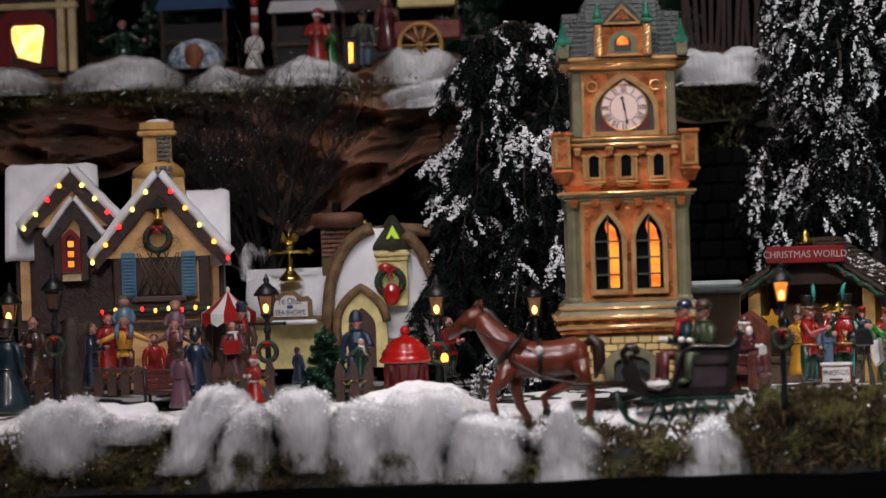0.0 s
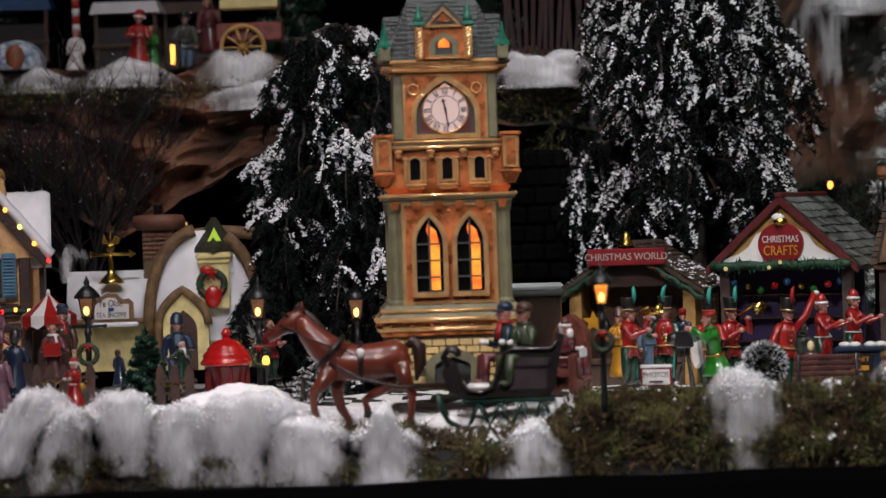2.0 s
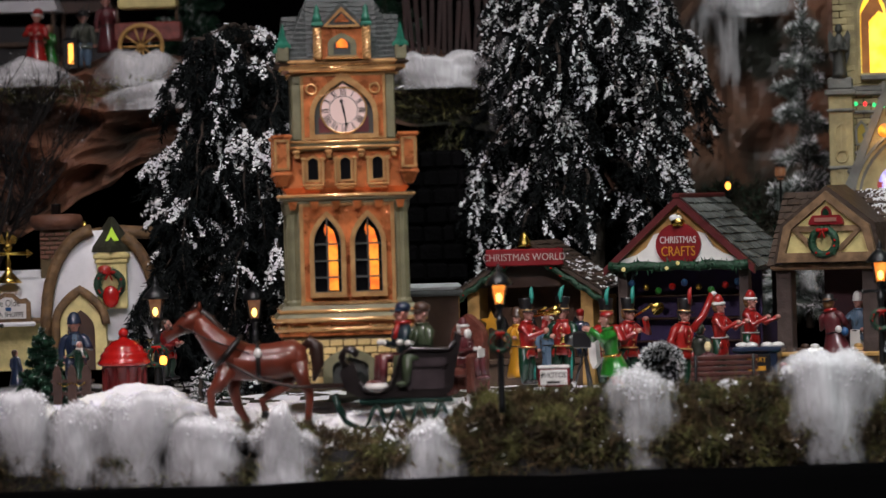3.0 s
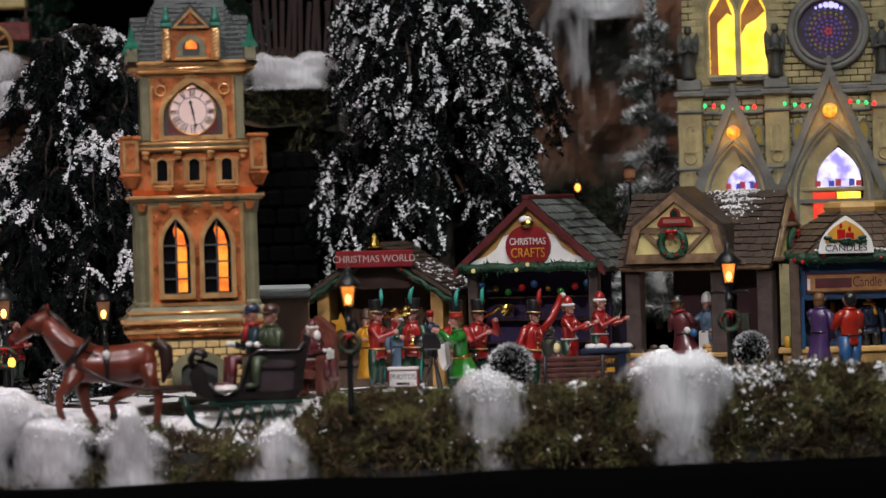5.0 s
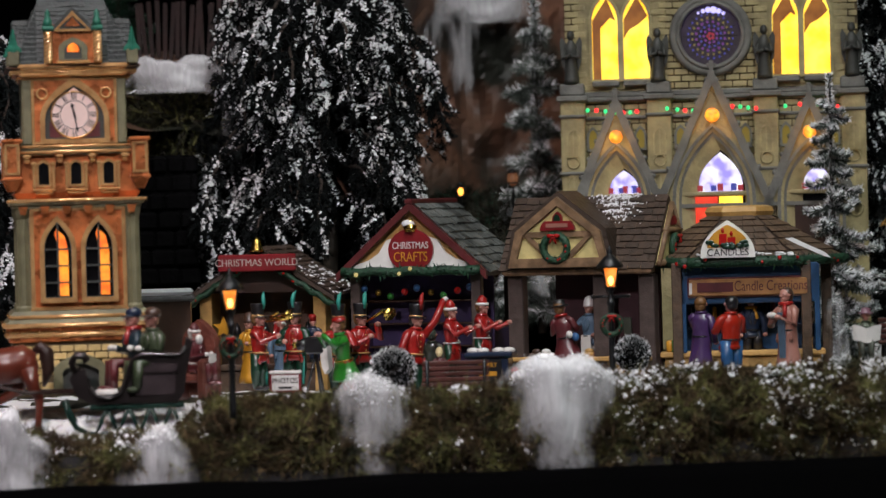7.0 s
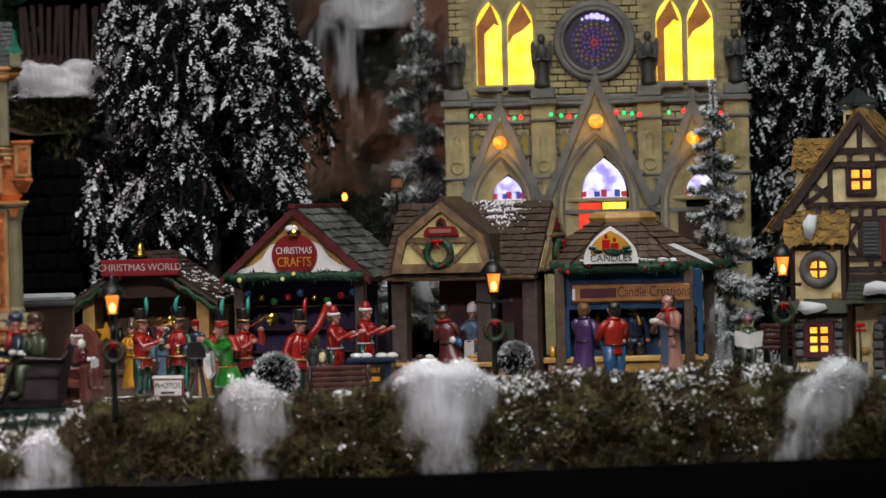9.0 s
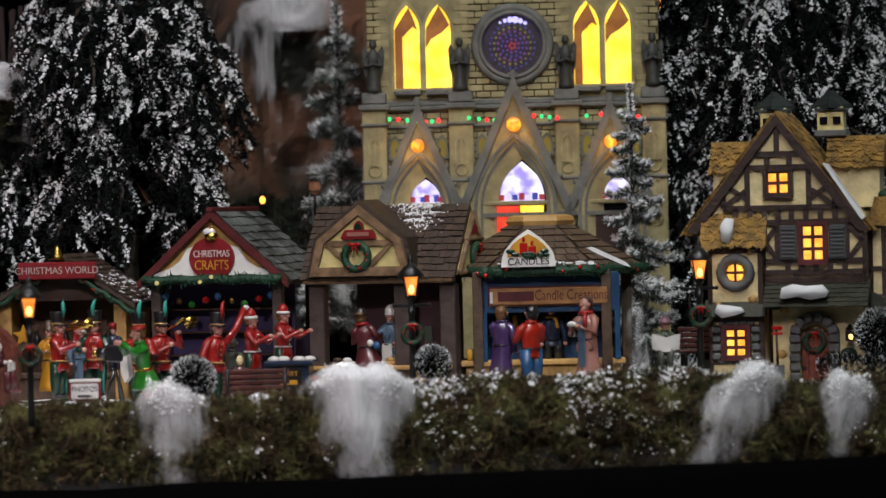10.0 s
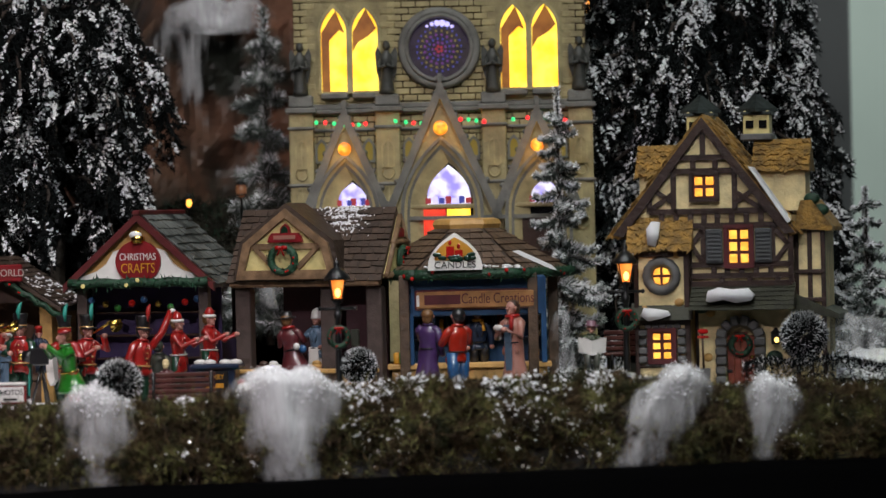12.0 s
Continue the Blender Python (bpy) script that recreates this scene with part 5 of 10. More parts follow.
    for sx in (-1, 1):
        for sy in (-1, 1):
            s = Shape(k)
            s.box(sx * 104 - 10, sx * 104 + 10, sy * 104 - 10, sy * 104 + 10, 570, 596, 2)
            pin = part("pinnacle", s, "olive", T)
            s = Shape(k)
            s.lathe([(15, 594), (14, 599), (8, 606), (5, 616), (2, 632), (0.5, 636)], 4, sx * 104, sy * 104, smooth=False)
            part("pinnacle_cap", s, "verdigris", pin, "pointed verdigris cap")
    dormer = new("dormer", Shape(k).box(-36, 36, -118, -70, 572, 640).mesh("dormer", "copper"))
    dormer.parent = T
    tagged(dormer, "gilt roof dormer with twisted columns")
    part("gable", Shape(k).prism([(-44, 628), (44, 628), (0, 672)], -122, -80), "slate", dormer)
    part("gable_trim", Shape(k).ring([(-34, 628), (34, 628), (0, 664)], [(-26, 632), (26, 632), (0, 656)], -126, -121), "gold", dormer)
    part("gable_emblem", Shape(k).prism([(-14, 637), (14, 637), (0, 653)], -125, -121), "copper", dormer)
    part("dormer_arch", Shape(k).ring(arch(0, 578, 598, 25, 618), arch(0, 580, 596, 15, 608), -123, -117), "olive", dormer)
    part("dormer_pane", Shape(k).prism(arch(0, 580, 596, 16, 609), -119, -118.2), "frame_grey", dormer)
    part("dormer_light", Shape(k).prism(arch(0, 592, 598, 10, 608), -121, -119.4), "window_glow", dormer, "small glowing dormer window")
    part("dormer_sill", Shape(k).box(-30, 30, -124, -116, 572, 577, 2), "gold", dormer)
    for e in (-1, 1):
        s = Shape(k)
        for q in range(3):
            s.tube([(e * 43 + 4.5 * math.cos(i * 0.8 + q * 2.09), -118 + 4.5 * math.sin(i * 0.8 + q * 2.09), 574 + i * 2.6) for i in range(22)], 4.6, 6)
        part("twisted_column", s, "gold", dormer, "twisted gilt column")
        s = Shape(k)
        s.box(e * 43 - 10, e * 43 + 10, -128, -108, 630, 638, 2).lathe([(9, 638), (7, 648), (4, 655), (5, 660), (1, 668)], 8, e * 43, -118)
        part("column_cap", s, "verdigris", dormer)
    return T


clock_tower((-0.2151, 3.140, 0.0178), 0.000453, 6)


# ---- cathedral ----
def cathedral(loc, k, turn):
    rng = random.Random(8)
    C = thing("cathedral", loc, "tan stone model cathedral front with rose window, brightly lit inside", "cathedral", turn=turn)
    part("wall", Shape(k).box(-262, 262, 6, 200, -20, 700), "mortar", C, "tan stone wall")
    wall = C.children[0]
    # courses of stone blocks, joined: far too many to tell apart singly
    s = Shape(k)
    z, row = -20, 0
    while z < 698:
        x = -262 - (13 if row % 2 else 0)
        while x < 262:
            a, b = max(-262, x), min(262, x + 26)
            if b - a > 4 and not any(abs(x + 13 - c) < 66 and 454 < z < 625 for c in (-161, 161)) and (x + 13) ** 2 + (z - 542) ** 2 > 62 ** 2:
                s.box(a + 1.0, b - 1.0, 2 - rng.uniform(0, 2.6), 8, z + 1.0, z + 11.0, 0.9)
            x += 26
        z += 12
        row += 1
    tagged(part("ashlar_facing", s, "cath", wall), kind="stuff")
    # rose window
    rose = new("rose_window", Shape(k).torus((0, -2, 542), 66, 8, 44, 8).torus((0, -8, 542), 58, 4, 44, 8).mesh("rose_window", "cath_grey"))
    rose.parent = C
    tagged(rose, "round stained-glass rose window with grey stone rim")
    part("rose_glass", Shape(k).prism(circle(0, 542, 59, 44), -1, 1), "rose_glass", rose, "purple and blue stained glass")
    s = Shape(k)
    for i in range(16):
        a = 2 * math.pi * i / 16
        s.tube([(8 * math.cos(a), -2, 540 + 8 * math.sin(a)), (48 * math.cos(a), -2, 540 + 48 * math.sin(a))], 0.4, 4)
    s.torus((0, -2, 540), 15, 0.5, 24, 4).torus((0, -2, 540), 34, 0.5, 32, 4)
    for r, n, size, key in ((5, 5, 2.8, "glass_red"), (12, 9, 2.6, "glass_violet"), (19, 13, 2.2, "glass_blue"), (26, 16, 2.6, "glass_violet"), (33, 20, 2.4, "glass_yellow"), (40, 24, 2.0, "glass_blue")):
        for i in range(n):
            a = 2 * math.pi * (i + 0.5) / n
            part("rose_pane", Shape(k).prism(circle(r * math.cos(a), 540 + r * math.sin(a), size, 8), -2.6, -1.2), key, rose)
    # highlight across the top of the glass, put in as glowing discs
    for a in (58, 70, 82, 94, 106, 118):
        part("rose_highlight", Shape(k).prism(circle(45 * math.cos(math.radians(a)), 542 + 45 * math.sin(math.radians(a)), 6.6 - 0.12 * abs(a - 84), 9), -2.2 - 0.01 * a, -1.1), "glass_bright", rose)
    tagged(part("rose_tracery", s, "ink", rose), kind="stuff")
    # twin lancets
    for c in (-161, 161):
        part("window_panel", Shape(k).box(c - 82, c + 82, 2.5, 6.5, 440, 640), "cath", C)
        for e in (-1, 1):
            x = c + e * 28
            win = new("lancet_window", Shape(k).ring(arch(x, 464, 572, 28, 626), arch(x, 468, 572, 23, 617), -8, 8).mesh("lancet_window", "cath"))
            win.parent = C
            tagged(win, "tall pointed window glowing yellow")
            part("pane", Shape(k).prism(arch(x, 468, 570, 24, 618), 1, 2), "cath_glow", win)
            # side reveal and arch top: window light on them drawn as a flat glow
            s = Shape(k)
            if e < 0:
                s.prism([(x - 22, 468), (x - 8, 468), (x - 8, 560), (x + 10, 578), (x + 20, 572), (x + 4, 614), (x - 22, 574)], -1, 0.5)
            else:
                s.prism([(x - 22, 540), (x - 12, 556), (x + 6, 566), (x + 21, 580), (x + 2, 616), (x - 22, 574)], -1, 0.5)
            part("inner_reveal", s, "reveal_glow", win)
            s = Shape(k)
            s.box(x - 24, x + 24, -14, 8, 455, 465, 2)
            part("sill", s, "cath_grey", win)
    # piers with statues on brackets
    for x in (-250, -95, 95, 250):
        s = Shape(k)
        w = 22
        s.box(x - w, x + w, -18, 4, -20, 436, 3)
        pier = part("pier", s, "cath", C, "buttress pier with carved panels")
        s = Shape(k)
        for z in (330, 250):
            s.ring(arch(x, z, z + 34, 12, z + 52, 4), arch(x, z + 3, z + 34, 9, z + 48, 4), -22, -16)
            s.box(x - 1.5, x + 1.5, -21, -17, z, z + 46)
        s.torus((x, -19, 226), 13, 2, 18, 5).torus((x, -19, 320), 10, 2, 16, 5)
        part("tracery", s, "cath", pier)
        for e, y, z0, z1, b in ((6, -26, 430, 440, 2), (3, -22, 400, 406, 2), (0, -20, 440, 462, 3), (4, -24, 298, 304, 2)):
            part("pier_band", Shape(k).box(x - w - e, x + w + e, y, 4, z0, z1, b), "cath_grey", pier)
    for x in (-250, -95, 95, 250):
        s = Shape(k)
        s.lathe([(14, 0), (13, 8), (10, 34), (11, 58), (12, 66), (6, 74), (4, 78)], 10, 0, 0, squash=0.8).ball((0, -1, 86), (7, 7.5, 9), 10, 7)
        s.tube([(-10, -2, 62), (-14, -8, 46), (-1, -13, 50)], 3.6, 7).tube([(10, -2, 62), (14, -8, 46), (1, -13, 52)], 3.6, 7)
        for e in (-1, 1):
            s.prism([(e * 5, 66), (e * 16, 84), (e * 20, 74), (e * 18, 40), (e * 12, 22), (e * 7, 34)], 3, 8)
        o = solo("statue", s, (0, 0, 0), "small grey stone statue on a pier of the cathedral", "statue", "cathedral statues", key="statue_bronze")
        o.matrix_world = pose(*loc, 0, 0, turn) @ Matrix.Translation(Vector((x, -14, 462)) * k)
    s = Shape(k)
    s.box(-266, 266, -8, 6, 428, 436, 2).box(-266, 266, -5, 6, 396, 402, 2).box(-262, 262, -4, 6, 436, 446, 2)
    part("string_course", s, "cath_grey", C)
    # gabled portals
    for x, apex, w, zb, gz, gr, ww in ((0, 474, 102, 240, 398, 13, 44), (-172, 430, 80, 240, 364, 12, 30), (172, 430, 80, 240, 364, 12, 30)):
        portal = new("portal", Shape(k).prism([(x - w, zb), (x + w, zb), (x, apex - 12)], -24, 2).mesh("portal", "cath"))
        portal.parent = C
        tagged(portal, "gabled portal with a pointed arch")
        part("gable_trim", Shape(k).ring([(x - w - 8, zb - 6), (x + w + 8, zb - 6), (x, apex + 12)], [(x - w + 10, zb + 1), (x + w - 10, zb + 1), (x, apex - 22)], -34, 2), "cath_grey", portal, "grey stone gable edge")
        for e in (-1, 1):
            for i in range(6):
                q = (i + 0.5) / 6
                part("crocket", Shape(k).ball((x + e * (w + 6) * (1 - q), -28, zb + (apex - zb) * q + 6), 5, 7, 5), "cath_grey", portal)
        s = Shape(k)
        s.box(x - 4, x + 4, -32, -24, apex + 4, apex + 22, 1.5).box(x - 9, x + 9, -31, -25, apex + 12, apex + 17, 1)
        part("finial_cross", s, "cath_grey", portal)
        tip = 350 if x == 0 else 322
        for i, (gw, yy, key) in enumerate(((ww + 30, -40, "cath_grey"), (ww + 25, -35, "cath"), (ww + 20, -31, "cath_grey"))):
            part("arch_moulding", Shape(k).ring(arch(x, 20, zb + 8, gw, tip + 34 - i * 8), arch(x, 20, zb + 6, gw - 6, tip + 27 - i * 8), yy - 3, -22), key, portal)
        outer, inner = arch(x, 20, zb + 6, ww + 18, tip + 14), arch(x + 13, 20, zb + 22, ww - 2, tip - 14)
        n = len(outer)
        part("splay", Shape(k).add([(p, -33, q) for p, q in outer] + [(p, -25.5, q) for p, q in inner], [(i, (i + 1) % n, n + (i + 1) % n, n + i) for i in range(n)]), "cath", portal, "splayed stone reveal of the arch")
        # flat dark sheet in place of the shade deep inside the arch
        part("arch_depth", Shape(k).prism(arch(x + 12, 20, zb + 20, ww, tip - 10), -25.4, -24.6), "dark_pane", portal)
        part("arch_glass", Shape(k).prism(arch(x + 12, zb + 22, zb + 32, ww - 5, tip - 18), -27, -26), "white_glow", portal, "bright white and blue stained glass")
        part("lintel", Shape(k).box(x - ww - 14, x + ww + 16, -32, -24, zb + 14, zb + 22, 2), "cath", portal)
        for i in range(7):
            part("stained_pane", Shape(k).box(x + 14 - ww + 12 * i * ww / 44, x + 24 - ww + 12 * i * ww / 44, -28.5, -27, zb + 23, zb + 33 + 3 * (i % 2)), ["glass_red", "glass_bright", "glass_blue"][i % 3], portal)
        part("gable_lamp", Shape(k).ball((x, -42, gz), (gr, 5, gr), 14, 8), "orange_glow", portal, "round glowing orange gable light")
        if x == 0:
            part("door_leaf", Shape(k).box(x - 34, x + 6, -31, -28, 100, zb + 13), "red_glow", portal, "red lit door curtain")
            part("door_light", Shape(k).box(x + 8, x + 50, -31, -28, 100, zb + 13), "cath_glow", portal, "yellow lit doorway")
        else:
            part("side_door", Shape(k).box(x - 30, x + 30, -31, -28, 60, zb), "f_brown", portal)
    for x in (-215, -130, -58, 58, 130, 215):
        win = new("niche", Shape(k).ring(arch(x, 340, 366, 11, 384, 4), arch(x, 344, 366, 7, 378, 4), -6, 4).mesh("niche", "cath_grey"))
        win.parent = C
        part("niche_pane", Shape(k).prism(arch(x, 342, 366, 8, 380, 4), -1, 1), "niche_glow", win)
    bulbs(C, [(x, -28, 410 + 3 * math.sin(x * 0.05)) for x in (-222, -206, -190, -174, -158, -146, -134, -80, -62, -48, -34, 36, 50, 64, 78, 130, 156, 184, 196, 222)], 3.5, k, ["bulb_green", "bulb_red", "bulb_green", "bulb_green", "bulb_red"])
    for x, z in ((0, 392), (-172, 358), (172, 358)):
        lamp = bpy.data.lights.new("gable_light", "POINT")
        lamp.energy, lamp.color, lamp.shadow_soft_size = 0.016, (1.0, 0.45, 0.08), 0.004
        new("gable_light", lamp).matrix_world = pose(*loc, 0, 0, turn) @ Matrix.Translation(Vector((x, -62, z)) * k)
    return C


M["statue_bronze"] = mat("dark_green_grey_statue", (0.045, 0.048, 0.042), 0.5, vary=0.4, bump=0.4)
M["rose_glass"] = glow("rose_window_glass", (0.03, 0.018, 0.09), 0.3, (0.008, 0.005, 0.03), 75)
M["glass_red"] = glow("red_pane", (0.8, 0.04, 0.08), 0.45)
M["glass_blue"] = glow("blue_pane", (0.08, 0.12, 0.8), 0.45)
M["glass_violet"] = glow("violet_pane", (0.3, 0.06, 0.45), 0.5)
M["glass_yellow"] = glow("olive_pane", (0.6, 0.5, 0.1), 0.33)
M["glass_bright"] = glow("bright_violet_pane_and_highlight", (0.55, 0.5, 1.0), 1.6)
# light falling on the window reveals, put in as a weak glow
M["reveal_glow"] = glow("reveal_with_baked_light", (0.8, 0.27, 0.03), 0.42, (0.5, 0.15, 0.02), 60)
M["orange_glow"] = glow("gable_lamp_glow", (1.0, 0.5, 0.03), 1.6, (0.9, 0.2, 0.01), 160)
M["niche_glow"] = glow("niche_glow", (0.5, 0.36, 0.02), 0.35)
cathedral((0.3443, 3.541, 0.0271), 0.000515, -7)


# ---- market stalls ----
def christmas_world_stall(loc, k, turn):
    rng = random.Random(12)
    T = thing("market_stall", loc, "open wooden market stall with a red sign and snowy roof", "market stall", "market stalls", turn)
    w, e, r, d = 122, 176, 80, 190
    part("back_wall", Shape(k).box(-w + 14, w - 14, 92, 100, 0, e + 20), "stall_brown", T)
    for x in (-w + 16, w - 16):
        part("side_wall", Shape(k).box(x - 4, x + 4, 6, d, 0, e, 1), "ochre", T)
    for x in (-w + 16, w - 22):
        part("front_panel", Shape(k).box(x - 8, x + 14, 0, 8, 0, e, 2), "ochre", T)
    part("counter", Shape(k).box(-w + 20, w - 20, 0, 40, 40, 50, 2).box(-w + 24, w - 24, 4, 30, 0, 40, 2), "wood", T)
    part("gable_panel", Shape(k).prism(gable(w - 12, r - 12, e), 14, 20), "f_brown", T)
    for sx in (-1, 1):
        s = Shape(k)
        s.prism([(0, e + r), (sx * (w + 12), e - 8), (sx * (w + 12), e - 16), (0, e + r - 9)], -14, d + 6)
        roof = part("roof", s, "shingle", T)
        s = Shape(k)
        shingles(s, (0, -15, e + r + 1), (0, d + 20, 0), (sx * (w + 13), 0, -r - 8), 20, 14, 3, rng, normal=(sx * 0.55, 0, 0.83))
        tagged(part("shingle_cover", s, "shingle", roof), kind="stuff")
        s = Shape(k)
        for i in range(150):
            q, y = 0.25 + 0.75 * rng.random() ** 0.7, rng.uniform(-10, d)
            if rough(q * 4, y * 0.03, 3) < -0.12:
                continue
            s.ball((sx * (w + 12) * q, y, e + r - (r + 8) * q + 4), (rng.uniform(1.5, 4), rng.uniform(2, 5), 1.4), 6, 4)
        tagged(part("roof_snow", s, "roof_snow", roof, "patchy snow on the shingles"), kind="stuff")
        pts = [(sx * (w + 12) * i / 10, -18, e + r - 14 - (r + 8) * i / 10 - 5 * math.sin(i * 1.57) ** 2) for i in range(1, 11)]
        garland(T, pts, 9, k, 5 + sx)
    sign = new("sign", Shape(k).box(-70, 70, -30, -22, e + r - 42, e + r - 12, 2).mesh("sign", "sign_red"))
    sign.parent = T
    tagged(sign, "red sign board reading Christmas World")
    lettering("sign_text", "CHRISTMAS WORLD", 17.5 * k, (0, -31 * k, (e + r - 27) * k), "letter", sign, squeeze=0.93)
    part("roof_bell", (lambda q: q.lathe([(14, e + r - 8), (11, e + r - 3), (8, e + r + 8), (4, e + r + 16), (1, e + r + 18)], 12, -2, -18))(Shape(k)), "brass", T, "gilt bell on the ridge")
    for i in range(6):
        x = -70 + 26 * i
        part("hanging_ornament", Shape(k).lathe([(1, 90), (6, 98), (7, 108), (3, 118), (1, 122)], 8, x, 84), "f_black", T)
    part("star_ornament", (lambda q: q.prism([(-72 + (9 if i % 2 else 20) * math.sin(i * math.pi / 5), 116 + (9 if i % 2 else 20) * math.cos(i * math.pi / 5)) for i in range(10)], 2, 5))(Shape(k)), "f_yellow", T, "yellow star ornament")
    return T


christmas_world_stall((-0.0722, 3.420, -0.0061), 0.000506, -14)


def christmas_crafts_stall(loc, k, turn):
    rng = random.Random(13)
    T = thing("market_stall", loc, "market stall with maroon gable, slate roof and red bauble sign", "market stall", "market stalls", turn)
    w, e, r, d = 136, 214, 122, 250
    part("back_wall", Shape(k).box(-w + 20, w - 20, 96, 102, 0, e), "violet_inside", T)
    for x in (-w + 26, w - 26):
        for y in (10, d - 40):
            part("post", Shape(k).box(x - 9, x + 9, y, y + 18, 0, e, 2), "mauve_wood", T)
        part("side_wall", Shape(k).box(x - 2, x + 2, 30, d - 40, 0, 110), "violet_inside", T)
    part("counter", Shape(k).box(-w + 26, w - 26, 6, 50, 46, 54, 2).box(-w + 30, w - 30, 10, 40, 0, 46, 2), "wood", T)
    for i in range(3):
        part("shelf", Shape(k).box(-w + 30, w - 30, 72, 95, 80 + 40 * i, 84 + 40 * i, 1), "f_brown", T)
    part("gable_panel", Shape(k).prism(gable(w - 20, r - 18, e + 6), 4, 14), "ochre", T, "ochre gable panel")
    for sx in (-1, 1):
        s = Shape(k)
        s.prism([(0, e + r), (sx * w, e), (sx * w, e - 14), (0, e + r - 15)], -14, -2)
        part("barge_board", s, "maroon", T, "maroon barge board")
        s = Shape(k)
        s.prism([(0, e + r - 1), (sx * w, e - 1), (sx * w, e - 9), (0, e + r - 10)], -2, d)
        roof = part("roof", s, "slate", T)
        s = Shape(k)
        shingles(s, (0, 0, e + r), (0, d, 0), (sx * w, 0, -r), 27, 20, 3.5, rng, normal=(sx * 0.67, 0, 0.74))
        tagged(part("slate_cover", s, "slate_snow", roof), kind="stuff")
    part("ridge", Shape(k).box(-7, 7, -16, d + 2, e + r - 4, e + r + 5, 2), "maroon", T)
    sign = new("sign", Shape(k).prism([(-108, e + 8), (108, e + 8), (108, e + 13), (78, e + 22), (60, e + 34), (46, e + 56), (20, e + 64), (-20, e + 64), (-46, e + 56), (-60, e + 34), (-78, e + 22), (-108, e + 13)], -4, 4).mesh("sign", "white"))
    sign.parent = T
    tagged(sign, "white sign with a round red bauble")
    part("bauble", (lambda q: q.prism([(x * 1.1, z) for x, z in circle(0, e + 38, 37, 32)], -10, -4))(Shape(k)), "sign_red", sign, "round red bauble sign")
    part("bauble_cap", Shape(k).lathe([(12, e + 70), (12, e + 80), (5, e + 84), (5, e + 90), (2, e + 92)], 10, 0, -6), "brass", sign)
    part("cap_snow", Shape(k).ball((-4, -8, e + 84), (12, 6, 7), 10, 6), "roof_snow", sign)
    lettering("sign_text", "CHRISTMAS", 17 * k, (0, -10.6 * k, (e + 46) * k), "f_white", sign, squeeze=0.74)
    lettering("sign_text", "CRAFTS", 24 * k, (0, -10.6 * k, (e + 26) * k), "f_yellow", sign, squeeze=0.74)
    garland(T, [(-w + 10 + (2 * w - 20) * i / 14, -12, e + 3 - 3 * math.sin(i * math.pi / 3.5) ** 2) for i in range(15)], 14, k, 9, "bulb_dim")
    for i in range(9):
        x = -96 + 24 * i
        z = e - 28 - 14 * math.sin(i * 0.8) ** 2
        part("bauble_string", Shape(k).ball((x, 20 + 6 * (i % 2), z), 6.5, 10, 7), ["f_blue", "brass", "f_green", "red"][i % 4], T, "small shiny bauble")
    return T


M["slate_snow"] = mat("blue_slate_dusted_with_snow", (0.0292, 0.038, 0.0351), 0.5, vary=0.3, scale=55, second=(0.16, 0.176, 0.168), bump=0.4, island=0.3)
M["bulb_dim"] = glow("small_warm_bulb", (1.0, 0.8, 0.3), 0.6)
christmas_crafts_stall((0.0617, 3.400, -0.0110), 0.000509, -19)


M["tan_timber"] = mat("tan_brown_timber_paint", (0.19, 0.115, 0.06), 0.5, vary=0.35, scale=120, bump=0.5)


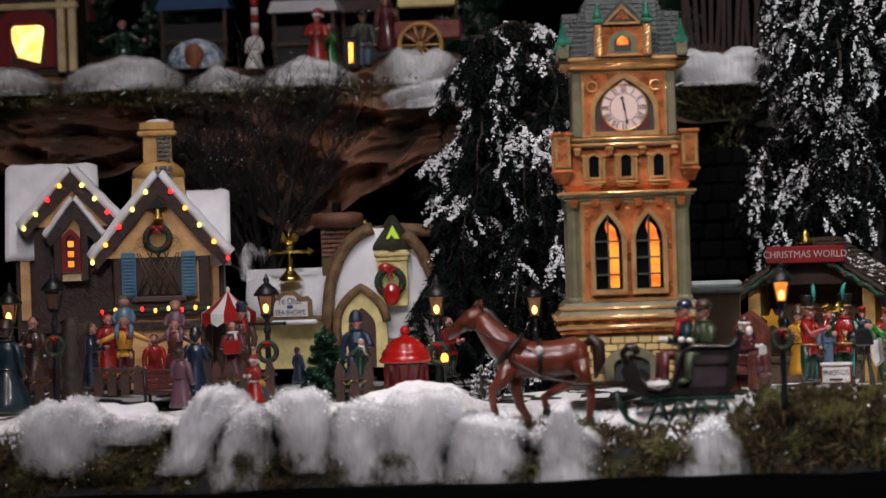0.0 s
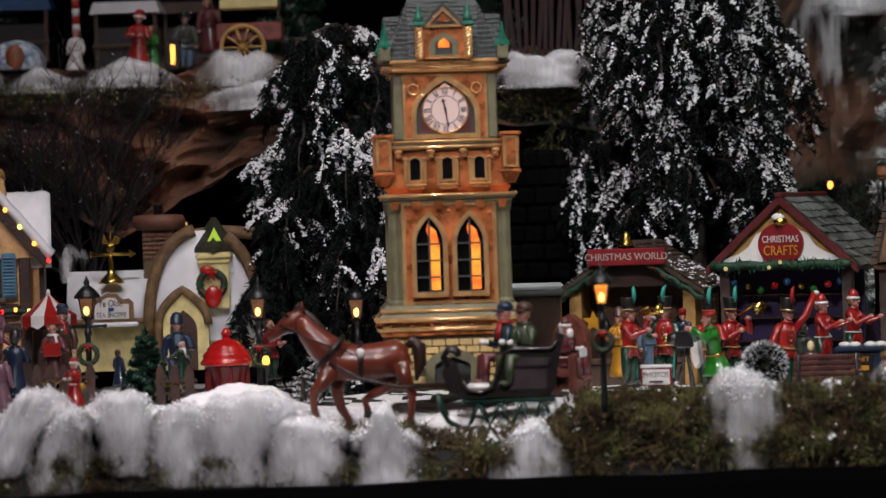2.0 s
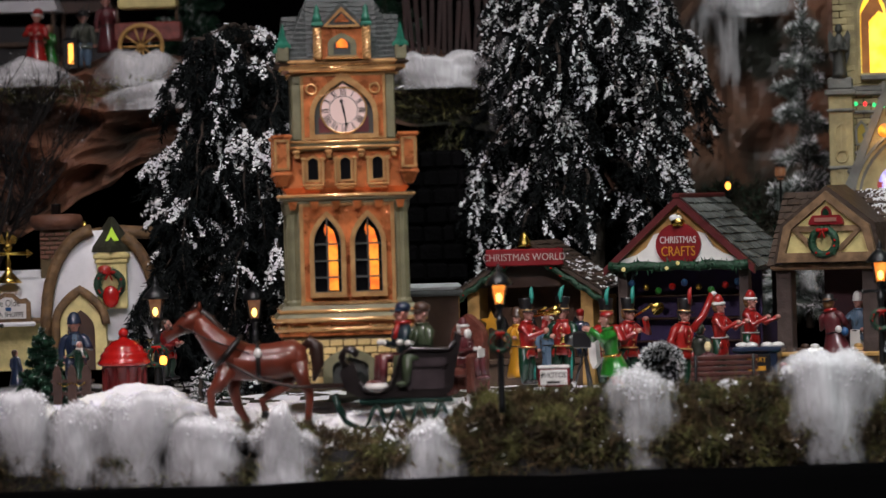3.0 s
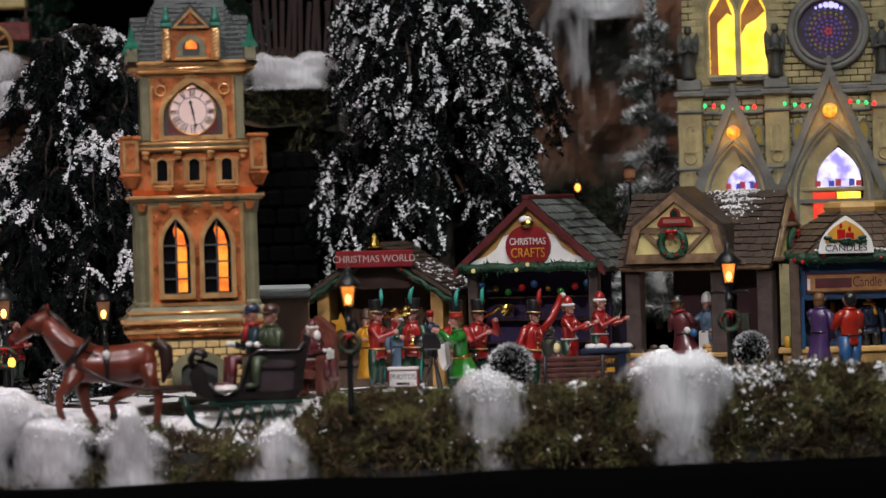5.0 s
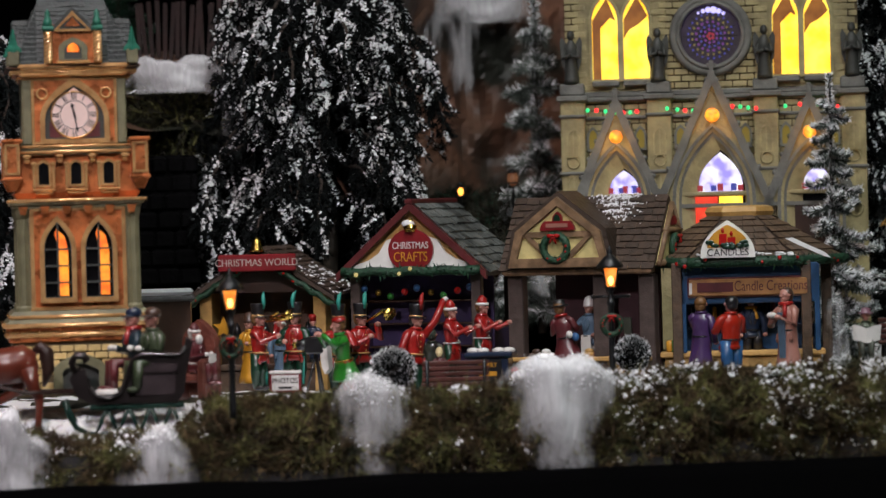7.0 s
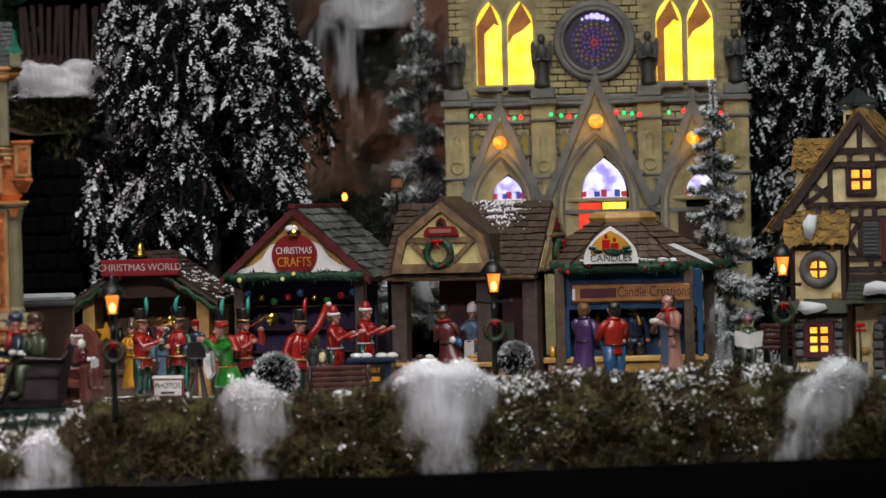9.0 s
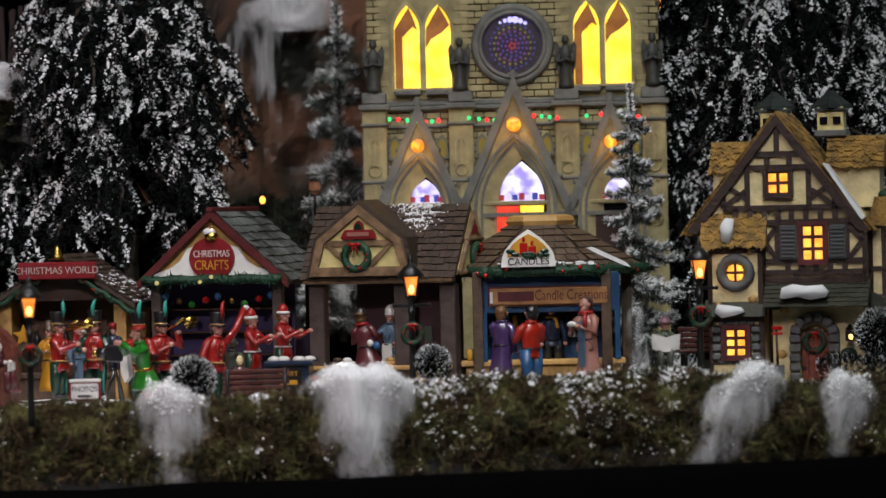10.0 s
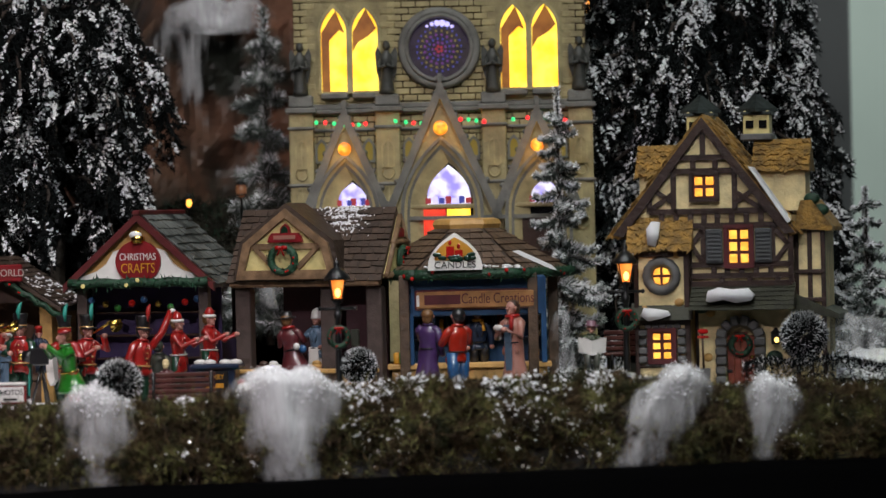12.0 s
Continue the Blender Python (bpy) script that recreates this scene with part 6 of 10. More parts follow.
def bakery_stall(loc, k, turn):
    rng = random.Random(14)
    T = thing("market_stall", loc, "market stall with brown shingle roof and cream timbered gable", "market stall", "market stalls", turn)
    w, e, r, d = 134, 176, 122, 170
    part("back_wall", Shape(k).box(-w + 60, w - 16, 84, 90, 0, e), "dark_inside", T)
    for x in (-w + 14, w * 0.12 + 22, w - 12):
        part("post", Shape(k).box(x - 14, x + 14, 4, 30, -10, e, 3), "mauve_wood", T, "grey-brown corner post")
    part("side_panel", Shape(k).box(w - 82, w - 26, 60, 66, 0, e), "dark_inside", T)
    part("price_board", Shape(k).box(w - 72, w - 58, 52, 58, 70, 100, 1.5), "f_grey", T)
    part("counter", Shape(k).box(-w + 4, w - 4, -4, 46, 26, 34, 2).box(-w + 8, w - 8, 4, 36, -10, 26, 2), "ochre", T)
    for i, (x, c) in enumerate(((-70, "f_white"), (-88, "f_brown"), (-30, "f_brown"), (10, "ochre"), (32, "f_pink"))):
        part("tray", Shape(k).box(x - 12, x + 12, 8, 30, 34, 41, 2).ball((x, 18, 43), (9, 7, 5), 8, 5), c, T, "small tray of baked goods on the counter")
    part("beam", Shape(k).box(-w - 4, w + 4, -12, 6, e, e + 14, 3), "tan_timber", T)
    s = Shape(k)
    s.prism([(-d * 0.06, 0), (d, 0), (d * 0.47, r)], -w - 8, w + 8)
    bmesh.ops.transform(s.bm, matrix=Matrix.Translation((0, 0, (e + 12) * k)) @ Matrix(((0, 1, 0, 0), (1, 0, 0, 0), (0, 0, 1, 0), (0, 0, 0, 1))), verts=s.bm.verts)
    roof = part("roof", s, "shingle", T, "brown shingle roof dusted with snow")
    s = Shape(k)
    shingles(s, (-w - 9, d * 0.47, e + r + 13), (2 * w + 18, 0, 0), (0, -d * 0.54, -r - 3), 24, 14, 3.2, rng, normal=(0, -0.8, 0.6))
    tagged(part("shingle_cover", s, "shingle", roof), kind="stuff")
    s = Shape(k)
    for i in range(420):
        x, q = rng.gauss(52, 20), min(1, abs(rng.gauss(0.1, 0.15)))
        c = Vector((x, d * 0.47 - d * 0.54 * q, e + r + 15.5 - (r + 3) * q))
        a, b, u = rng.uniform(1, 3.4), rng.uniform(0.8, 2.4), rng.uniform(0, 3)
        s.add([c + Vector((-a, 0, 0)), c + Vector((0, -b, -b)), c + Vector((a, -0.3, u * 0.3)), c + Vector((0, b, b)), c + Vector((0, -1.2, 1.2))], [(0, 1, 4), (1, 2, 4), (2, 3, 4), (3, 0, 4)])
    tagged(part("roof_snow", s, "roof_snow", roof, "small patch of snow near the ridge"), kind="stuff")
    # front gambrel dormer
    z0 = e + 14
    outer = [(-92, z0), (92, z0), (78, z0 + 62), (0, z0 + 122), (-78, z0 + 62)]
    inner = [(-76, z0 + 16), (76, z0 + 16), (64, z0 + 57), (0, z0 + 106), (-64, z0 + 57)]
    g = new("gable", Shape(k).prism(inner, -22, 60).mesh("gable", "yellow"))
    g.parent = T
    g.location = Vector((-26, 0, 0)) * k
    tagged(g, "cream gambrel gable with timber frame")
    part("gable_frame", Shape(k).ring(outer, inner, -30, 70), "tan_timber", g)
    part("gable_roof", Shape(k).ring([(-100, z0 - 2), (100, z0 - 2), (86, z0 + 66), (0, z0 + 132), (-86, z0 + 66)], outer, -22, 74), "shingle", g)
    for pts in ([(-66, z0 + 52), (66, z0 + 52), (66, z0 + 62), (-66, z0 + 62)], [(-62, z0 + 54), (-52, z0 + 54), (-16, z0 + 22), (-24, z0 + 16)], [(62, z0 + 54), (52, z0 + 54), (16, z0 + 22), (24, z0 + 16)]):
        part("brace", Shape(k).prism(pts, -27, -20), "tan_timber", g)
    wreath(g, -4, -30, z0 + 34, 22, k, 4)
    part("sign", Shape(k).prism([(-32, z0 + 64), (32, z0 + 64), (30, z0 + 72), (24, z0 + 80), (-24, z0 + 80), (-30, z0 + 72)], -30, -20).prism(arch(0, z0 + 78, z0 + 84, 9, z0 + 96, 4), -28, -21), "sign_red", g, "small red sign with worn writing")
    part("sign_bar", Shape(k).box(-20, 20, -31.5, -30, z0 + 69, z0 + 76), "f_pink", g)
    part("sign_emblem", Shape(k).prism(arch(0, z0 + 80, z0 + 84, 6, z0 + 92, 4), -30, -28.2), "f_dkgreen", g)
    # gable at the end of the roof
    s = Shape(k)
    s.prism([(0, e + 14), (d * 0.9, e + 14), (d * 0.46, e + r - 4)], 0, 6)
    bmesh.ops.transform(s.bm, matrix=Matrix.Translation(((w + 6) * k, 0, 0)) @ Matrix(((0, 1, 0, 0), (1, 0, 0, 0), (0, 0, 1, 0), (0, 0, 0, 1))), verts=s.bm.verts)
    eg = part("end_gable", s, "yellow", T, "cream end gable with a wreath")
    for y0, z0_, y1, z1_ in ((0, e + 14, d * 0.46, e + r - 2), (d * 0.92, e + 14, d * 0.46, e + r - 2), (0, e + 18, d * 0.92, e + 18), (d * 0.22, e + 74, d * 0.7, e + 74)):
        part("brace", Shape(k).tube([(w + 14, y0, z0_), (w + 14, y1, z1_)], 6, 4), "tan_timber", eg)
    ew = wreath(eg, 0, 0, 0, 20, k, 7)
    ew.matrix_basis = Matrix.Translation(Vector((w + 20, d * 0.45, e + 44)) * k) @ pose(0, 0, 0, 0, 0, 90)
    part("end_sign", Shape(k).box(w + 10, w + 16, d * 0.36, d * 0.56, e + 82, e + 98, 1), "sign_red", eg)
    return T


bakery_stall((0.2027, 3.320, 0.0054), 0.000498, -24)


def candle_booth(loc, k, turn):
    rng = random.Random(15)
    T = thing("market_stall", loc, "six-sided blue candle booth with brown shingle roof and garland", "market stall", "market stalls", turn)
    R, e, top = 186, 184, 262
    hexa = lambda r, z, sq=0.8: [(r * math.cos(math.radians(60 * i)), sq * r * math.sin(math.radians(60 * i)), z) for i in range(6)]
    v = hexa(R, e) + hexa(52, top) + hexa(R - 4, e - 10)
    f = [(i, (i + 1) % 6, 6 + (i + 1) % 6, 6 + i) for i in range(6)] + [(12 + i, 12 + (i + 1) % 6, (i + 1) % 6, i) for i in range(6)] + [tuple(range(6, 12)), tuple(range(17, 11, -1))]
    roof = part("roof", Shape(k).add(v, f), "shingle", T, "six-sided brown shingle roof")
    s = Shape(k)
    a, b = hexa(R, e + 1), hexa(52, top + 1)
    for i in (3, 4, 5, 0):
        p0, p1, q0, q1 = (Vector(a[i]), Vector(a[(i + 1) % 6]), Vector(b[i]), Vector(b[(i + 1) % 6]))
        rows = 7
        nrm = (p1 - p0).cross(q0 - p0).normalized()
        nrm = nrm if nrm.z > 0 else -nrm
        for r in range(rows):
            c0, c1 = r / rows, (r + 1) / rows
            l0, r0, l1, r1 = p0.lerp(q0, c0), p1.lerp(q1, c0), p0.lerp(q0, c1), p1.lerp(q1, c1)
            n = max(2, round((r0 - l0).length / 22))
            for j in range(n):
                o = 0.25 if r % 2 else -0.25
                x0, x1 = min(1, max(0, (j + o) / n)), min(1, max(0, (j + 1 + o) / n))
                lift = nrm * rng.uniform(2, 4)
                s.add([l0.lerp(r0, x0 + 0.01) + lift, l0.lerp(r0, x1 - 0.01) + lift, l1.lerp(r1, x1 - 0.01) + nrm * 0.5, l1.lerp(r1, x0 + 0.01) + nrm * 0.5, l0.lerp(r0, x0 + 0.01), l0.lerp(r0, x1 - 0.01)], [(0, 1, 2, 3), (4, 5, 1, 0)])
    tagged(part("shingle_cover", s, "booth_shingle", roof), kind="stuff")
    v = hexa(58, top - 2) + hexa(62, top + 6) + hexa(58, top + 14) + hexa(48, top + 17)
    part("roof_cap", Shape(k).add(v, [(6 * r + i, 6 * r + (i + 1) % 6, 6 * r + 6 + (i + 1) % 6, 6 * r + 6 + i) for r in range(3) for i in range(6)] + [tuple(range(18, 24))]), "ochre", T, "ochre cap on the roof")
    rim = hexa(R + 2, e - 4)
    for i in (3, 4, 5):
        p, q = Vector(rim[i]), Vector(rim[(i + 1) % 6])
        garland(T, [tuple(p.lerp(q, j / 8)) for j in range(9)], 16, k, 20 + i)
    part("eave_snow", (lambda q: [q.ball((x, -0.8 * R * 0.866 + rng.uniform(2, 12), e + 8 + rng.uniform(-3, 3)), (rng.uniform(3, 8), 4, 2.5), 6, 4) for x in [rng.uniform(-85, 90) for _ in range(40)]] and q)(Shape(k)), "roof_snow", T)
    part("eave_snow", Shape(k).prism([(78, e + 34), (92, e + 36), (150, e + 8), (160, e - 2), (146, e + 2)], -70, -62), "roof_snow", T, "streak of snow on the roof corner")
    for i in range(6):
        x, y, _ = hexa(R - 34, 0)[i]
        x = x * (1.5 if i in (4, 5) else 1.0)
        part("post", Shape(k).box(x - 9, x + 9, y - 9, y + 9, -8, e - 4, 2), "wood", T, "brown corner post")
    walls = hexa(R - 60, 0)
    part("back_wall", Shape(k).box(-104, 132, -34, -28, 0, e - 4), "booth_blue", T, "blue inner wall")
    part("side_wall", Shape(k).box(126, 132, -60, -30, 0, e - 4), "booth_blue", T)
    part("counter", Shape(k).box(-146, 146, -104, -50, 12, 22, 2).box(-138, 138, -96, -58, -8, 12, 2), "ochre", T)
    part("fascia", Shape(k).box(-106, 136, -106, -100, e - 78, e - 8, 2), "booth_blue", T, "blue fascia behind the name board")
    for x in (-103, 133):
        part("blue_post", Shape(k).box(x - 5, x + 5, -106, -98, 20, e - 10, 1.5), "booth_blue", T)
    sign = new("sign", Shape(k).prism(arch(-22, e + 4, e + 8, 48, e + 70, 8), -150, -140).mesh("sign", "white"))
    sign.parent = T
    tagged(sign, "white arched sign with painted red candles")
    part("sign_field", Shape(k).prism(arch(-22, e + 22, e + 24, 36, e + 62, 8), -151.5, -150), "f_yellow", sign)
    for x, h in ((-30, 20), (-15, 14)):
        part("painted_candle", Shape(k).box(x - 7, x + 7, -153.5, -151.5, e + 26, e + 26 + h, 1).ball((x, -152, e + 32 + h), (3, 1, 5), 6, 4), "red", sign)
    s = Shape(k)
    for i in range(16):
        x = -22 + rng.uniform(-34, 34)
        s.ball((x, -153, e + 22 + rng.uniform(0, 8) + max(0, abs(x + 22) - 14) * 0.15), (6, 1.2, 4), 6, 4)
    part("painted_leaf", s, "f_dkgreen", sign)
    lettering("sign_text", "CANDLES", 17 * k, (-22 * k, -151.5 * k, (e + 13) * k), "ink", sign, squeeze=1.0)
    board = new("name_board", Shape(k).box(-92, 116, -116, -108, e - 64, e - 34, 2).mesh("name_board", "sign_tan"))
    board.parent = T
    tagged(board, "long ochre name board with dark lettering")
    part("board_rim", Shape(k).box(-95, 119, -112, -106, e - 67, e - 31, 2), "f_maroon", board)
    part("writing_bar", Shape(k).box(-78, -14, -117.2, -116, e - 57, e - 40), "f_maroon", board)
    lettering("board_text", "Candle Creations", 26 * k, (52 * k, -116.4 * k, (e - 48) * k), "f_maroon", board, squeeze=0.7)
    part("board_candle", Shape(k).box(-92, -87, -118, -116, e - 60, e - 40), "f_white", board)
    for i in range(14):
        x = -88 + 13 * i
        part("candle", Shape(k).lathe([(4.5, e - 120), (4.5, e - 86 + 8 * (i % 3)), (1, e - 84 + 8 * (i % 3))], 8, x, -46), ["f_navy", "f_blue", "f_dkgreen", "f_maroon", "f_yellow"][i * 3 % 5], T, "coloured candle on the back shelf")
    part("back_shelf", Shape(k).box(-98, 118, -56, -36, e - 124, e - 119, 1), "f_navy", T)
    part("poster", Shape(k).box(112, 132, -66, -62, 66, 118, 1), "white", T, "small white poster")
    part("poster_print", Shape(k).torus((122, -67, 100), 6, 1.2, 14, 5).box(117, 127, -67.5, -66, 76, 88), "f_grey", T)
    for x, c in ((-122, "f_green"), (-112, "f_blue"), (-128, "f_yellow"), (120, "f_yellow"), (112, "f_dkgreen"), (128, "f_navy")):
        part("jar", Shape(k).lathe([(7, 22), (8, 25), (8, 40), (5, 43)], 9, x, -90), c, T, "small coloured jar on the counter")
    return T


M["sign_tan"] = mat("orange_tan_board", (0.34, 0.16, 0.055), 0.45, vary=0.25, scale=90, bump=0.2)
M["booth_shingle"] = mat("grey_brown_shingle", (0.0998, 0.0644, 0.041), 0.6, vary=0.3, scale=110, bump=0.5, island=0.35)
candle_booth((0.3453, 3.340, 0.0143), 0.000483, -6)


# ---- half-timbered house ----
def tudor_house(loc, k, turn):
    rng = random.Random(16)
    T = thing("half_timbered_house", loc, "cream half-timbered model house with thatched roof and lit windows", "house", turn=turn)
    # main block and gable
    part("ground_floor", Shape(k).box(-36, 130, 0, 200, -10, 140), "cream", T, "cream plaster ground floor")
    part("upper_floor", Shape(k).box(-50, 136, -14, 200, 170, 292), "cream", T, "cream plaster upper floor")
    part("gable_wall", Shape(k).prism([(-164, 272), (122, 272), (-20, 452)], -14, 190), "cream", T, "cream plaster gable")
    for a, b in (((-184, 262), (-20, 470)), ((142, 262), (-20, 470))):
        sx = -1 if a[0] < -20 else 1
        s = Shape(k)
        s.prism([a, (a[0] + sx * -18, a[1] - 4), (-20, 448), b], -26, -12)
        part("barge_board", s, "timber", T, "dark barge board")
        s = Shape(k)
        s.prism([(a[0] + sx * 4, a[1] - 2), (a[0] - sx * 8, a[1] - 8), (-20, 462), (-20, 474)], -22, 210)
        roof = part("roof", s, "thatch", T, "ochre thatched roof")
        q = Shape(k)
        shingles(q, (-20, -22, 475), (0, 230, 0), (a[0] + sx * 5 + 20, 0, a[1] - 474), 9, 22, 3, rng, 0.5, normal=(sx * 0.78, 0, 0.62))
        tagged(part("reed_cover", q, "thatch", roof), kind="stuff")
    part("roof_snow", Shape(k).prism([(62, 380), (70, 378), (136, 282), (130, 278)], -28, 10), "roof_snow", T, "strip of snow on the roof edge")
    # timber frame of the gable and upper floor
    def beam(x0, z0, x1, z1, w=7, y=-20):
        d = Vector((x1 - x0, z1 - z0)).normalized()
        n = Vector((-d.y, d.x)) * w / 2
        part("timber", Shape(k).prism([(x0 - n.x, z0 - n.y), (x1 - n.x, z1 - n.y), (x1 + n.x, z1 + n.y), (x0 + n.x, z0 + n.y)], y, y + 8), "timber", T)
    for z, x0, x1 in ((302, -118, 100), (276, -50, 136), (398, -66, 28), (374, -70, 34), (206, -50, 136), (172, -50, 136), (186, -50, 136)):
        beam(x0, z, x1, z, 10)
    for x, z0, z1 in ((-74, 302, 400), (36, 302, 400), (-118, 302, 345), (82, 302, 345), (-20, 398, 445), (-48, 172, 276), (134, 172, 276), (-4, 186, 206), (20, 186, 206), (46, 186, 206), (72, 186, 206), (98, 186, 206),
                      (-96, 276, 302), (-70, 276, 302), (-44, 276, 302), (-20, 276, 302), (4, 276, 302), (30, 276, 302), (56, 276, 302), (82, 276, 302), (108, 276, 302), (-38, 374, 398), (2, 374, 398), (-22, 206, 276), (102, 206, 276), (10, 172, 186), (60, 172, 186), (110, 172, 186)):
        beam(x, z0, x, z1, 9.5)
    for x0, z0, x1, z1 in ((-116, 306, -76, 334), (-114, 345, -76, 318), (80, 306, 40, 334), (78, 345, 40, 318), (-44, 240, -24, 268), (-44, 242, -24, 210), (130, 240, 106, 268), (130, 242, 106, 210)):
        beam(x0, z0, x1, z1, 8.5)
    # windows
    def window(x0, x1, z0, z1, cols, rows, y, surround="timber", name="window"):
        w = new(name, Shape(k).ring([(x0 - 7, z0 - 7), (x1 + 7, z0 - 7), (x1 + 7, z1 + 7), (x0 - 7, z1 + 7)], [(x0, z0), (x1, z0), (x1, z1), (x0, z1)], y - 6, y + 4).mesh(name, surround))
        w.parent = T
        part("window_back", Shape(k).box(x0, x1, y - 1, y + 1, z0, z1), "f_maroon", w)
        cw, ch = (x1 - x0) / cols, (z1 - z0) / rows
        for i in range(cols):
            for j in range(rows):
                part("pane", Shape(k).box(x0 + cw * i + 3.2, x0 + cw * (i + 1) - 3.2, y - 3.5, y - 1, z0 + ch * j + 3, z0 + ch * (j + 1) - 3, 0.8), "house_glow", w, "glowing yellow pane")
        return w
    window(-38, 2, 326, 366, 2, 2, -20)
    window(22, 62, 206, 270, 2, 3, -20, "f_maroon")
    for x in (-2, 86):
        sh = part("shutter", Shape(k).box(x - 15, x + 15, -26, -20, 208, 270, 2), "shutter_grey", T, "grey wooden shutter")
        for i in range(8):
            part("slat", Shape(k).box(x - 12, x + 12, -28, -25, 212 + 7 * i, 216 + 7 * i, 0.8), "shutter_grey", sh)
    # left bay
    bay = new("bay", Shape(k).box(-144, -50, -34, 60, -10, 240).mesh("bay", "cream"))
    bay.parent = T
    tagged(bay, "projecting cream bay with two small roofs")
    for x0, x1, z0, z1 in ((-146, -138, -10, 240), (-56, -46, -10, 240), (-146, -48, 222, 232), (-146, -48, 100, 110), (-146, -48, 24, 30)):
        part("timber", Shape(k).box(x0, x1, -38, -30, z0, z1, 1.5), "timber", bay)
    s = Shape(k)
    s.prism([(-50, 0), (40, 0), (20, 62), (-10, 62)], -158, -40)
    bmesh.ops.transform(s.bm, matrix=Matrix.Translation((0, 0, 234 * k)) @ Matrix(((0, 1, 0, 0), (1, 0, 0, 0), (0, 0, 1, 0), (0, 0, 0, 1))), verts=s.bm.verts)
    part("bay_roof", s, "thatch", bay, "small thatched roof")
    s = Shape(k)
    shingles(s, (-158, -10, 297), (118, 0, 0), (0, -42, -64), 8, 16, 3, rng, 0.5, normal=(0, -0.83, 0.55))
    tagged(part("bay_thatch", s, "thatch", bay), kind="stuff")
    s = Shape(k)
    s.prism([(-58, 0), (-30, 0), (-30, 30)], -152, -42)
    bmesh.ops.transform(s.bm, matrix=Matrix.Translation((0, 0, 110 * k)) @ Matrix(((0, 1, 0, 0), (1, 0, 0, 0), (0, 0, 1, 0), (0, 0, 0, 1))), verts=s.bm.verts)
    part("bay_ledge", s, "moss_roof", bay, "small green-brown ledge roof")
    for pts, y in (([(-118, 244), (-104, 240), (-98, 262), (-96, 284), (-110, 286), (-120, 272)], -52), ([(-132, 118), (-118, 108), (-96, 112), (-78, 118), (-84, 126), (-106, 130), (-126, 132)], -62)):
        part("snow_patch", Shape(k).prism(pts, y, y + 14, True), "roof_snow", bay, "patch of thick white snow")
    rw = new("round_window", Shape(k).torus((-96, -38, 188), 26, 9, 14, 6).mesh("round_window", "stone"))
    rw.parent = bay
    tagged(rw, "round window in a grey stone ring")
    part("window_back", Shape(k).prism(circle(-96, 188, 20, 20), -37, -35), "f_maroon", rw)
    for sx in (-1, 1):
        for sz in (-1, 1):
            part("pane", Shape(k).prism([(-96 + sx * 2.5, 188 + sz * 2.5), (-96 + sx * 15, 188 + sz * 2.5), (-96 + sx * 11, 188 + sz * 12), (-96 + sx * 2.5, 188 + sz * 15)], -39, -37), "house_glow", rw)
    w = window(-116, -78, 38, 88, 2, 3, -40, "f_maroon", "bay_window")
    for i in range(4):
        for x in (-132, -62):
            part("stone", Shape(k).box(x - 8, x + 8, -42, -34, 32 + 16 * i, 46 + 16 * i, 3), "stone", w)
    for i in range(5):
        for za, zb in ((94, 102), (26, 32)):
            part("stone", Shape(k).box(-128 + 13 * i, -116 + 13 * i, -42, -34, za, zb, 2), "stone", w)
    for x, z in ((-70, 226), (-66, 140), (-128, 128), (-60, 44), (-20, 40), (-14, 120)):
        part("stone", Shape(k).ball((x, -34 if x < -50 else -2, z), (9, 5, 8), 8, 6), "ochre", T)
    # jetty roof over the door
    s = Shape(k)
    s.prism([(-60, -34), (0, -30), (0, 12), (-8, 12)], -44, 140)
    bmesh.ops.transform(s.bm, matrix=Matrix.Translation((0, 0, 160 * k)) @ Matrix(((0, 1, 0, 0), (1, 0, 0, 0), (0, 0, 1, 0), (0, 0, 0, 1))), verts=s.bm.verts)
    part("door_roof", s, "moss_roof", T, "green-brown lean-to roof over the door")
    s = Shape(k)
    shingles(s, (-46, -10, 172), (188, 0, 0), (0, -52, -46), 20, 12, 2, rng, normal=(0, -0.66, 0.75))
    tagged(part("door_roof_cover", s, "moss_roof", T), kind="stuff")
    part("snow_patch", Shape(k).prism([(-14, 142), (-6, 140), (18, 144), (40, 138), (66, 142), (72, 152), (60, 164), (30, 162), (8, 166), (-10, 160)], -66, -44, True), "roof_snow", T, "patch of thick white snow")
    door = new("door_frame", Shape(k).ring(arch(40, -10, 76, 44, 112, 6), arch(40, -10, 72, 26, 94, 6), -12, 4).mesh("door_frame", "mortar"))
    door.parent = T
    tagged(door, "arched red plank door in a grey stone surround")
    for i in range(5):
        for x in (5, 75):
            part("stone", Shape(k).box(x - 10, x + 10, -18, -8, -8 + 17 * i, 7 + 17 * i, 3), "stone", door)
    for i in range(6):
        a = math.radians(18 + 29 * i)
        s = Shape(k)
        s.m = Matrix.Translation((40 + 35 * math.cos(a), -13, 74 + 32 * math.sin(a))) @ pose(0, 0, 0, 0, -math.degrees(a), 0)
        s.box(-9, 9, -6, 5, -8, 8, 3)
        part("stone", s, "stone", door)
    for i in range(4):
        x = 16 + 12.3 * i
        part("door_plank", Shape(k).box(x, x + 11.6, -8, -4, -8, 88 - abs(i - 1.5) * 6, 1), "door_red", door)
    part("door_hinge", Shape(k).box(14, 24, -10, -7, 60, 66, 1).box(14, 24, -10, -7, 12, 18, 1), "iron", door)
    part("door_knob", Shape(k).ball((60, -11, 40), 3.5, 8, 6), "brass", door)
    wreath(door, 40, -12, 62, 17, k, 6)
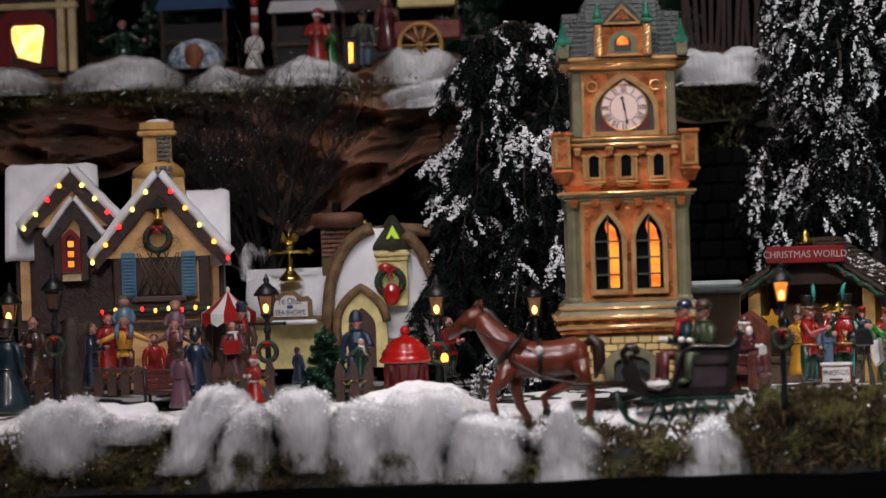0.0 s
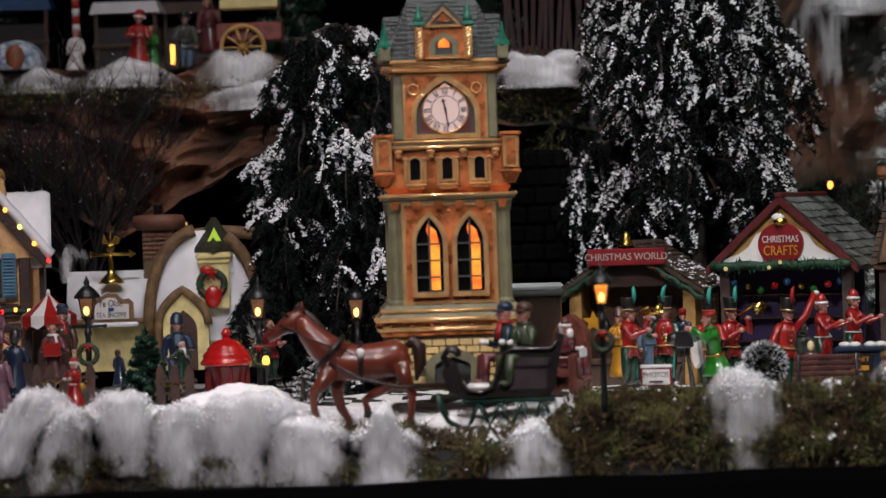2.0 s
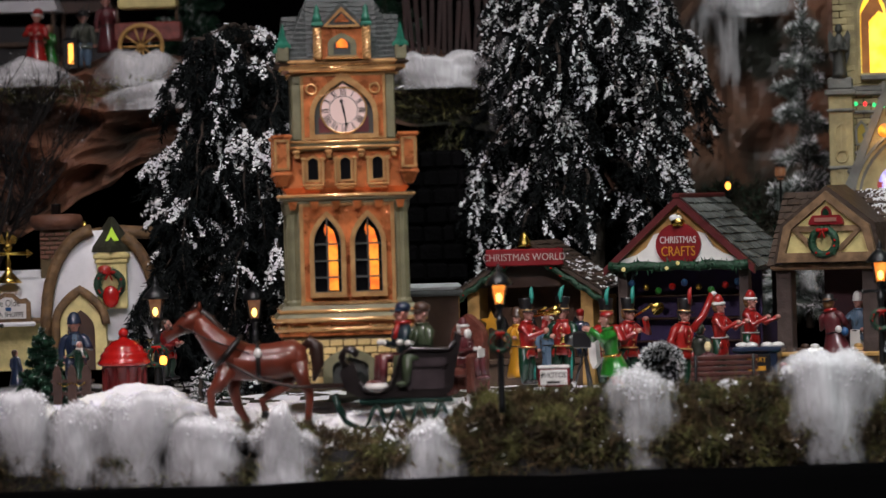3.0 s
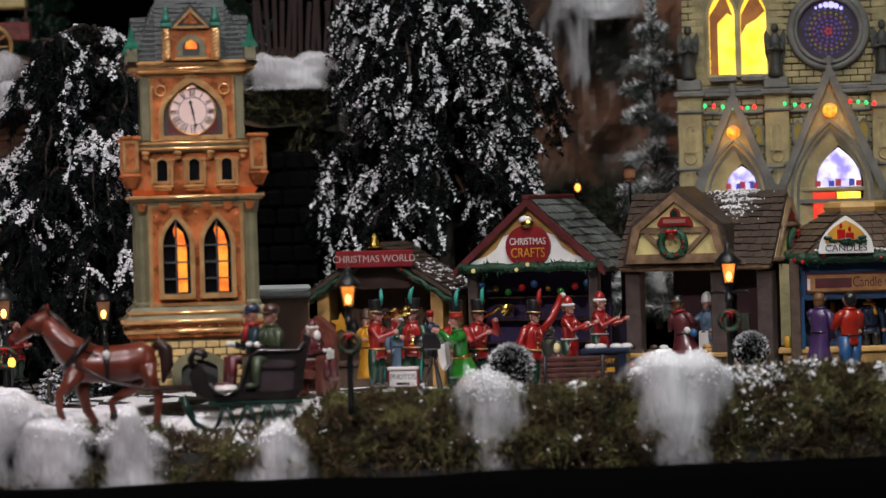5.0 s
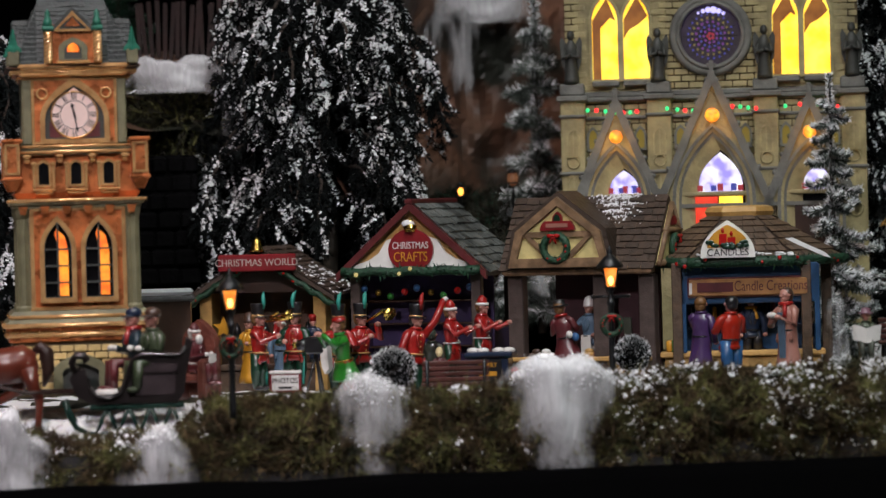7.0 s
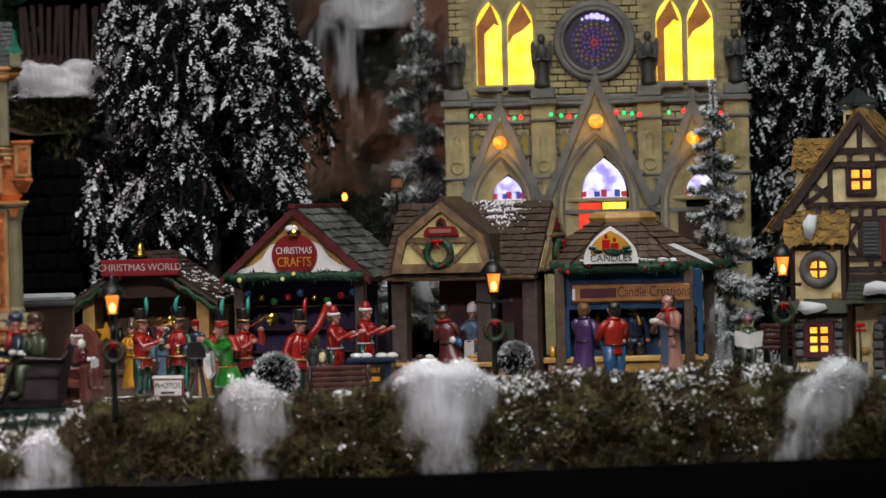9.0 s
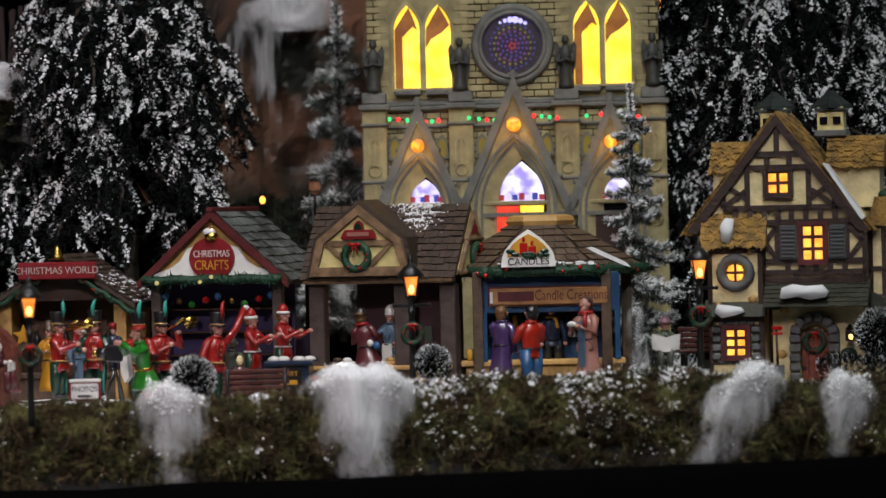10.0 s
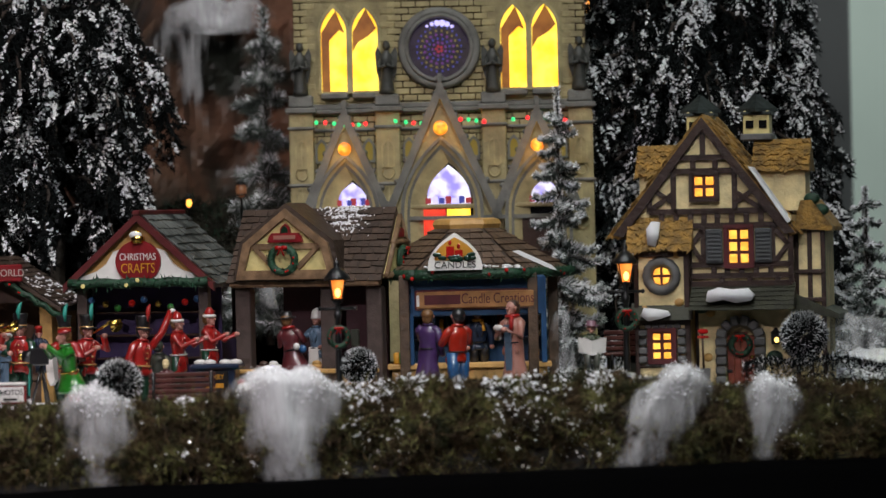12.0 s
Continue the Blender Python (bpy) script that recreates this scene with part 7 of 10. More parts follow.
    part("wall_lantern", Shape(k).box(96, 112, -22, -8, 62, 82, 2).lathe([(10, 82), (2, 92)], 4, 104, -15), "iron", T)
    part("lantern_light", Shape(k).ball((106, -22, 70), (4, 3, 5), 8, 6), "bulb_glow", T)
    # right side wing
    part("side_wing", Shape(k).box(134, 190, 20, 190, -10, 272), "cream", T)
    for x in (140, 164, 188):
        part("timber", Shape(k).box(x - 4, x + 4, 14, 22, -10, 272, 1.5), "timber", T)
    for z in (140, 190, 266):
        part("timber", Shape(k).box(136, 192, 13, 21, z - 4, z + 4, 1.5), "timber", T)
    part("wing_roof", Shape(k).prism([(138, 268), (206, 262), (206, 270), (170, 318), (150, 318)], 6, 196), "thatch", T)
    part("wing_ledge", Shape(k).prism([(140, 118), (216, 106), (216, 114), (140, 150)], 0, 180), "moss_roof", T)
    # cross roofs and cupolas behind
    for x0, x1, z0, z1 in ((-152, -50, 366, 418), (60, 164, 370, 424)):
        s = Shape(k)
        s.prism([(40, 0), (140, 0), (90, z1 - z0 + 4)], x0, x1)
        bmesh.ops.transform(s.bm, matrix=Matrix.Translation((0, 0, z0 * k)) @ Matrix(((0, 1, 0, 0), (1, 0, 0, 0), (0, 0, 1, 0), (0, 0, 0, 1))), verts=s.bm.verts)
        cr = part("cross_roof", s, "thatch", T, "ochre thatched cross roof")
        q = Shape(k)
        shingles(q, (x0, 88, z1 + 5), (x1 - x0, 0, 0), (0, -52, z0 - z1 - 4), 8, 14, 3, rng, 0.6, normal=(0, -0.7, 0.7))
        tagged(part("cross_thatch", q, "thatch", cr), kind="stuff")
        part("cross_wall", Shape(k).box(x0 + 8, x1 - 8, 46, 130, 300, z0 + 4), "cream", T)
    for x in (-37, 66):
        s = Shape(k)
        s.box(x - 24, x + 24, 80, 125, 430, 482, 2)
        cup = part("cupola", s, "yellow", T, "small louvred roof cupola")
        part("cupola_roof", Shape(k).lathe([(38, 480), (36, 486), (18, 500), (4, 512)], 4, x, 100, smooth=False).box(x - 28, x + 28, 76, 128, 474, 480, 1), "slate", cup)
        for e in (-1, 1):
            part("louvre", Shape(k).box(x + e * 12 - 7, x + e * 12 + 7, 78, 81, 450, 464), "dark_pane", cup)
        part("cupola_rim", Shape(k).box(x - 29, x + 29, 75, 130, 428, 440, 2), "stone", cup)
    for x, z in ((170, 320), (186, 300), (100, 40), (-30, 130)):
        part("ivy", Shape(k).ball((x, -6 if x < 150 else 14, z), (15, 8, 11), 9, 7), "garland", T)
    return T


M["shutter_grey"] = mat("dark_grey_shutter", (0.0546, 0.0585, 0.0624), 0.5, vary=0.25, bump=0.3)
M["door_red"] = mat("red_brown_door", (0.195, 0.039, 0.0195), 0.45, vary=0.35, scale=120, bump=0.4, island=0.2)
tudor_house((0.5412, 3.200, 0.0091), 0.000468, -17)


# ---- snowy cottage ----
def cottage(loc, k, turn):
    rng = random.Random(21)
    T = thing("cottage", loc, "cream timbered model cottage with thick snow roofs and coloured lights", "house", turn=turn)
    part("wall", Shape(k).box(-186, 190, 20, 200, -10, 245), "timber", T, "dark timbered wall")
    for i in range(12):
        x = -178 + 31 * i
        part("wall_panel", Shape(k).box(x, x + 18, 14, 22, 120, 236, 2), "orange_wall", T)
    part("wing_wall", Shape(k).box(-150, -12, -8, 60, -10, 290), "timber", T)
    part("front_wall", (lambda q: q.box(-8, 166, -20, 60, -10, 232))(Shape(k)), "orange_wall", T)

    def snow_roof(x0, x1, zr, ze, y0, yr, name="roof"):
        """A thick snow slope with its ridge along the front."""
        n = 16
        v, f = [], []
        for i in range(n + 1):
            x = x0 + (x1 - x0) * i / n
            wob = 3 * rough(x, 0, 1, 0.06) + 2 * rough(x, 2, 0, 0.3)
            end = 8 if i in (0, n) else 0
            for y, z in ((yr + 30, zr - 30), (yr, zr + wob - end * 0.6), (yr - 14, zr - 4 + wob - end * 0.5), (y0, ze + wob), (y0 - 4, ze - 8 + wob), (y0 + 2, ze - 16 + wob), (y0 + 14, ze - 14)):
                v.append((x, y, z))
        for i in range(n):
            for j in range(6):
                f.append((i * 7 + j, i * 7 + 7 + j, i * 7 + 8 + j, i * 7 + 1 + j))
        f += [tuple(range(6, -1, -1)), tuple(range(n * 7, n * 7 + 7))]
        return part(name, Shape(k).add(v, f, True), "roof_snow", T, "thick smooth white snow roof")

    snow_roof(-204, -36, 404, 244, 8, 90)
    snow_roof(70, 204, 348, 224, 12, 90)

    def snow_gable(cx, w, ze, za, y, thick, depth, wall=True, keys="timber"):
        g = new("gable", Shape(k).prism([(cx - w + 18, ze + 4), (cx + w - 18, ze + 4), (cx, za - 22)], y, y + depth).mesh("gable", "orange_wall"))
        g.parent = T
        tagged(g, "steep gable with dark timber under snow")
        for sx in (-1, 1):
            n = 10
            v, f = [], []
            for i in range(n + 1):
                a = i / n
                x, z = cx + sx * w * a, za + (ze - za) * a
                wob = 2.5 * rough(a * 3, sx, y * 0.01, 2)
                nx, nz = sx * 0.62, 0.78
                t = thick * (1 + 0.25 * a) + wob
                ring = [(-10, 0), (-14, t * 0.6), (-6, t), (depth, t), (depth + 6, t * 0.5), (depth, 0)]
                v += [(x + nx * h, y + yy, z + nz * h) for yy, h in ring]
            for i in range(n):
                for j in range(6):
                    f.append((i * 6 + j, i * 6 + 6 + j, i * 6 + 6 + (j + 1) % 6, i * 6 + (j + 1) % 6))
            f += [tuple(range(5, -1, -1)), tuple(range(n * 6, n * 6 + 6))]
            part("roof_snow", Shape(k).add(v, f, True), "roof_snow", g, "rounded ridge of white snow")
            s = Shape(k)
            s.prism([(cx, za - 2), (cx + sx * w, ze - 2), (cx + sx * (w - 8), ze - 16), (cx, za - 34)], y - 9, y + 3)
            part("barge_board", s, keys, g, "dark timber barge board")
        return g

    ga = snow_gable(-80, 92, 284, 388, -14, 13, 80)
    gb = snow_gable(-76, 50, 268, 336, -34, 9, 50)
    gc = snow_gable(78, 122, 224, 374, -34, 14, 110)
    # lit window in the small gable
    for x in (-106, -58):
        part("timber", Shape(k).box(x - 7, x + 7, -40, -30, 190, 290, 2), "timber", T)
    part("bay_panel", Shape(k).box(-104, -58, -34, -26, 190, 280), "cream", T)
    win = new("window", Shape(k).ring(arch(-82, 206, 262, 17, 284, 4), arch(-82, 210, 262, 10, 274, 4), -42, -32).mesh("window", "sign_red"))
    win.parent = T
    tagged(win, "narrow red-framed window with warm light")
    part("window_back", Shape(k).prism(arch(-82, 208, 262, 11, 276, 4), -37, -35), "f_maroon", win)
    for z in (220, 238, 256):
        part("pane", Shape(k).box(-88, -77, -40, -37, z - 5, z + 6, 1), "window_glow", win)
    # big lattice window with shutters and a wreathed arch
    part("front_frame", Shape(k).box(-8, 12, -34, -20, -10, 232, 3).box(146, 166, -34, -20, -10, 232, 3).box(12, 146, -34, -22, 120, 146, 3), "timber", T)
    big = new("lattice_window", Shape(k).box(32, 116, -30, -24, 158, 240, 2).mesh("lattice_window", "f_brown"))
    big.parent = T
    tagged(big, "brown lattice window under a red arch")
    s = Shape(k)
    for i in range(-2, 3):
        for d in (-1, 1):
            x0 = 74 + i * 14 - 40 * d
            a, b = Vector((74 + i * 15 - d * 19, 162)), Vector((74 + i * 15 + d * 19, 236))
            a.x, b.x = max(36, min(112, a.x)), max(36, min(112, b.x))
            if abs(a.x - b.x) > 6:
                s.tube([(a.x, -33, a.y), (b.x, -33, b.y)], 1.6, 5)
    part("lattice", s, "wood", big)
    part("window_sill", Shape(k).box(26, 122, -40, -24, 148, 158, 2), "mauve_wood", big)
    part("window_arch", Shape(k).prism([(28, 240), (120, 240), (112, 262), (92, 276), (56, 276), (36, 262)], -34, -24), "f_maroon", big, "maroon arch over the window")
    wreath(big, 74, -38, 262, 21, k, 3)
    for x in (20, 128):
        s = Shape(k)
        s.box(x - 13, x + 13, -38, -30, 156, 238, 2)
        sh = part("shutter", s, "blue_shutter", T, "sky-blue louvred shutter")
        for i in range(12):
            part("slat", Shape(k).box(x - 10, x + 10, -41, -37, 161 + 6 * i, 164.5 + 6 * i, 0.8), "blue_shutter", sh)
    bell = part("bell", Shape(k).lathe([(11, 296), (9, 300), (6, 312), (3, 318)], 12, 76, -46), "brass", T, "small brass bell under the gable")
    part("bell_hood", Shape(k).prism([(58, 316), (94, 316), (76, 338)], -52, -38), "iron", T)
    pts = []
    for sx in (-1, 1):
        pts += [(78 + sx * (22 + 25 * i), -46, 346 - 31 * i) for i in range(5)]
        pts += [(-80 + sx * (20 + 22 * i), -26, 362 - 25 * i) for i in range(4)]
    bulbs(T, pts, 4.0, k, ["bulb_yellow", "bulb_yellow", "bulb_red", "bulb_orange", "bulb_yellow", "bulb_orange", "bulb_red"])
    bulbs(T, [(-30 + 24 * i, -36, 132 + 3 * (i % 2)) for i in range(10)], 4.0, k, ["bulb_red", "bulb_orange", "bulb_yellow"])
    garland(T, [(-34 + 24 * i, -34, 131 + 3 * (i % 2)) for i in range(10)], 8, k, 31)
    # chimney
    ch = new("chimney", Shape(k).frustum(50, 46, 330, 372, 76, 60, 34, 30).lathe([(50, 370), (46, 386), (34, 396), (27, 402)], 12, 76, 60, squash=0.7).box(50, 102, 42, 80, 398, 452, 2).mesh("chimney", "ochre"))
    ch.parent = T
    tagged(ch, "tall ochre stone chimney")
    part("chimney_cap", Shape(k).box(40, 112, 34, 88, 448, 458, 3).box(44, 108, 36, 86, 458, 474, 3), "ochre", ch)
    part("cap_snow", Shape(k).ball((78, 60, 474), (22, 18, 6), 10, 6), "roof_snow", ch)
    brick_wall(ch, 74, 102, 41, 402, 448, 13, 8, k, "stone", rng, depth=3)
    brick_wall(ch, 70, 104, 30, 340, 392, 16, 9, k, "stone", rng, depth=4)
    part("porch", Shape(k).box(-150, 190, -30, 0, 96, 112, 2), "timber", T)
    for x in (-140, -60, 10, 100, 180):
        part("porch_post", Shape(k).box(x - 7, x + 7, -28, -14, -10, 98, 2), "timber", T)
    part("shop_window", Shape(k).box(-60, -20, -14, -9, 40, 86, 1), "dim_glow", T, "dim lit shop window")
    return T


M["dim_glow"] = glow("dim_shop_glow", (0.5, 0.2, 0.05), 0.3, (0.05, 0.02, 0.05), 300)
cottage((-0.6727, 3.320, 0.0158), 0.000483, 9)


# ---- tea shop ----
def tea_shop(loc, k, turn):
    rng = random.Random(22)
    T = thing("tea_shop", loc, "low thatched model tea shop under curved snow roofs", "house", turn=turn)
    part("wall", Shape(k).box(-180, 150, 20, 160, -10, 90), "yellow", T, "pale yellow plaster wall")
    n, m = 22, 10
    v, f = [], []
    for j in range(m + 1):
        for i in range(n + 1):
            a = math.pi * i / n
            q = j / m
            x = 62 - 98 * math.cos(a)
            z = 40 + 196 * math.sin(a) ** 0.75
            v.append((x, -6 + 130 * q, z * (1 - 0.1 * q) + 2 * rough(x, q, 0, 0.07)))
    for j in range(m):
        for i in range(n):
            f.append((j * (n + 1) + i, j * (n + 1) + i + 1, (j + 1) * (n + 1) + i + 1, (j + 1) * (n + 1) + i))
    f.append(tuple(range(n, -1, -1)))
    part("roof", Shape(k).add(v, f, True), "roof_snow", T, "curved snow-covered roof")
    for i0, i1 in ((0, 10), (14, 22)):
        pts = [(62 - 100 * math.cos(math.pi * i / n), -10, 40 + 198 * math.sin(math.pi * i / n) ** 0.75) for i in range(i0, i1 + 1)]
        part("thatch_edge", Shape(k).tube(pts, 11, 8), "thatch_brown", T, "thick rounded brown thatch edge")
    part("ridge_thatch", Shape(k).tube([(40, 30, 226), (90, 34, 232), (150, 40, 228), (176, 44, 214)], 12, 8), "thatch_brown", T)
    # wing with sign
    s = Shape(k)
    s.prism([(-10, 0), (96, 0), (86, 70), (52, 84), (10, 30)], -184, -30, True)
    bmesh.ops.transform(s.bm, matrix=Matrix.Translation((0, 0, 84 * k)) @ Matrix(((0, 1, 0, 0), (1, 0, 0, 0), (0, 0, 1, 0), (0, 0, 0, 1))), verts=s.bm.verts)
    part("wing_roof", s, "roof_snow", T, "snow-covered wing roof")
    part("wing_eave", Shape(k).box(-186, -30, -14, 4, 74, 84, 3), "thatch_brown", T)
    sign = new("sign", Shape(k).prism([(-138, 78), (-62, 78), (-62, 112), (-70, 120), (-80, 118), (-92, 128), (-108, 130), (-124, 122), (-138, 112)], -34, -26).mesh("sign", "thatch_brown"))
    sign.parent = T
    tagged(sign, "cream shop sign in a brown carved frame")
    part("sign_field", Shape(k).prism([(-131, 84), (-70, 84), (-70, 110), (-84, 110), (-94, 121), (-108, 122), (-122, 114), (-131, 108)], -37, -34), "f_white", sign)
    lettering("sign_text", "Ye Olde", 17 * k, (-102 * k, -37.6 * k, 111 * k), "ink", sign, squeeze=0.75)
    lettering("sign_text", "TEA SHOPPE", 12.5 * k, (-101 * k, -37.6 * k, 91 * k), "ink", sign, squeeze=0.78)
    part("sign_emblem", Shape(k).box(-106, -96, -38.5, -37, 98, 104, 1), "f_blue", sign)
    part("sign_snow", Shape(k).box(-136, -54, -40, -24, 70, 78, 3), "roof_snow", sign)
    vane = new("weathervane", Shape(k).lathe([(24, 146), (18, 154), (8, 164), (4, 176), (6, 182), (3, 190), (3, 226), (1, 240)], 12, -103, 10).mesh("weathervane", "brass"))
    vane.parent = T
    tagged(vane, "gilt weathervane on the wing roof")
    part("vane_arrow", Shape(k).tube([(-138, 10, 198), (-68, 10, 198)], 3.2, 6).prism([(-70, 190), (-58, 198), (-70, 206)], 8, 12).prism([(-140, 190), (-130, 198), (-140, 206)], 8, 12), "brass", vane)
    part("vane_ball", Shape(k).ball((-103, 10, 210), 9, 10, 7), "brass", vane)
    part("vane_figure", Shape(k).prism([(-118, 216), (-88, 216), (-86, 226), (-94, 232), (-100, 222), (-108, 222), (-114, 236)], 8, 12), "brass", vane)
    ch = new("chimney", Shape(k).box(-48, 6, 40, 84, 150, 242, 2).mesh("chimney", "mortar"))
    ch.parent = T
    tagged(ch, "reddish brick chimney with a broad cap")
    brick_wall(ch, -49, 7, 39, 186, 238, 18, 8, k, "brick_red", rng, depth=3)
    part("chimney_cap", Shape(k).lathe([(36, 238), (46, 246), (48, 256), (44, 264), (30, 266)], 12, -20, 62), "brick_red", ch)
    part("chimney_pot", Shape(k).lathe([(9, 264), (8, 282), (10, 284)], 10, -20, 62), "iron", ch)
    part("spout", Shape(k).lathe([(4, 228), (4, 252)], 8, 32, 30), "brass", T)
    porch = new("porch", Shape(k).prism(arch(26, -10, 70, 44, 130, 8), -40, -2).mesh("porch", "yellow"))
    porch.parent = T
    tagged(porch, "pointed yellow porch with a brown rim")
    rim = arch(26, -10, 70, 44, 132, 10)[1:]
    part("porch_rim", Shape(k).tube([(x, -42, z) for x, z in rim[1:] + [(-18, -10)]], 8, 8), "thatch_brown", porch)
    part("porch_door", Shape(k).prism(arch(26, -10, 60, 24, 96, 6), -43, -40), "f_brown", porch)
    d = new("dormer", Shape(k).box(56, 108, -30, 30, 96, 196, 2).mesh("dormer", "yellow"))
    d.parent = T
    tagged(d, "yellow dormer turret with a pointed green cap")
    part("dormer_ledge", Shape(k).box(50, 114, -36, 34, 184, 194, 3).box(53, 111, -33, 32, 176, 184, 2), "yellow", d)
    part("dormer_cap", Shape(k).lathe([(42, 196), (40, 206), (18, 238), (4, 258)], 4, 82, 0, smooth=False), "moss_roof", d)
    # painted panel, no lamp: its brightness is put in as a glow
    part("cap_panel", Shape(k).prism([(72, 216), (96, 216), (84, 240)], -28, -24), "green_glow", d, "small yellow-green painted panel given a glow")
    wreath(d, 78, -36, 140, 22, k, 8)
    part("bow", Shape(k).ball((80, -42, 118), (15, 6, 20), 10, 7), "red", d, "red bow")
    part("flame_ornament", Shape(k).ball((70, -40, 166), (13, 5, 8), 8, 6), "f_orange", d)
    return T


M["thatch_brown"] = mat("brown_thatch", (0.156, 0.0897, 0.039), 0.6, vary=0.4, scale=110, bump=0.8, bump_scale=350)
M["green_glow"] = glow("yellow_green_panel_glow", (0.5, 0.75, 0.05), 0.8)
tea_shop((-0.4932, 3.480, 0.0238), 0.000513, 4)


# ---- street lamps ----
def street_lamp(loc, k, height, lit="lamp_glow", ring=True, bar=True, bulb=True):
    T = thing("street_lamp", loc, "black iron lantern post with a warm orange light" + (" and a wreath" if ring else ""), "street lamp", "street lamps")
    h = height
    s = Shape(k)
    s.lathe([(6.4, -12), (6.6, 4), (6.2, 10), (6, 30), (5.6, 34), (5.2, h - 92), (7, h - 90), (7, h - 82), (5, h - 80), (5, h - 66), (8, h - 64), (9, h - 58)], 10)
    part("post", s, "iron", T)
    s = Shape(k)
    for i in range(4):
        a = math.pi / 4 + i * math.pi / 2
        s.tube([(11 * math.cos(a), 11 * math.sin(a), h - 58), (19 * math.cos(a), 19 * math.sin(a), h - 22)], 1.6, 5)
    s.lathe([(12, h - 60), (12, h - 56)], 4, smooth=False)
    part("lantern_frame", s, "iron", T)
    part("lantern_roof", Shape(k).lathe([(23, h - 24), (24, h - 20), (14, h - 8), (7, h - 2), (4, h), (6, h + 4), (3, h + 10), (1, h + 16)], 8), "iron", T)
    v = []
    for i in range(4):
        a = math.pi / 4 + i * math.pi / 2
        v += [(10 * math.cos(a), 10 * math.sin(a), h - 57), (17.5 * math.cos(a), 17.5 * math.sin(a), h - 23)]
    part("lantern_glass", Shape(k).add(v, [(2 * i, (2 * i + 2) % 8, (2 * i + 3) % 8, 2 * i + 1) for i in range(4)]), lit, T, "glowing amber glass")
    if bulb:
        part("bulb", Shape(k).ball((0, -11, h - 46), (5, 3, 8), 8, 6), "bulb_glow", T)
    if bar:
        part("cross_bar", Shape(k).tube([(-30, 0, h - 74), (30, 0, h - 74)], 2.8, 7).ball((-31, 0, h - 74), 4, 7, 5).ball((31, 0, h - 74), 4, 7, 5), "iron", T)
    if ring:
        wreath(T, 0, -8, h - 124, 16.5, k, 2)
    return T


for (x, y, z), k, h, lit, ring, bar in (
        ((-0.0861, 2.957, 0.0030), 0.000432, 238, "lamp_glow", True, False), ((0.2147, 3.100, 0.0172), 0.000456, 210, "lamp_glow", True, True),
        ((0.4601, 3.180, 0.0248), 0.000465, 204, "lamp_glow", True, True), ((-0.5225, 3.200, 0.0129), 0.000468, 192, "lamp_dim", True, True),
        ((-0.6819, 3.100, 0.0147), 0.000456, 218, "lamp_dark", True, False), ((-0.7378, 3.180, 0.0196), 0.000465, 178, "lamp_dim", False, False),
        ((-0.3835, 3.240, 0.0096), 0.000476, 184, "lamp_dim", True, False), ((-0.3170, 3.420, 0.0216), 0.000501, 138, "lamp_dim", False, False)):
    street_lamp((x, y, z), k, h, lit, ring, bar, bulb=lit != "lamp_dark")


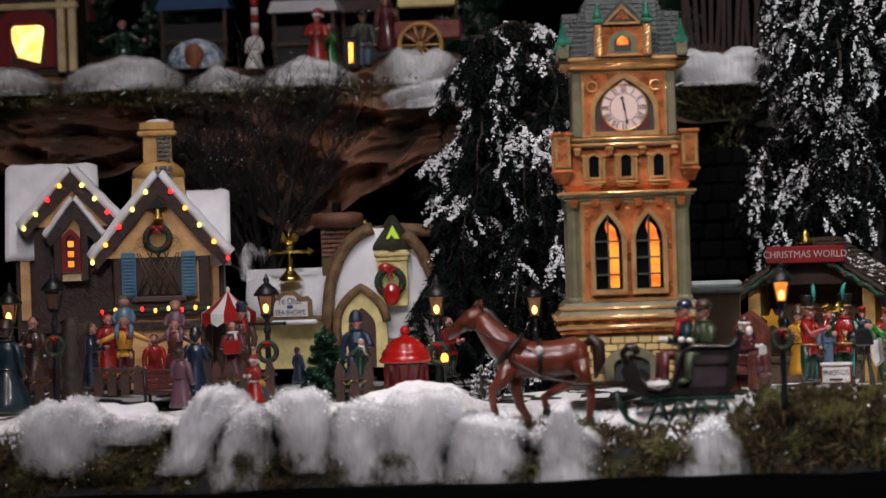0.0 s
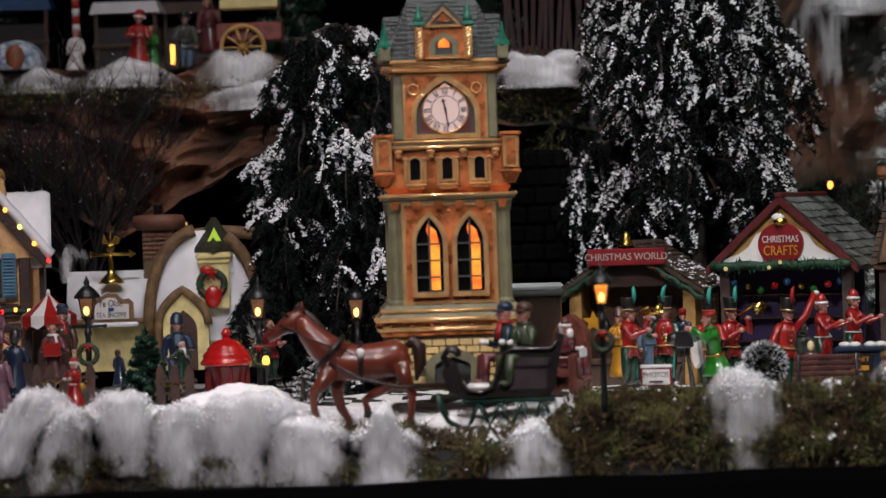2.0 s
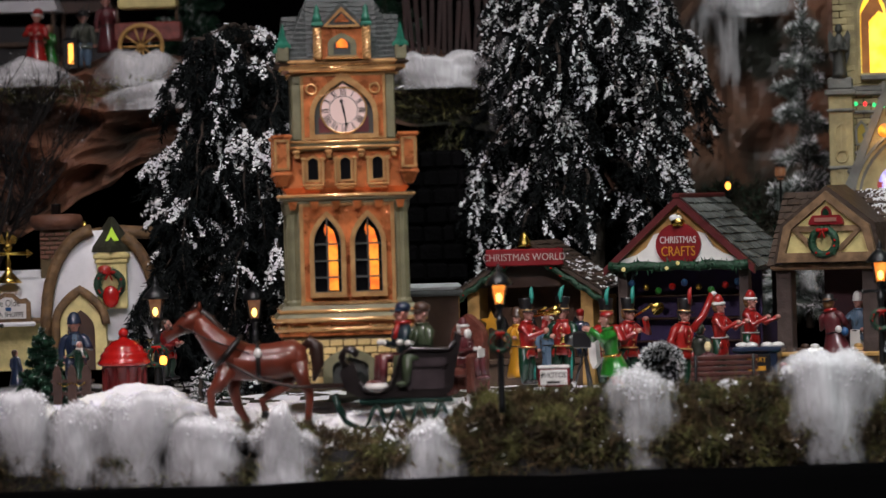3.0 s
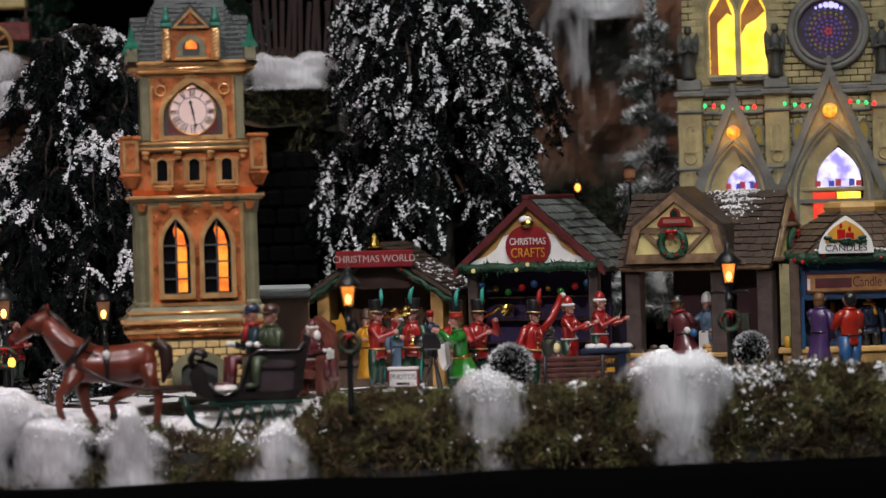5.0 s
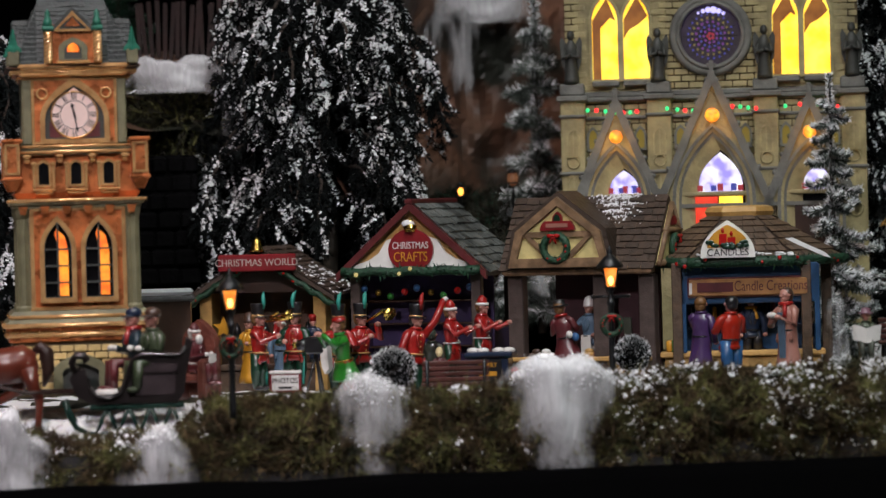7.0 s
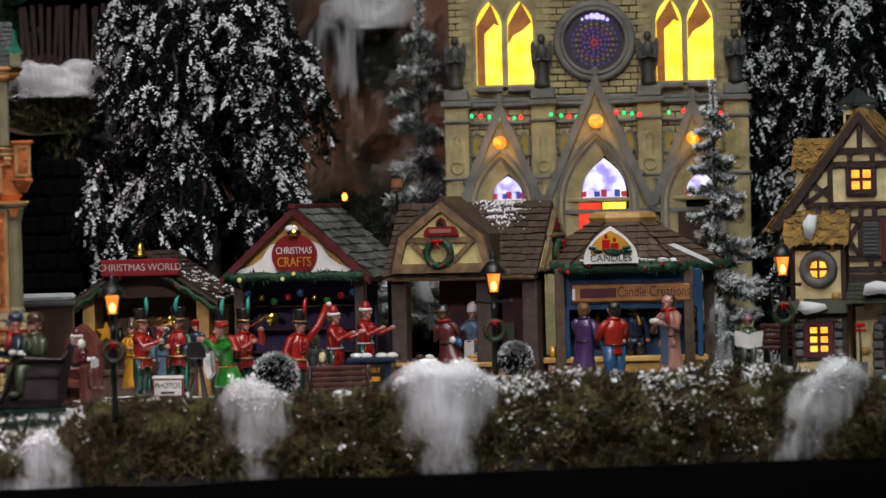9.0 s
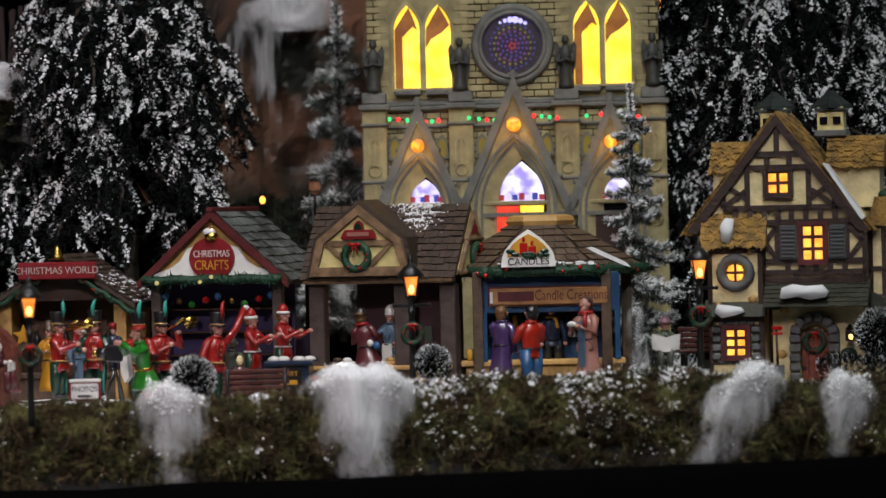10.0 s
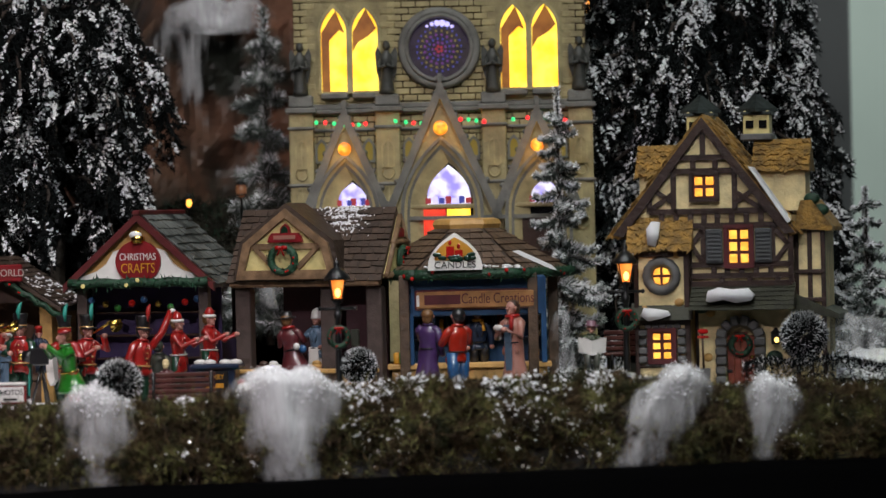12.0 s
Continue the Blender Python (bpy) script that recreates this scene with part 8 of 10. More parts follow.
# ---- painted figurines, each one plain mesh ----
def figure(loc, k, h=125, coat="f_red", legs="f_black", hat="", hat_key="f_black", hair="hair", face=0.0, left="down", right="down", skirt=0.0, plume="", scarf="", trim="", seated=False, extra=None,
           label="painted resin figurine", category="figurine", group="figurines", lean=0.0, name="figurine", sleeve="", hand="skin", bow=0.0, tunic=0.0):
    """A small painted figure, cast in one piece: modelled body, folds, limbs, head and hat."""
    rng = random.Random(int(abs(loc[0]) * 9973 + h))
    s = Shape(k * h / 125)
    s.m = pose(0, 0, 0, -bow, lean + rng.uniform(-2.5, 2.5), 0) @ Matrix.Diagonal((1.3, 1.25, 1.04, 1))
    hip = 34 if seated else 54
    step = rng.uniform(-5, 5)
    s.use(legs)
    if seated:
        for e in (-1, 1):
            s.tube([(e * 7, 0, hip), (e * 8, -26, hip + 2 + e), (e * 8, -28, 4)], [8, 7, 5], 8).ball((e * 8, -33, 3), (5, 9, 4), 8, 5)
    elif skirt:
        s.use(coat)
        n, v, f = 22, [], []
        prof = [(skirt * 0.86, 0), (skirt, 3), (skirt * 0.9, 14), (skirt * 0.74, 32), (13.5, 54), (12.5, 66)]
        for r, z in prof:
            fold = 0.09 * (1 - z / 66)
            v += [(r * (1 + fold * math.sin(i * 2 * math.pi * 6 / n + step)) * math.cos(2 * math.pi * i / n), 0.8 * r * (1 + fold * math.sin(i * 2 * math.pi * 6 / n + step)) * math.sin(2 * math.pi * i / n), z) for i in range(n)]
        for a in range(len(prof) - 1):
            f += [(a * n + i, a * n + (i + 1) % n, a * n + n + (i + 1) % n, a * n + n + i) for i in range(n)]
        s.add(v, f + [tuple(range(n - 1, -1, -1))], True)
    else:
        for e in (-1, 1):
            s.tube([(e * 6.5, 0, hip + 4), (e * 7.5, 1 - e * step * 0.5, 30), (e * 7, 2 + e * step * 0.2, 16), (e * 7, -e * step, 4)], [8.6, 7.4, 5.6, 5], 9)
        s.use("f_black")
        for e in (-1, 1):
            s.ball((e * 7.5, -4 - e * step, 4), (5.4, 9.5, 4.2), 8, 5)
    s.use(coat).lathe([(11, hip - 5), (13.2, hip + 1), (11.4, hip + 10), (13.2, hip + 22), (14.2, hip + 32), (12.6, hip + 38), (8.5, hip + 43), (5, hip + 47)], 16, squash=0.7)
    if tunic:
        s.lathe([(tunic, hip - 24), (tunic * 0.95, hip - 20), (14.5, hip + 4)], 16, squash=0.75)
    sh = hip + 38
    ends = {"down": ((19, 1, sh - 22), (18, -6, sh - 42)), "front": ((20, -5, sh - 21), (7, -22, sh - 16)), "book": ((19, -7, sh - 21), (5, -21, sh - 11)),
            "up": ((26, -6, sh + 20), (36, -8, sh + 56)), "out": ((27, -4, sh - 12), (39, -8, sh - 16)), "mouth": ((21, -14, sh - 9), (6, -25, sh + 13)), "fore": ((18, -16, sh - 17), (13, -35, sh - 5)), "hip": ((24, 2, sh - 20), (13, -8, sh - 30))}
    for e, key in ((-1, left), (1, right)):
        el, ha = ends[key]
        jig = rng.uniform(-3, 3)
        s.use(sleeve or coat).tube([(e * 8, 1, sh + 3), (e * 13.5, 0, sh - 2), (e * el[0], el[1] + jig * 0.5, el[2] + jig), (e * ha[0], ha[1], ha[2])], [5.4, 6.0, 5.0, 4.2], 9)
        s.use(hand).ball((e * ha[0] * 1.02, ha[1] - 2, ha[2]), (3.9, 4.6, 4.2), 8, 6)
    # lapels, hem and creases of the coat
    s.use(coat)
    for e in (-1, 1):
        s.tube([(e * 2, -9.6, hip + 40), (e * 5.5, -10.4, hip + 30), (e * 2.5, -10.6, hip + 16)], [1.6, 2.2, 1.2], 6)
        s.tube([(e * 9, -7.5, hip + 2), (e * 11, -6.5, hip - 6), (e * 10, -7, hip - 12)], [1.5, 2.6, 2.2], 6)
    s.lathe([(12.6, hip - 9), (13.6, hip - 6), (12.6, hip + 2)], 16, squash=0.74)
    if trim:
        s.use(trim)
        for i in range(4):
            s.ball((0, -10.8, hip + 10 + 8 * i), 1.4, 6, 4)
        s.torus((0, 0, hip + 6), 11.8, 1.5, 16, 5, flat=False)
    else:
        s.use("f_black").torus((0, 0, hip + 6), 11.6, 1.3, 16, 5, flat=False)
    if scarf:
        s.use(scarf).torus((0, 0, hip + 47), 7, 3.2, 14, 6, flat=False).tube([(4, -7, hip + 46), (7, -12, hip + 26)], 3, 6)
    else:
        s.use(coat).torus((0, 0, hip + 46), 6, 2.2, 12, 6, flat=False)
    hz, e_chin = hip + 59, 0
    s.m = s.m @ Matrix.Translation((0, 0, hz - 12)) @ Matrix.Diagonal((0.9, 0.9, 1.0, 1)) @ Matrix.Translation((0, 0, 12 - hz))
    s.use("skin").lathe([(4.4, hip + 44), (4.4, hip + 52)], 8).ball((0, -0.5, hz + 1), (7.8, 9.0, 9.6), 12, 9).ball((0, -3.2, hz - 5), (5.8, 6.2, 5.6), 10, 7).ball((0, -9.6, hz - 0.8), (1.7, 2.8, 2.4), 6, 5).ball((e_chin, -7.4, hz - 8.6), (2.8, 2.2, 2.0), 6, 4)
    for e in (-1, 1):
        s.ball((e * 8.4, -1.5, hz), (1.3, 2, 2.6), 6, 5)
    s.use("f_brown")
    for e in (-1, 1):
        s.ball((e * 3.1, -8.0, hz + 1.4), (1.5, 0.8, 0.8), 6, 4)
    if hair:
        s.use(hair).ball((0, 3.0, hz + 3.2), (9.4, 9.2, 9.6), 12, 8).ball((0, 4.5, hz - 3), (8.2, 6.4, 7), 10, 7)
        if skirt and not hat:
            s.ball((0, 5, hz - 4), (8, 5.5, 9), 10, 7)
    if hat == "shako":
        s.use(hat_key).lathe([(8.6, hz + 3), (9.2, hz + 7), (9, hz + 11), (11, hz + 23), (10.5, hz + 25)], 14, 0, 1).lathe([(11, hz + 3), (11, hz + 5)], 14, 0, -4)
        s.use("gold").torus((0, 1, hz + 6), 9.1, 1.0, 14, 5, flat=False)
        s.use(plume or "f_teal").tube([(0, -9, hz + 16), (-1, -10, hz + 28), (1, -8, hz + 38), (4, -7, hz + 43)], [1.8, 3.4, 2.8, 0.8], 7)
    elif hat == "santa":
        s.use("f_white").torus((0, 0, hz + 5), 8.4, 3.1, 14, 6, flat=False)
        s.use(hat_key).lathe([(8.4, hz + 6), (8, hz + 12), (5, hz + 18), (1, hz + 21)], 12).tube([(2, 2, hz + 17), (8, 5, hz + 15), (11, 6, hz + 5)], [4.6, 3.8, 2], 7)
        s.use("f_white").ball((11, 6, hz + 2), 3.2, 7, 5)
    elif hat == "cap":
        s.use(hat_key).lathe([(9.2, hz + 3), (10.2, hz + 8), (9, hz + 12), (5, hz + 15), (1, hz + 16)], 14, 0, 1).lathe([(9.4, hz + 3), (9.4, hz + 5)], 12, 0, -6)
    elif hat == "dome":
        s.use(hat_key).lathe([(11, hz + 2), (10, hz + 5), (9.6, hz + 12), (6.5, hz + 19), (2, hz + 22)], 14)
    elif hat == "brim":
        s.use(hat_key).lathe([(15, hz + 4), (15, hz + 6), (9.4, hz + 7), (9.4, hz + 14), (7, hz + 17), (1, hz + 18)], 14)
    elif hat == "beret":
        s.use(hat_key).ball((2, 1, hz + 8), (11, 10, 5.4), 12, 7)
    elif hat == "tall":
        s.use(hat_key).lathe([(9, hz + 3), (9, hz + 14), (11, hz + 16), (8, hz + 22), (1, hz + 24)], 12)
    if extra:
        extra(s, hip, sh, hz)
    return solo(name, s, loc, label, category, group, face)


def trombone(s, hip, sh, hz):
    s.use("brass").tube([(-2, -14, hz - 4), (-4, -60, hz + 2), (-8, -62, hz + 2), (-8, -24, hz + 2)], 2.2, 7).tube([(-8, -24, hz + 4), (-12, -40, hz + 10)], [2, 2], 6)
    s.m = s.m @ Matrix.Translation((-10, -44, hz + 6)) @ pose(0, 0, 0, 90, 0, 0)
    s.lathe([(2, 0), (3, 6), (10, 14)], 12)


def horn(s, hip, sh, hz):
    s.use("brass").tube([(0, -14, hz - 4), (2, -50, hz + 14)], [1.8, 3], 7)
    s.m = s.m @ Matrix.Translation((2, -48, hz + 13)) @ pose(0, 0, 0, 110, 0, 0)
    s.lathe([(3, 0), (4, 6), (11, 16)], 12)


def stripe(s, hip, sh, hz):
    s.use("f_teal").tube([(14, -4, hip - 2), (13.5, -4, 8)], 1.8, 5)


def book(s, hip, sh, hz):
    s.use("f_red").box(-16, 16, -32, -27, sh - 34, sh - 6, 1.5)


def paper_sheet(s, hip, sh, hz):
    s.use("f_white")
    for e in (-1, 1):
        v = [(0, -38, sh - 38), (e * 14, -33, sh - 34), (e * 26, -26, sh - 32), (e * 28, -27, sh + 2), (e * 15, -33, sh + 1), (0, -37, sh - 6)]
        s.add(v + [(x, y + 1.5, z) for x, y, z in v], [(0, 1, 2, 3, 4, 5), (6, 7, 8, 9, 10, 11), (0, 1, 7, 6), (1, 2, 8, 7), (2, 3, 9, 8), (3, 4, 10, 9), (4, 5, 11, 10), (5, 0, 6, 11)])


def apron(s, hip, sh, hz):
    s.use("f_white").prism([(-11, 8), (11, 8), (9, hip + 8), (-9, hip + 8)], -13, -11)


def child_on_shoulders(key, cap):
    def make(s, hip, sh, hz):
        z = sh + 14
        s.use(key).lathe([(13, z), (15, z + 10), (14, z + 26), (7, z + 38)], 12, 0, 8, squash=0.8)
        for e in (-1, 1):
            s.tube([(e * 10, 4, z + 4), (e * 13, -8, z - 6), (e * 12, -12, z - 24)], [6, 5, 4], 7)
            s.tube([(e * 12, 8, z + 28), (e * 18, -2, z + 14), (e * 14, -8, z + 6)], 4, 7)
        s.use("skin").ball((0, 6, z + 46), (10, 10, 11), 10, 8)
        s.use(cap).ball((0, 8, z + 50), (11, 11, 9), 10, 7)
    return make


band = "band figurines"
G = "figurine of a "
# marching band, tower side to stall side
figure((-0.0711, 3.200, 0.0070), 0.000468, 134, "f_red", "f_dkgreen", "shako", face=62, left="fore", right="mouth", extra=lambda s, a, b, c: (stripe(s, a, b, c), trombone(s, a, b, c)), trim="gold", label=G + "bandsman in red playing a gilt trombone", group=band)
figure((-0.0428, 3.260, 0.0047), 0.000477, 134, "f_red", "f_dkgreen", "shako", face=-14, left="front", right="front", extra=stripe, trim="gold", label=G + "bandsman in red coat and plumed hat", group=band, sleeve="f_dkgreen")
figure((-0.0045, 3.270, -0.0009), 0.000479, 138, "f_red", "f_dkgreen", "shako", face=10, left="front", right="front", extra=stripe, trim="gold", label=G + "bandsman in red behind the photographer", group=band)
figure((0.0130, 3.300, -0.0009), 0.000483, 136, "f_red", "f_dkgreen", "shako", face=40, left="fore", right="mouth", extra=horn, trim="gold", label=G + "bandsman in red playing a gilt horn", group=band)
figure((0.0564, 3.240, -0.0010), 0.000474, 138, "f_red", "f_dkgreen", "shako", face=38, left="down", right="up", lean=7, plume="f_red", trim="gold", hand="f_white", label=G + "bandmaster in red with one arm raised", group=band, hair="f_black")
figure((0.0036, 3.160, -0.0002), 0.000462, 142, "f_green", "f_red", "beret", "f_red", face=-72, left="mouth", right="mouth", trim="brass", tunic=25, label=G + "stooping photographer in a bright green tunic", hair="hair", bow=-9)
figure((0.0905, 3.240, 0.0113), 0.000474, 124, "f_red", "f_dkgreen", "santa", "f_red", face=62, left="fore", right="fore", label=G + "helper in red and green with a fur-trimmed cap", tunic=15, trim="f_white")
figure((0.1174, 3.300, 0.0117), 0.000483, 124, "f_red", "f_dkgreen", "santa", "f_red", face=58, left="fore", right="fore", label=G + "helper in red with a fur-trimmed cap", tunic=15, trim="f_white")
figure((0.0739, 3.280, -0.0035), 0.000480, 110, "f_grey", "f_black", "", face=150, hair="f_grey", label=G + "bystander in a dark grey coat")
figure((0.0780, 3.170, 0.0055), 0.000463, 66, "f_maroon", "f_denim", "dome", "cream", face=170, label=G + "child in maroon and cream hat on the bench", hair="cream", skirt=20)
figure((-0.0797, 3.330, 0.0073), 0.000488, 112, "f_yellow", "f_yellow", "dome", "f_brown", face=-30, label=G + "stall keeper in a mustard coat", skirt=22, left="front", right="front", name="figurine")
figure((-0.0554, 3.400, 0.0073), 0.000498, 100, "f_denim", "f_denim", "santa", "f_red", face=10, label=G + "child in pale blue with a red cap", skirt=16)
figure((-0.0262, 3.360, 0.0230), 0.000492, 74, "f_navy", "f_navy", "tall", "f_red", face=0, label=G + "toy soldier in navy with a red hat")
# shoppers and sellers
figure((0.2952, 3.200, 0.0118), 0.000468, 128, "f_purple", "f_purple", "", face=150, hair="hair", skirt=20, left="down", right="fore", label=G + "shopper in a purple hooded coat")
figure((0.3185, 3.180, 0.0060), 0.000465, 142, "f_orange", "f_blue", "", face=205, hair="f_black", left="front", right="front", label=G + "shopper in a red leather jacket and jeans")
figure((0.3506, 3.306, 0.0148), 0.000484, 114, "f_navy", "f_black", "", face=4, hair="f_black", scarf="f_yellow", left="down", right="down", label=G + "seller in a navy padded jacket behind the counter")
figure((0.3690, 3.200, 0.0118), 0.000468, 140, "f_pink", "f_pink", "", face=-48, hair="f_brown", skirt=19, scarf="f_red", left="book", right="book", label=G + "woman in a long pink-beige coat holding a parcel", extra=lambda s, a, b, c: s.use("f_denim").prism([(-5, 18), (6, 18), (6, b - 4), (-5, b - 4)], -14, -11).use("f_white").ball((-4, -27, b - 8), (9, 5, 5), 8, 6))
figure((0.1890, 3.240, 0.0142), 0.000474, 118, "f_maroon", "f_black", "brim", "f_black", face=150, skirt=26, left="front", right="front", scarf="f_red", label=G + "stooping customer in a dark red cloak", lean=8, extra=lambda s, a, b, c: s.use("f_white").ball((-14, 10, b - 28), (6, 5, 7), 8, 6).use("f_blue").ball((-22, 6, b - 34), (7, 5, 8), 8, 6))
figure((0.2125, 3.335, 0.0120), 0.000488, 114, "f_denim", "f_white", "dome", "f_white", face=-40, left="fore", right="hip", extra=apron, label=G + "baker in blue shirt, white cap and apron", skirt=0)
figure((0.4270, 3.160, 0.0213), 0.000462, 98, "f_olive", "f_grey", "brim", "f_mauve", face=-4, left="book", right="book", seated=True, extra=paper_sheet, label=G + "seated reader behind an open white newspaper", hair="f_grey")
# carollers and bystanders by the cottage
figure((-0.6445, 3.200, 0.0240), 0.000468, 112, "f_yellow", "f_maroon", "", face=5, left="out", right="out", scarf="f_red", extra=child_on_shoulders("f_denim", "f_grey"), label=G + "man in yellow carrying a child in blue")
figure((-0.6019, 3.200, 0.0225), 0.000468, 106, "f_maroon", "f_purple", "", face=0, left="out", right="out", scarf="f_pink", extra=child_on_shoulders("f_mauve", "f_pink"), label=G + "woman carrying a child in mauve on her shoulders", skirt=22)
figure((-0.5731, 3.130, 0.0131), 0.000457, 112, "f_navy", "f_blue", "dome", "f_black", face=175, hair="f_black", skirt=24, label=G + "bystander in a dark blue coat", left="front", right="front")
figure((-0.5786, 3.100, 0.0046), 0.000453, 104, "f_mauve", "f_maroon", "", face=160, hair="f_brown", skirt=22, label=G + "woman in a plum dress facing the carollers", left="down", right="front")
figure((-0.6271, 3.240, 0.0136), 0.000474, 96, "f_red", "f_red", "", face=10, skirt=24, label=G + "child in a red coat by the steps", hair="f_brown")
figure((-0.5545, 3.220, 0.0199), 0.000471, 104, "f_maroon", "f_dkgreen", "", face=4, left="book", right="book", skirt=22, extra=book, scarf="f_white", label=G + "woman caroller with a fur collar and red book", hair="f_brown")
figure((-0.5594, 3.280, 0.0220), 0.000480, 118, "f_brown", "f_brown", "tall", "f_navy", face=0, skirt=22, scarf="f_red", label=G + "man caroller in brown with a dark hat")
figure((-0.4464, 3.200, 0.0108), 0.000468, 128, "f_navy", "f_navy", "dome", "f_navy", face=6, left="down", right="front", trim="brass", hair="f_black", label=G + "constable in a navy uniform and helmet", extra=lambda s, a, b, c: s.use("f_denim").prism([(-4, b - 12), (4, b - 12), (3, b + 6), (-3, b + 6)], -13, -11))
figure((-0.5065, 3.030, 0.0099), 0.000442, 80, "f_red", "f_red", "santa", "f_red", face=-30, skirt=26, left="front", right="front", hand="f_white", label=G + "small child in a red robe with white trim", trim="f_white", hair="f_white")
figure((-0.4938, 3.180, 0.0188), 0.000465, 62, "f_navy", "f_blue", "", face=140, skirt=24, label=G + "crouching child in blue", hair="f_brown")
figure((-0.4386, 3.160, 0.0229), 0.000462, 66, "f_dkgreen", "f_white", "", face=20, skirt=22, left="out", right="front", hair="f_white", label=G + "child in green with a white shawl", scarf="f_white")
figure((-0.7252, 3.100, 0.0047), 0.000453, 156, "f_teal_coat", "f_dkgreen", "brim", "f_brown", face=170, skirt=34, label=G + "bystander in a long dark green coat", hair="f_brown")
figure((-0.7230, 3.200, 0.0182), 0.000468, 128, "f_brown", "f_brown", "", face=-20, skirt=26, left="front", right="front", label=G + "bystander in a brown coat", hair="f_black")
figure((-0.6771, 3.220, 0.0184), 0.000471, 112, "f_navy", "f_blue", "", face=90, skirt=22, left="front", right="front", label=G + "caroller in dark blue beside the old stump", hair="hair")
figure((-0.6785, 3.300, 0.0218), 0.000483, 112, "f_red", "f_red", "", face=30, skirt=22, left="front", right="front", label=G + "caroller in a red coat", hair="f_orange")
figure((-0.3783, 3.280, 0.0157), 0.000480, 104, "f_red", "f_dkgreen", "", face=60, left="front", right="front", label=G + "villager in red at the lamp", hair="f_brown")
# small duck-like toy on the snow
s = Shape(0.000448)
s.use("f_grey").lathe([(10, 0), (14, 10), (12, 26), (7, 34)], 12).use("f_yellow").ball((0, -7, 14), (9, 6, 10), 10, 7).ball((0, 0, 36), (9, 9, 8), 10, 7).ball((-5, -6, 2), (6, 7, 3), 8, 5).ball((5, -6, 2), (6, 7, 3), 8, 5)
solo("toy", s, (-0.5079, 3.070, 0.0072), "small round yellow and grey toy in the snow", "toy")


# ---- horse and sleigh ----
def horse(loc, k, turn):
    s = Shape(k)
    s.use("horse")
    # body, chest and neck, facing to -x
    s.tube([(78, 0, 118), (60, 0, 120), (30, 0, 114), (-10, 0, 112), (-48, 0, 116), (-70, 0, 122)], [20, 33, 34, 33, 35, 22], 16)
    s.tube([(-44, 0, 119), (-76, 0, 144), (-100, 0, 173), (-113, 0, 194)], [35, 28, 20, 15], 14)
    s.tube([(-106, 0, 200), (-128, 0, 190), (-153, 0, 172), (-172, 0, 160)], [15, 16, 11, 9], 12)
    s.ball((-129, 0, 182), (15, 13, 14), 12, 8).ball((-64, -14, 106), (20, 18, 22), 12, 8).ball((60, -12, 112), (24, 20, 27), 12, 8)
    for e in (-1, 1):
        s.tube([(-108, e * 8, 208), (-109, e * 10, 224)], [5, 1], 6)
    legs = [((-58, -17, 104), (-82, -17, 70), (-92, -17, 62), (-92, -17, 34), (-86, -17, 12)),
            ((-52, 17, 104), (-52, 17, 62), (-44, 17, 30), (-32, 17, 10), (-30, 17, 4)),
            ((58, 17, 110), (44, 17, 70), (18, 17, 56), (-2, 17, 44), (4, 17, 24)),
            ((64, -17, 112), (74, -17, 74), (84, -17, 54), (82, -17, 26), (80, -17, 6))]
    for lg in legs:
        s.tube(lg, [19, 11.5, 8.5, 6.5, 7], 10)
    s.use("harness")
    for lg in legs:
        x, y, z = lg[-1]
        s.lathe([(9, z - 12), (7.5, z), (6, z + 3)], 10, x, y)
    s.use("mane")
    s.tube([(-113, 0, 213), (-93, 0, 196), (-71, 0, 169), (-50, 0, 150)], [4, 8, 8, 3], 8)
    s.tube([(-112, -2, 220), (-124, -4, 210)], [5, 2], 6)
    s.tube([(76, 0, 138), (88, 0, 148), (98, 0, 138), (100, 0, 108), (92, 0, 76)], [6, 11, 13, 12, 3], 10)
    s.use("harness")
    n = 18
    for c, d, r, w in (((-60, 0, 132), (-0.75, 0, 0.65), 36, 5), ((-6, 0, 113), (1, 0, 0), 34.5, 4.5)):
        d = Vector(d).normalized()
        a, b = Vector((0, 1, 0)), d.cross(Vector((0, 1, 0)))
        s.tube([tuple(Vector(c) + r * (math.cos(2 * math.pi * i / n) * a + math.sin(2 * math.pi * i / n) * b)) for i in range(n + 1)], w, 6)
    s.tube([(-134, -15, 200), (-144, 0, 206), (-134, 15, 200)], 1.8, 5).tube([(-158, -12, 178), (-166, 0, 184), (-158, 12, 178)], 1.8, 5).tube([(-148, -14, 184), (-96, -30, 158), (-20, -34, 130)], 1.5, 5)
    s.use("f_white").ball((-6, -34, 130), (8, 5, 9), 8, 6)
    s.use("mane").tube([(-62, -34, 116), (-6, -40, 84), (60, -40, 68), (150, -30, 66)], 3, 6).tube([(-62, 34, 116), (-6, 40, 84), (60, 40, 68), (150, 30, 66)], 3, 6)
    return solo("horse_figurine", s, loc, "glossy chestnut horse figurine in black harness, trotting", "figurine", turn=turn)


horse((-0.2750, 3.020, -0.0104), 0.000438, 4)


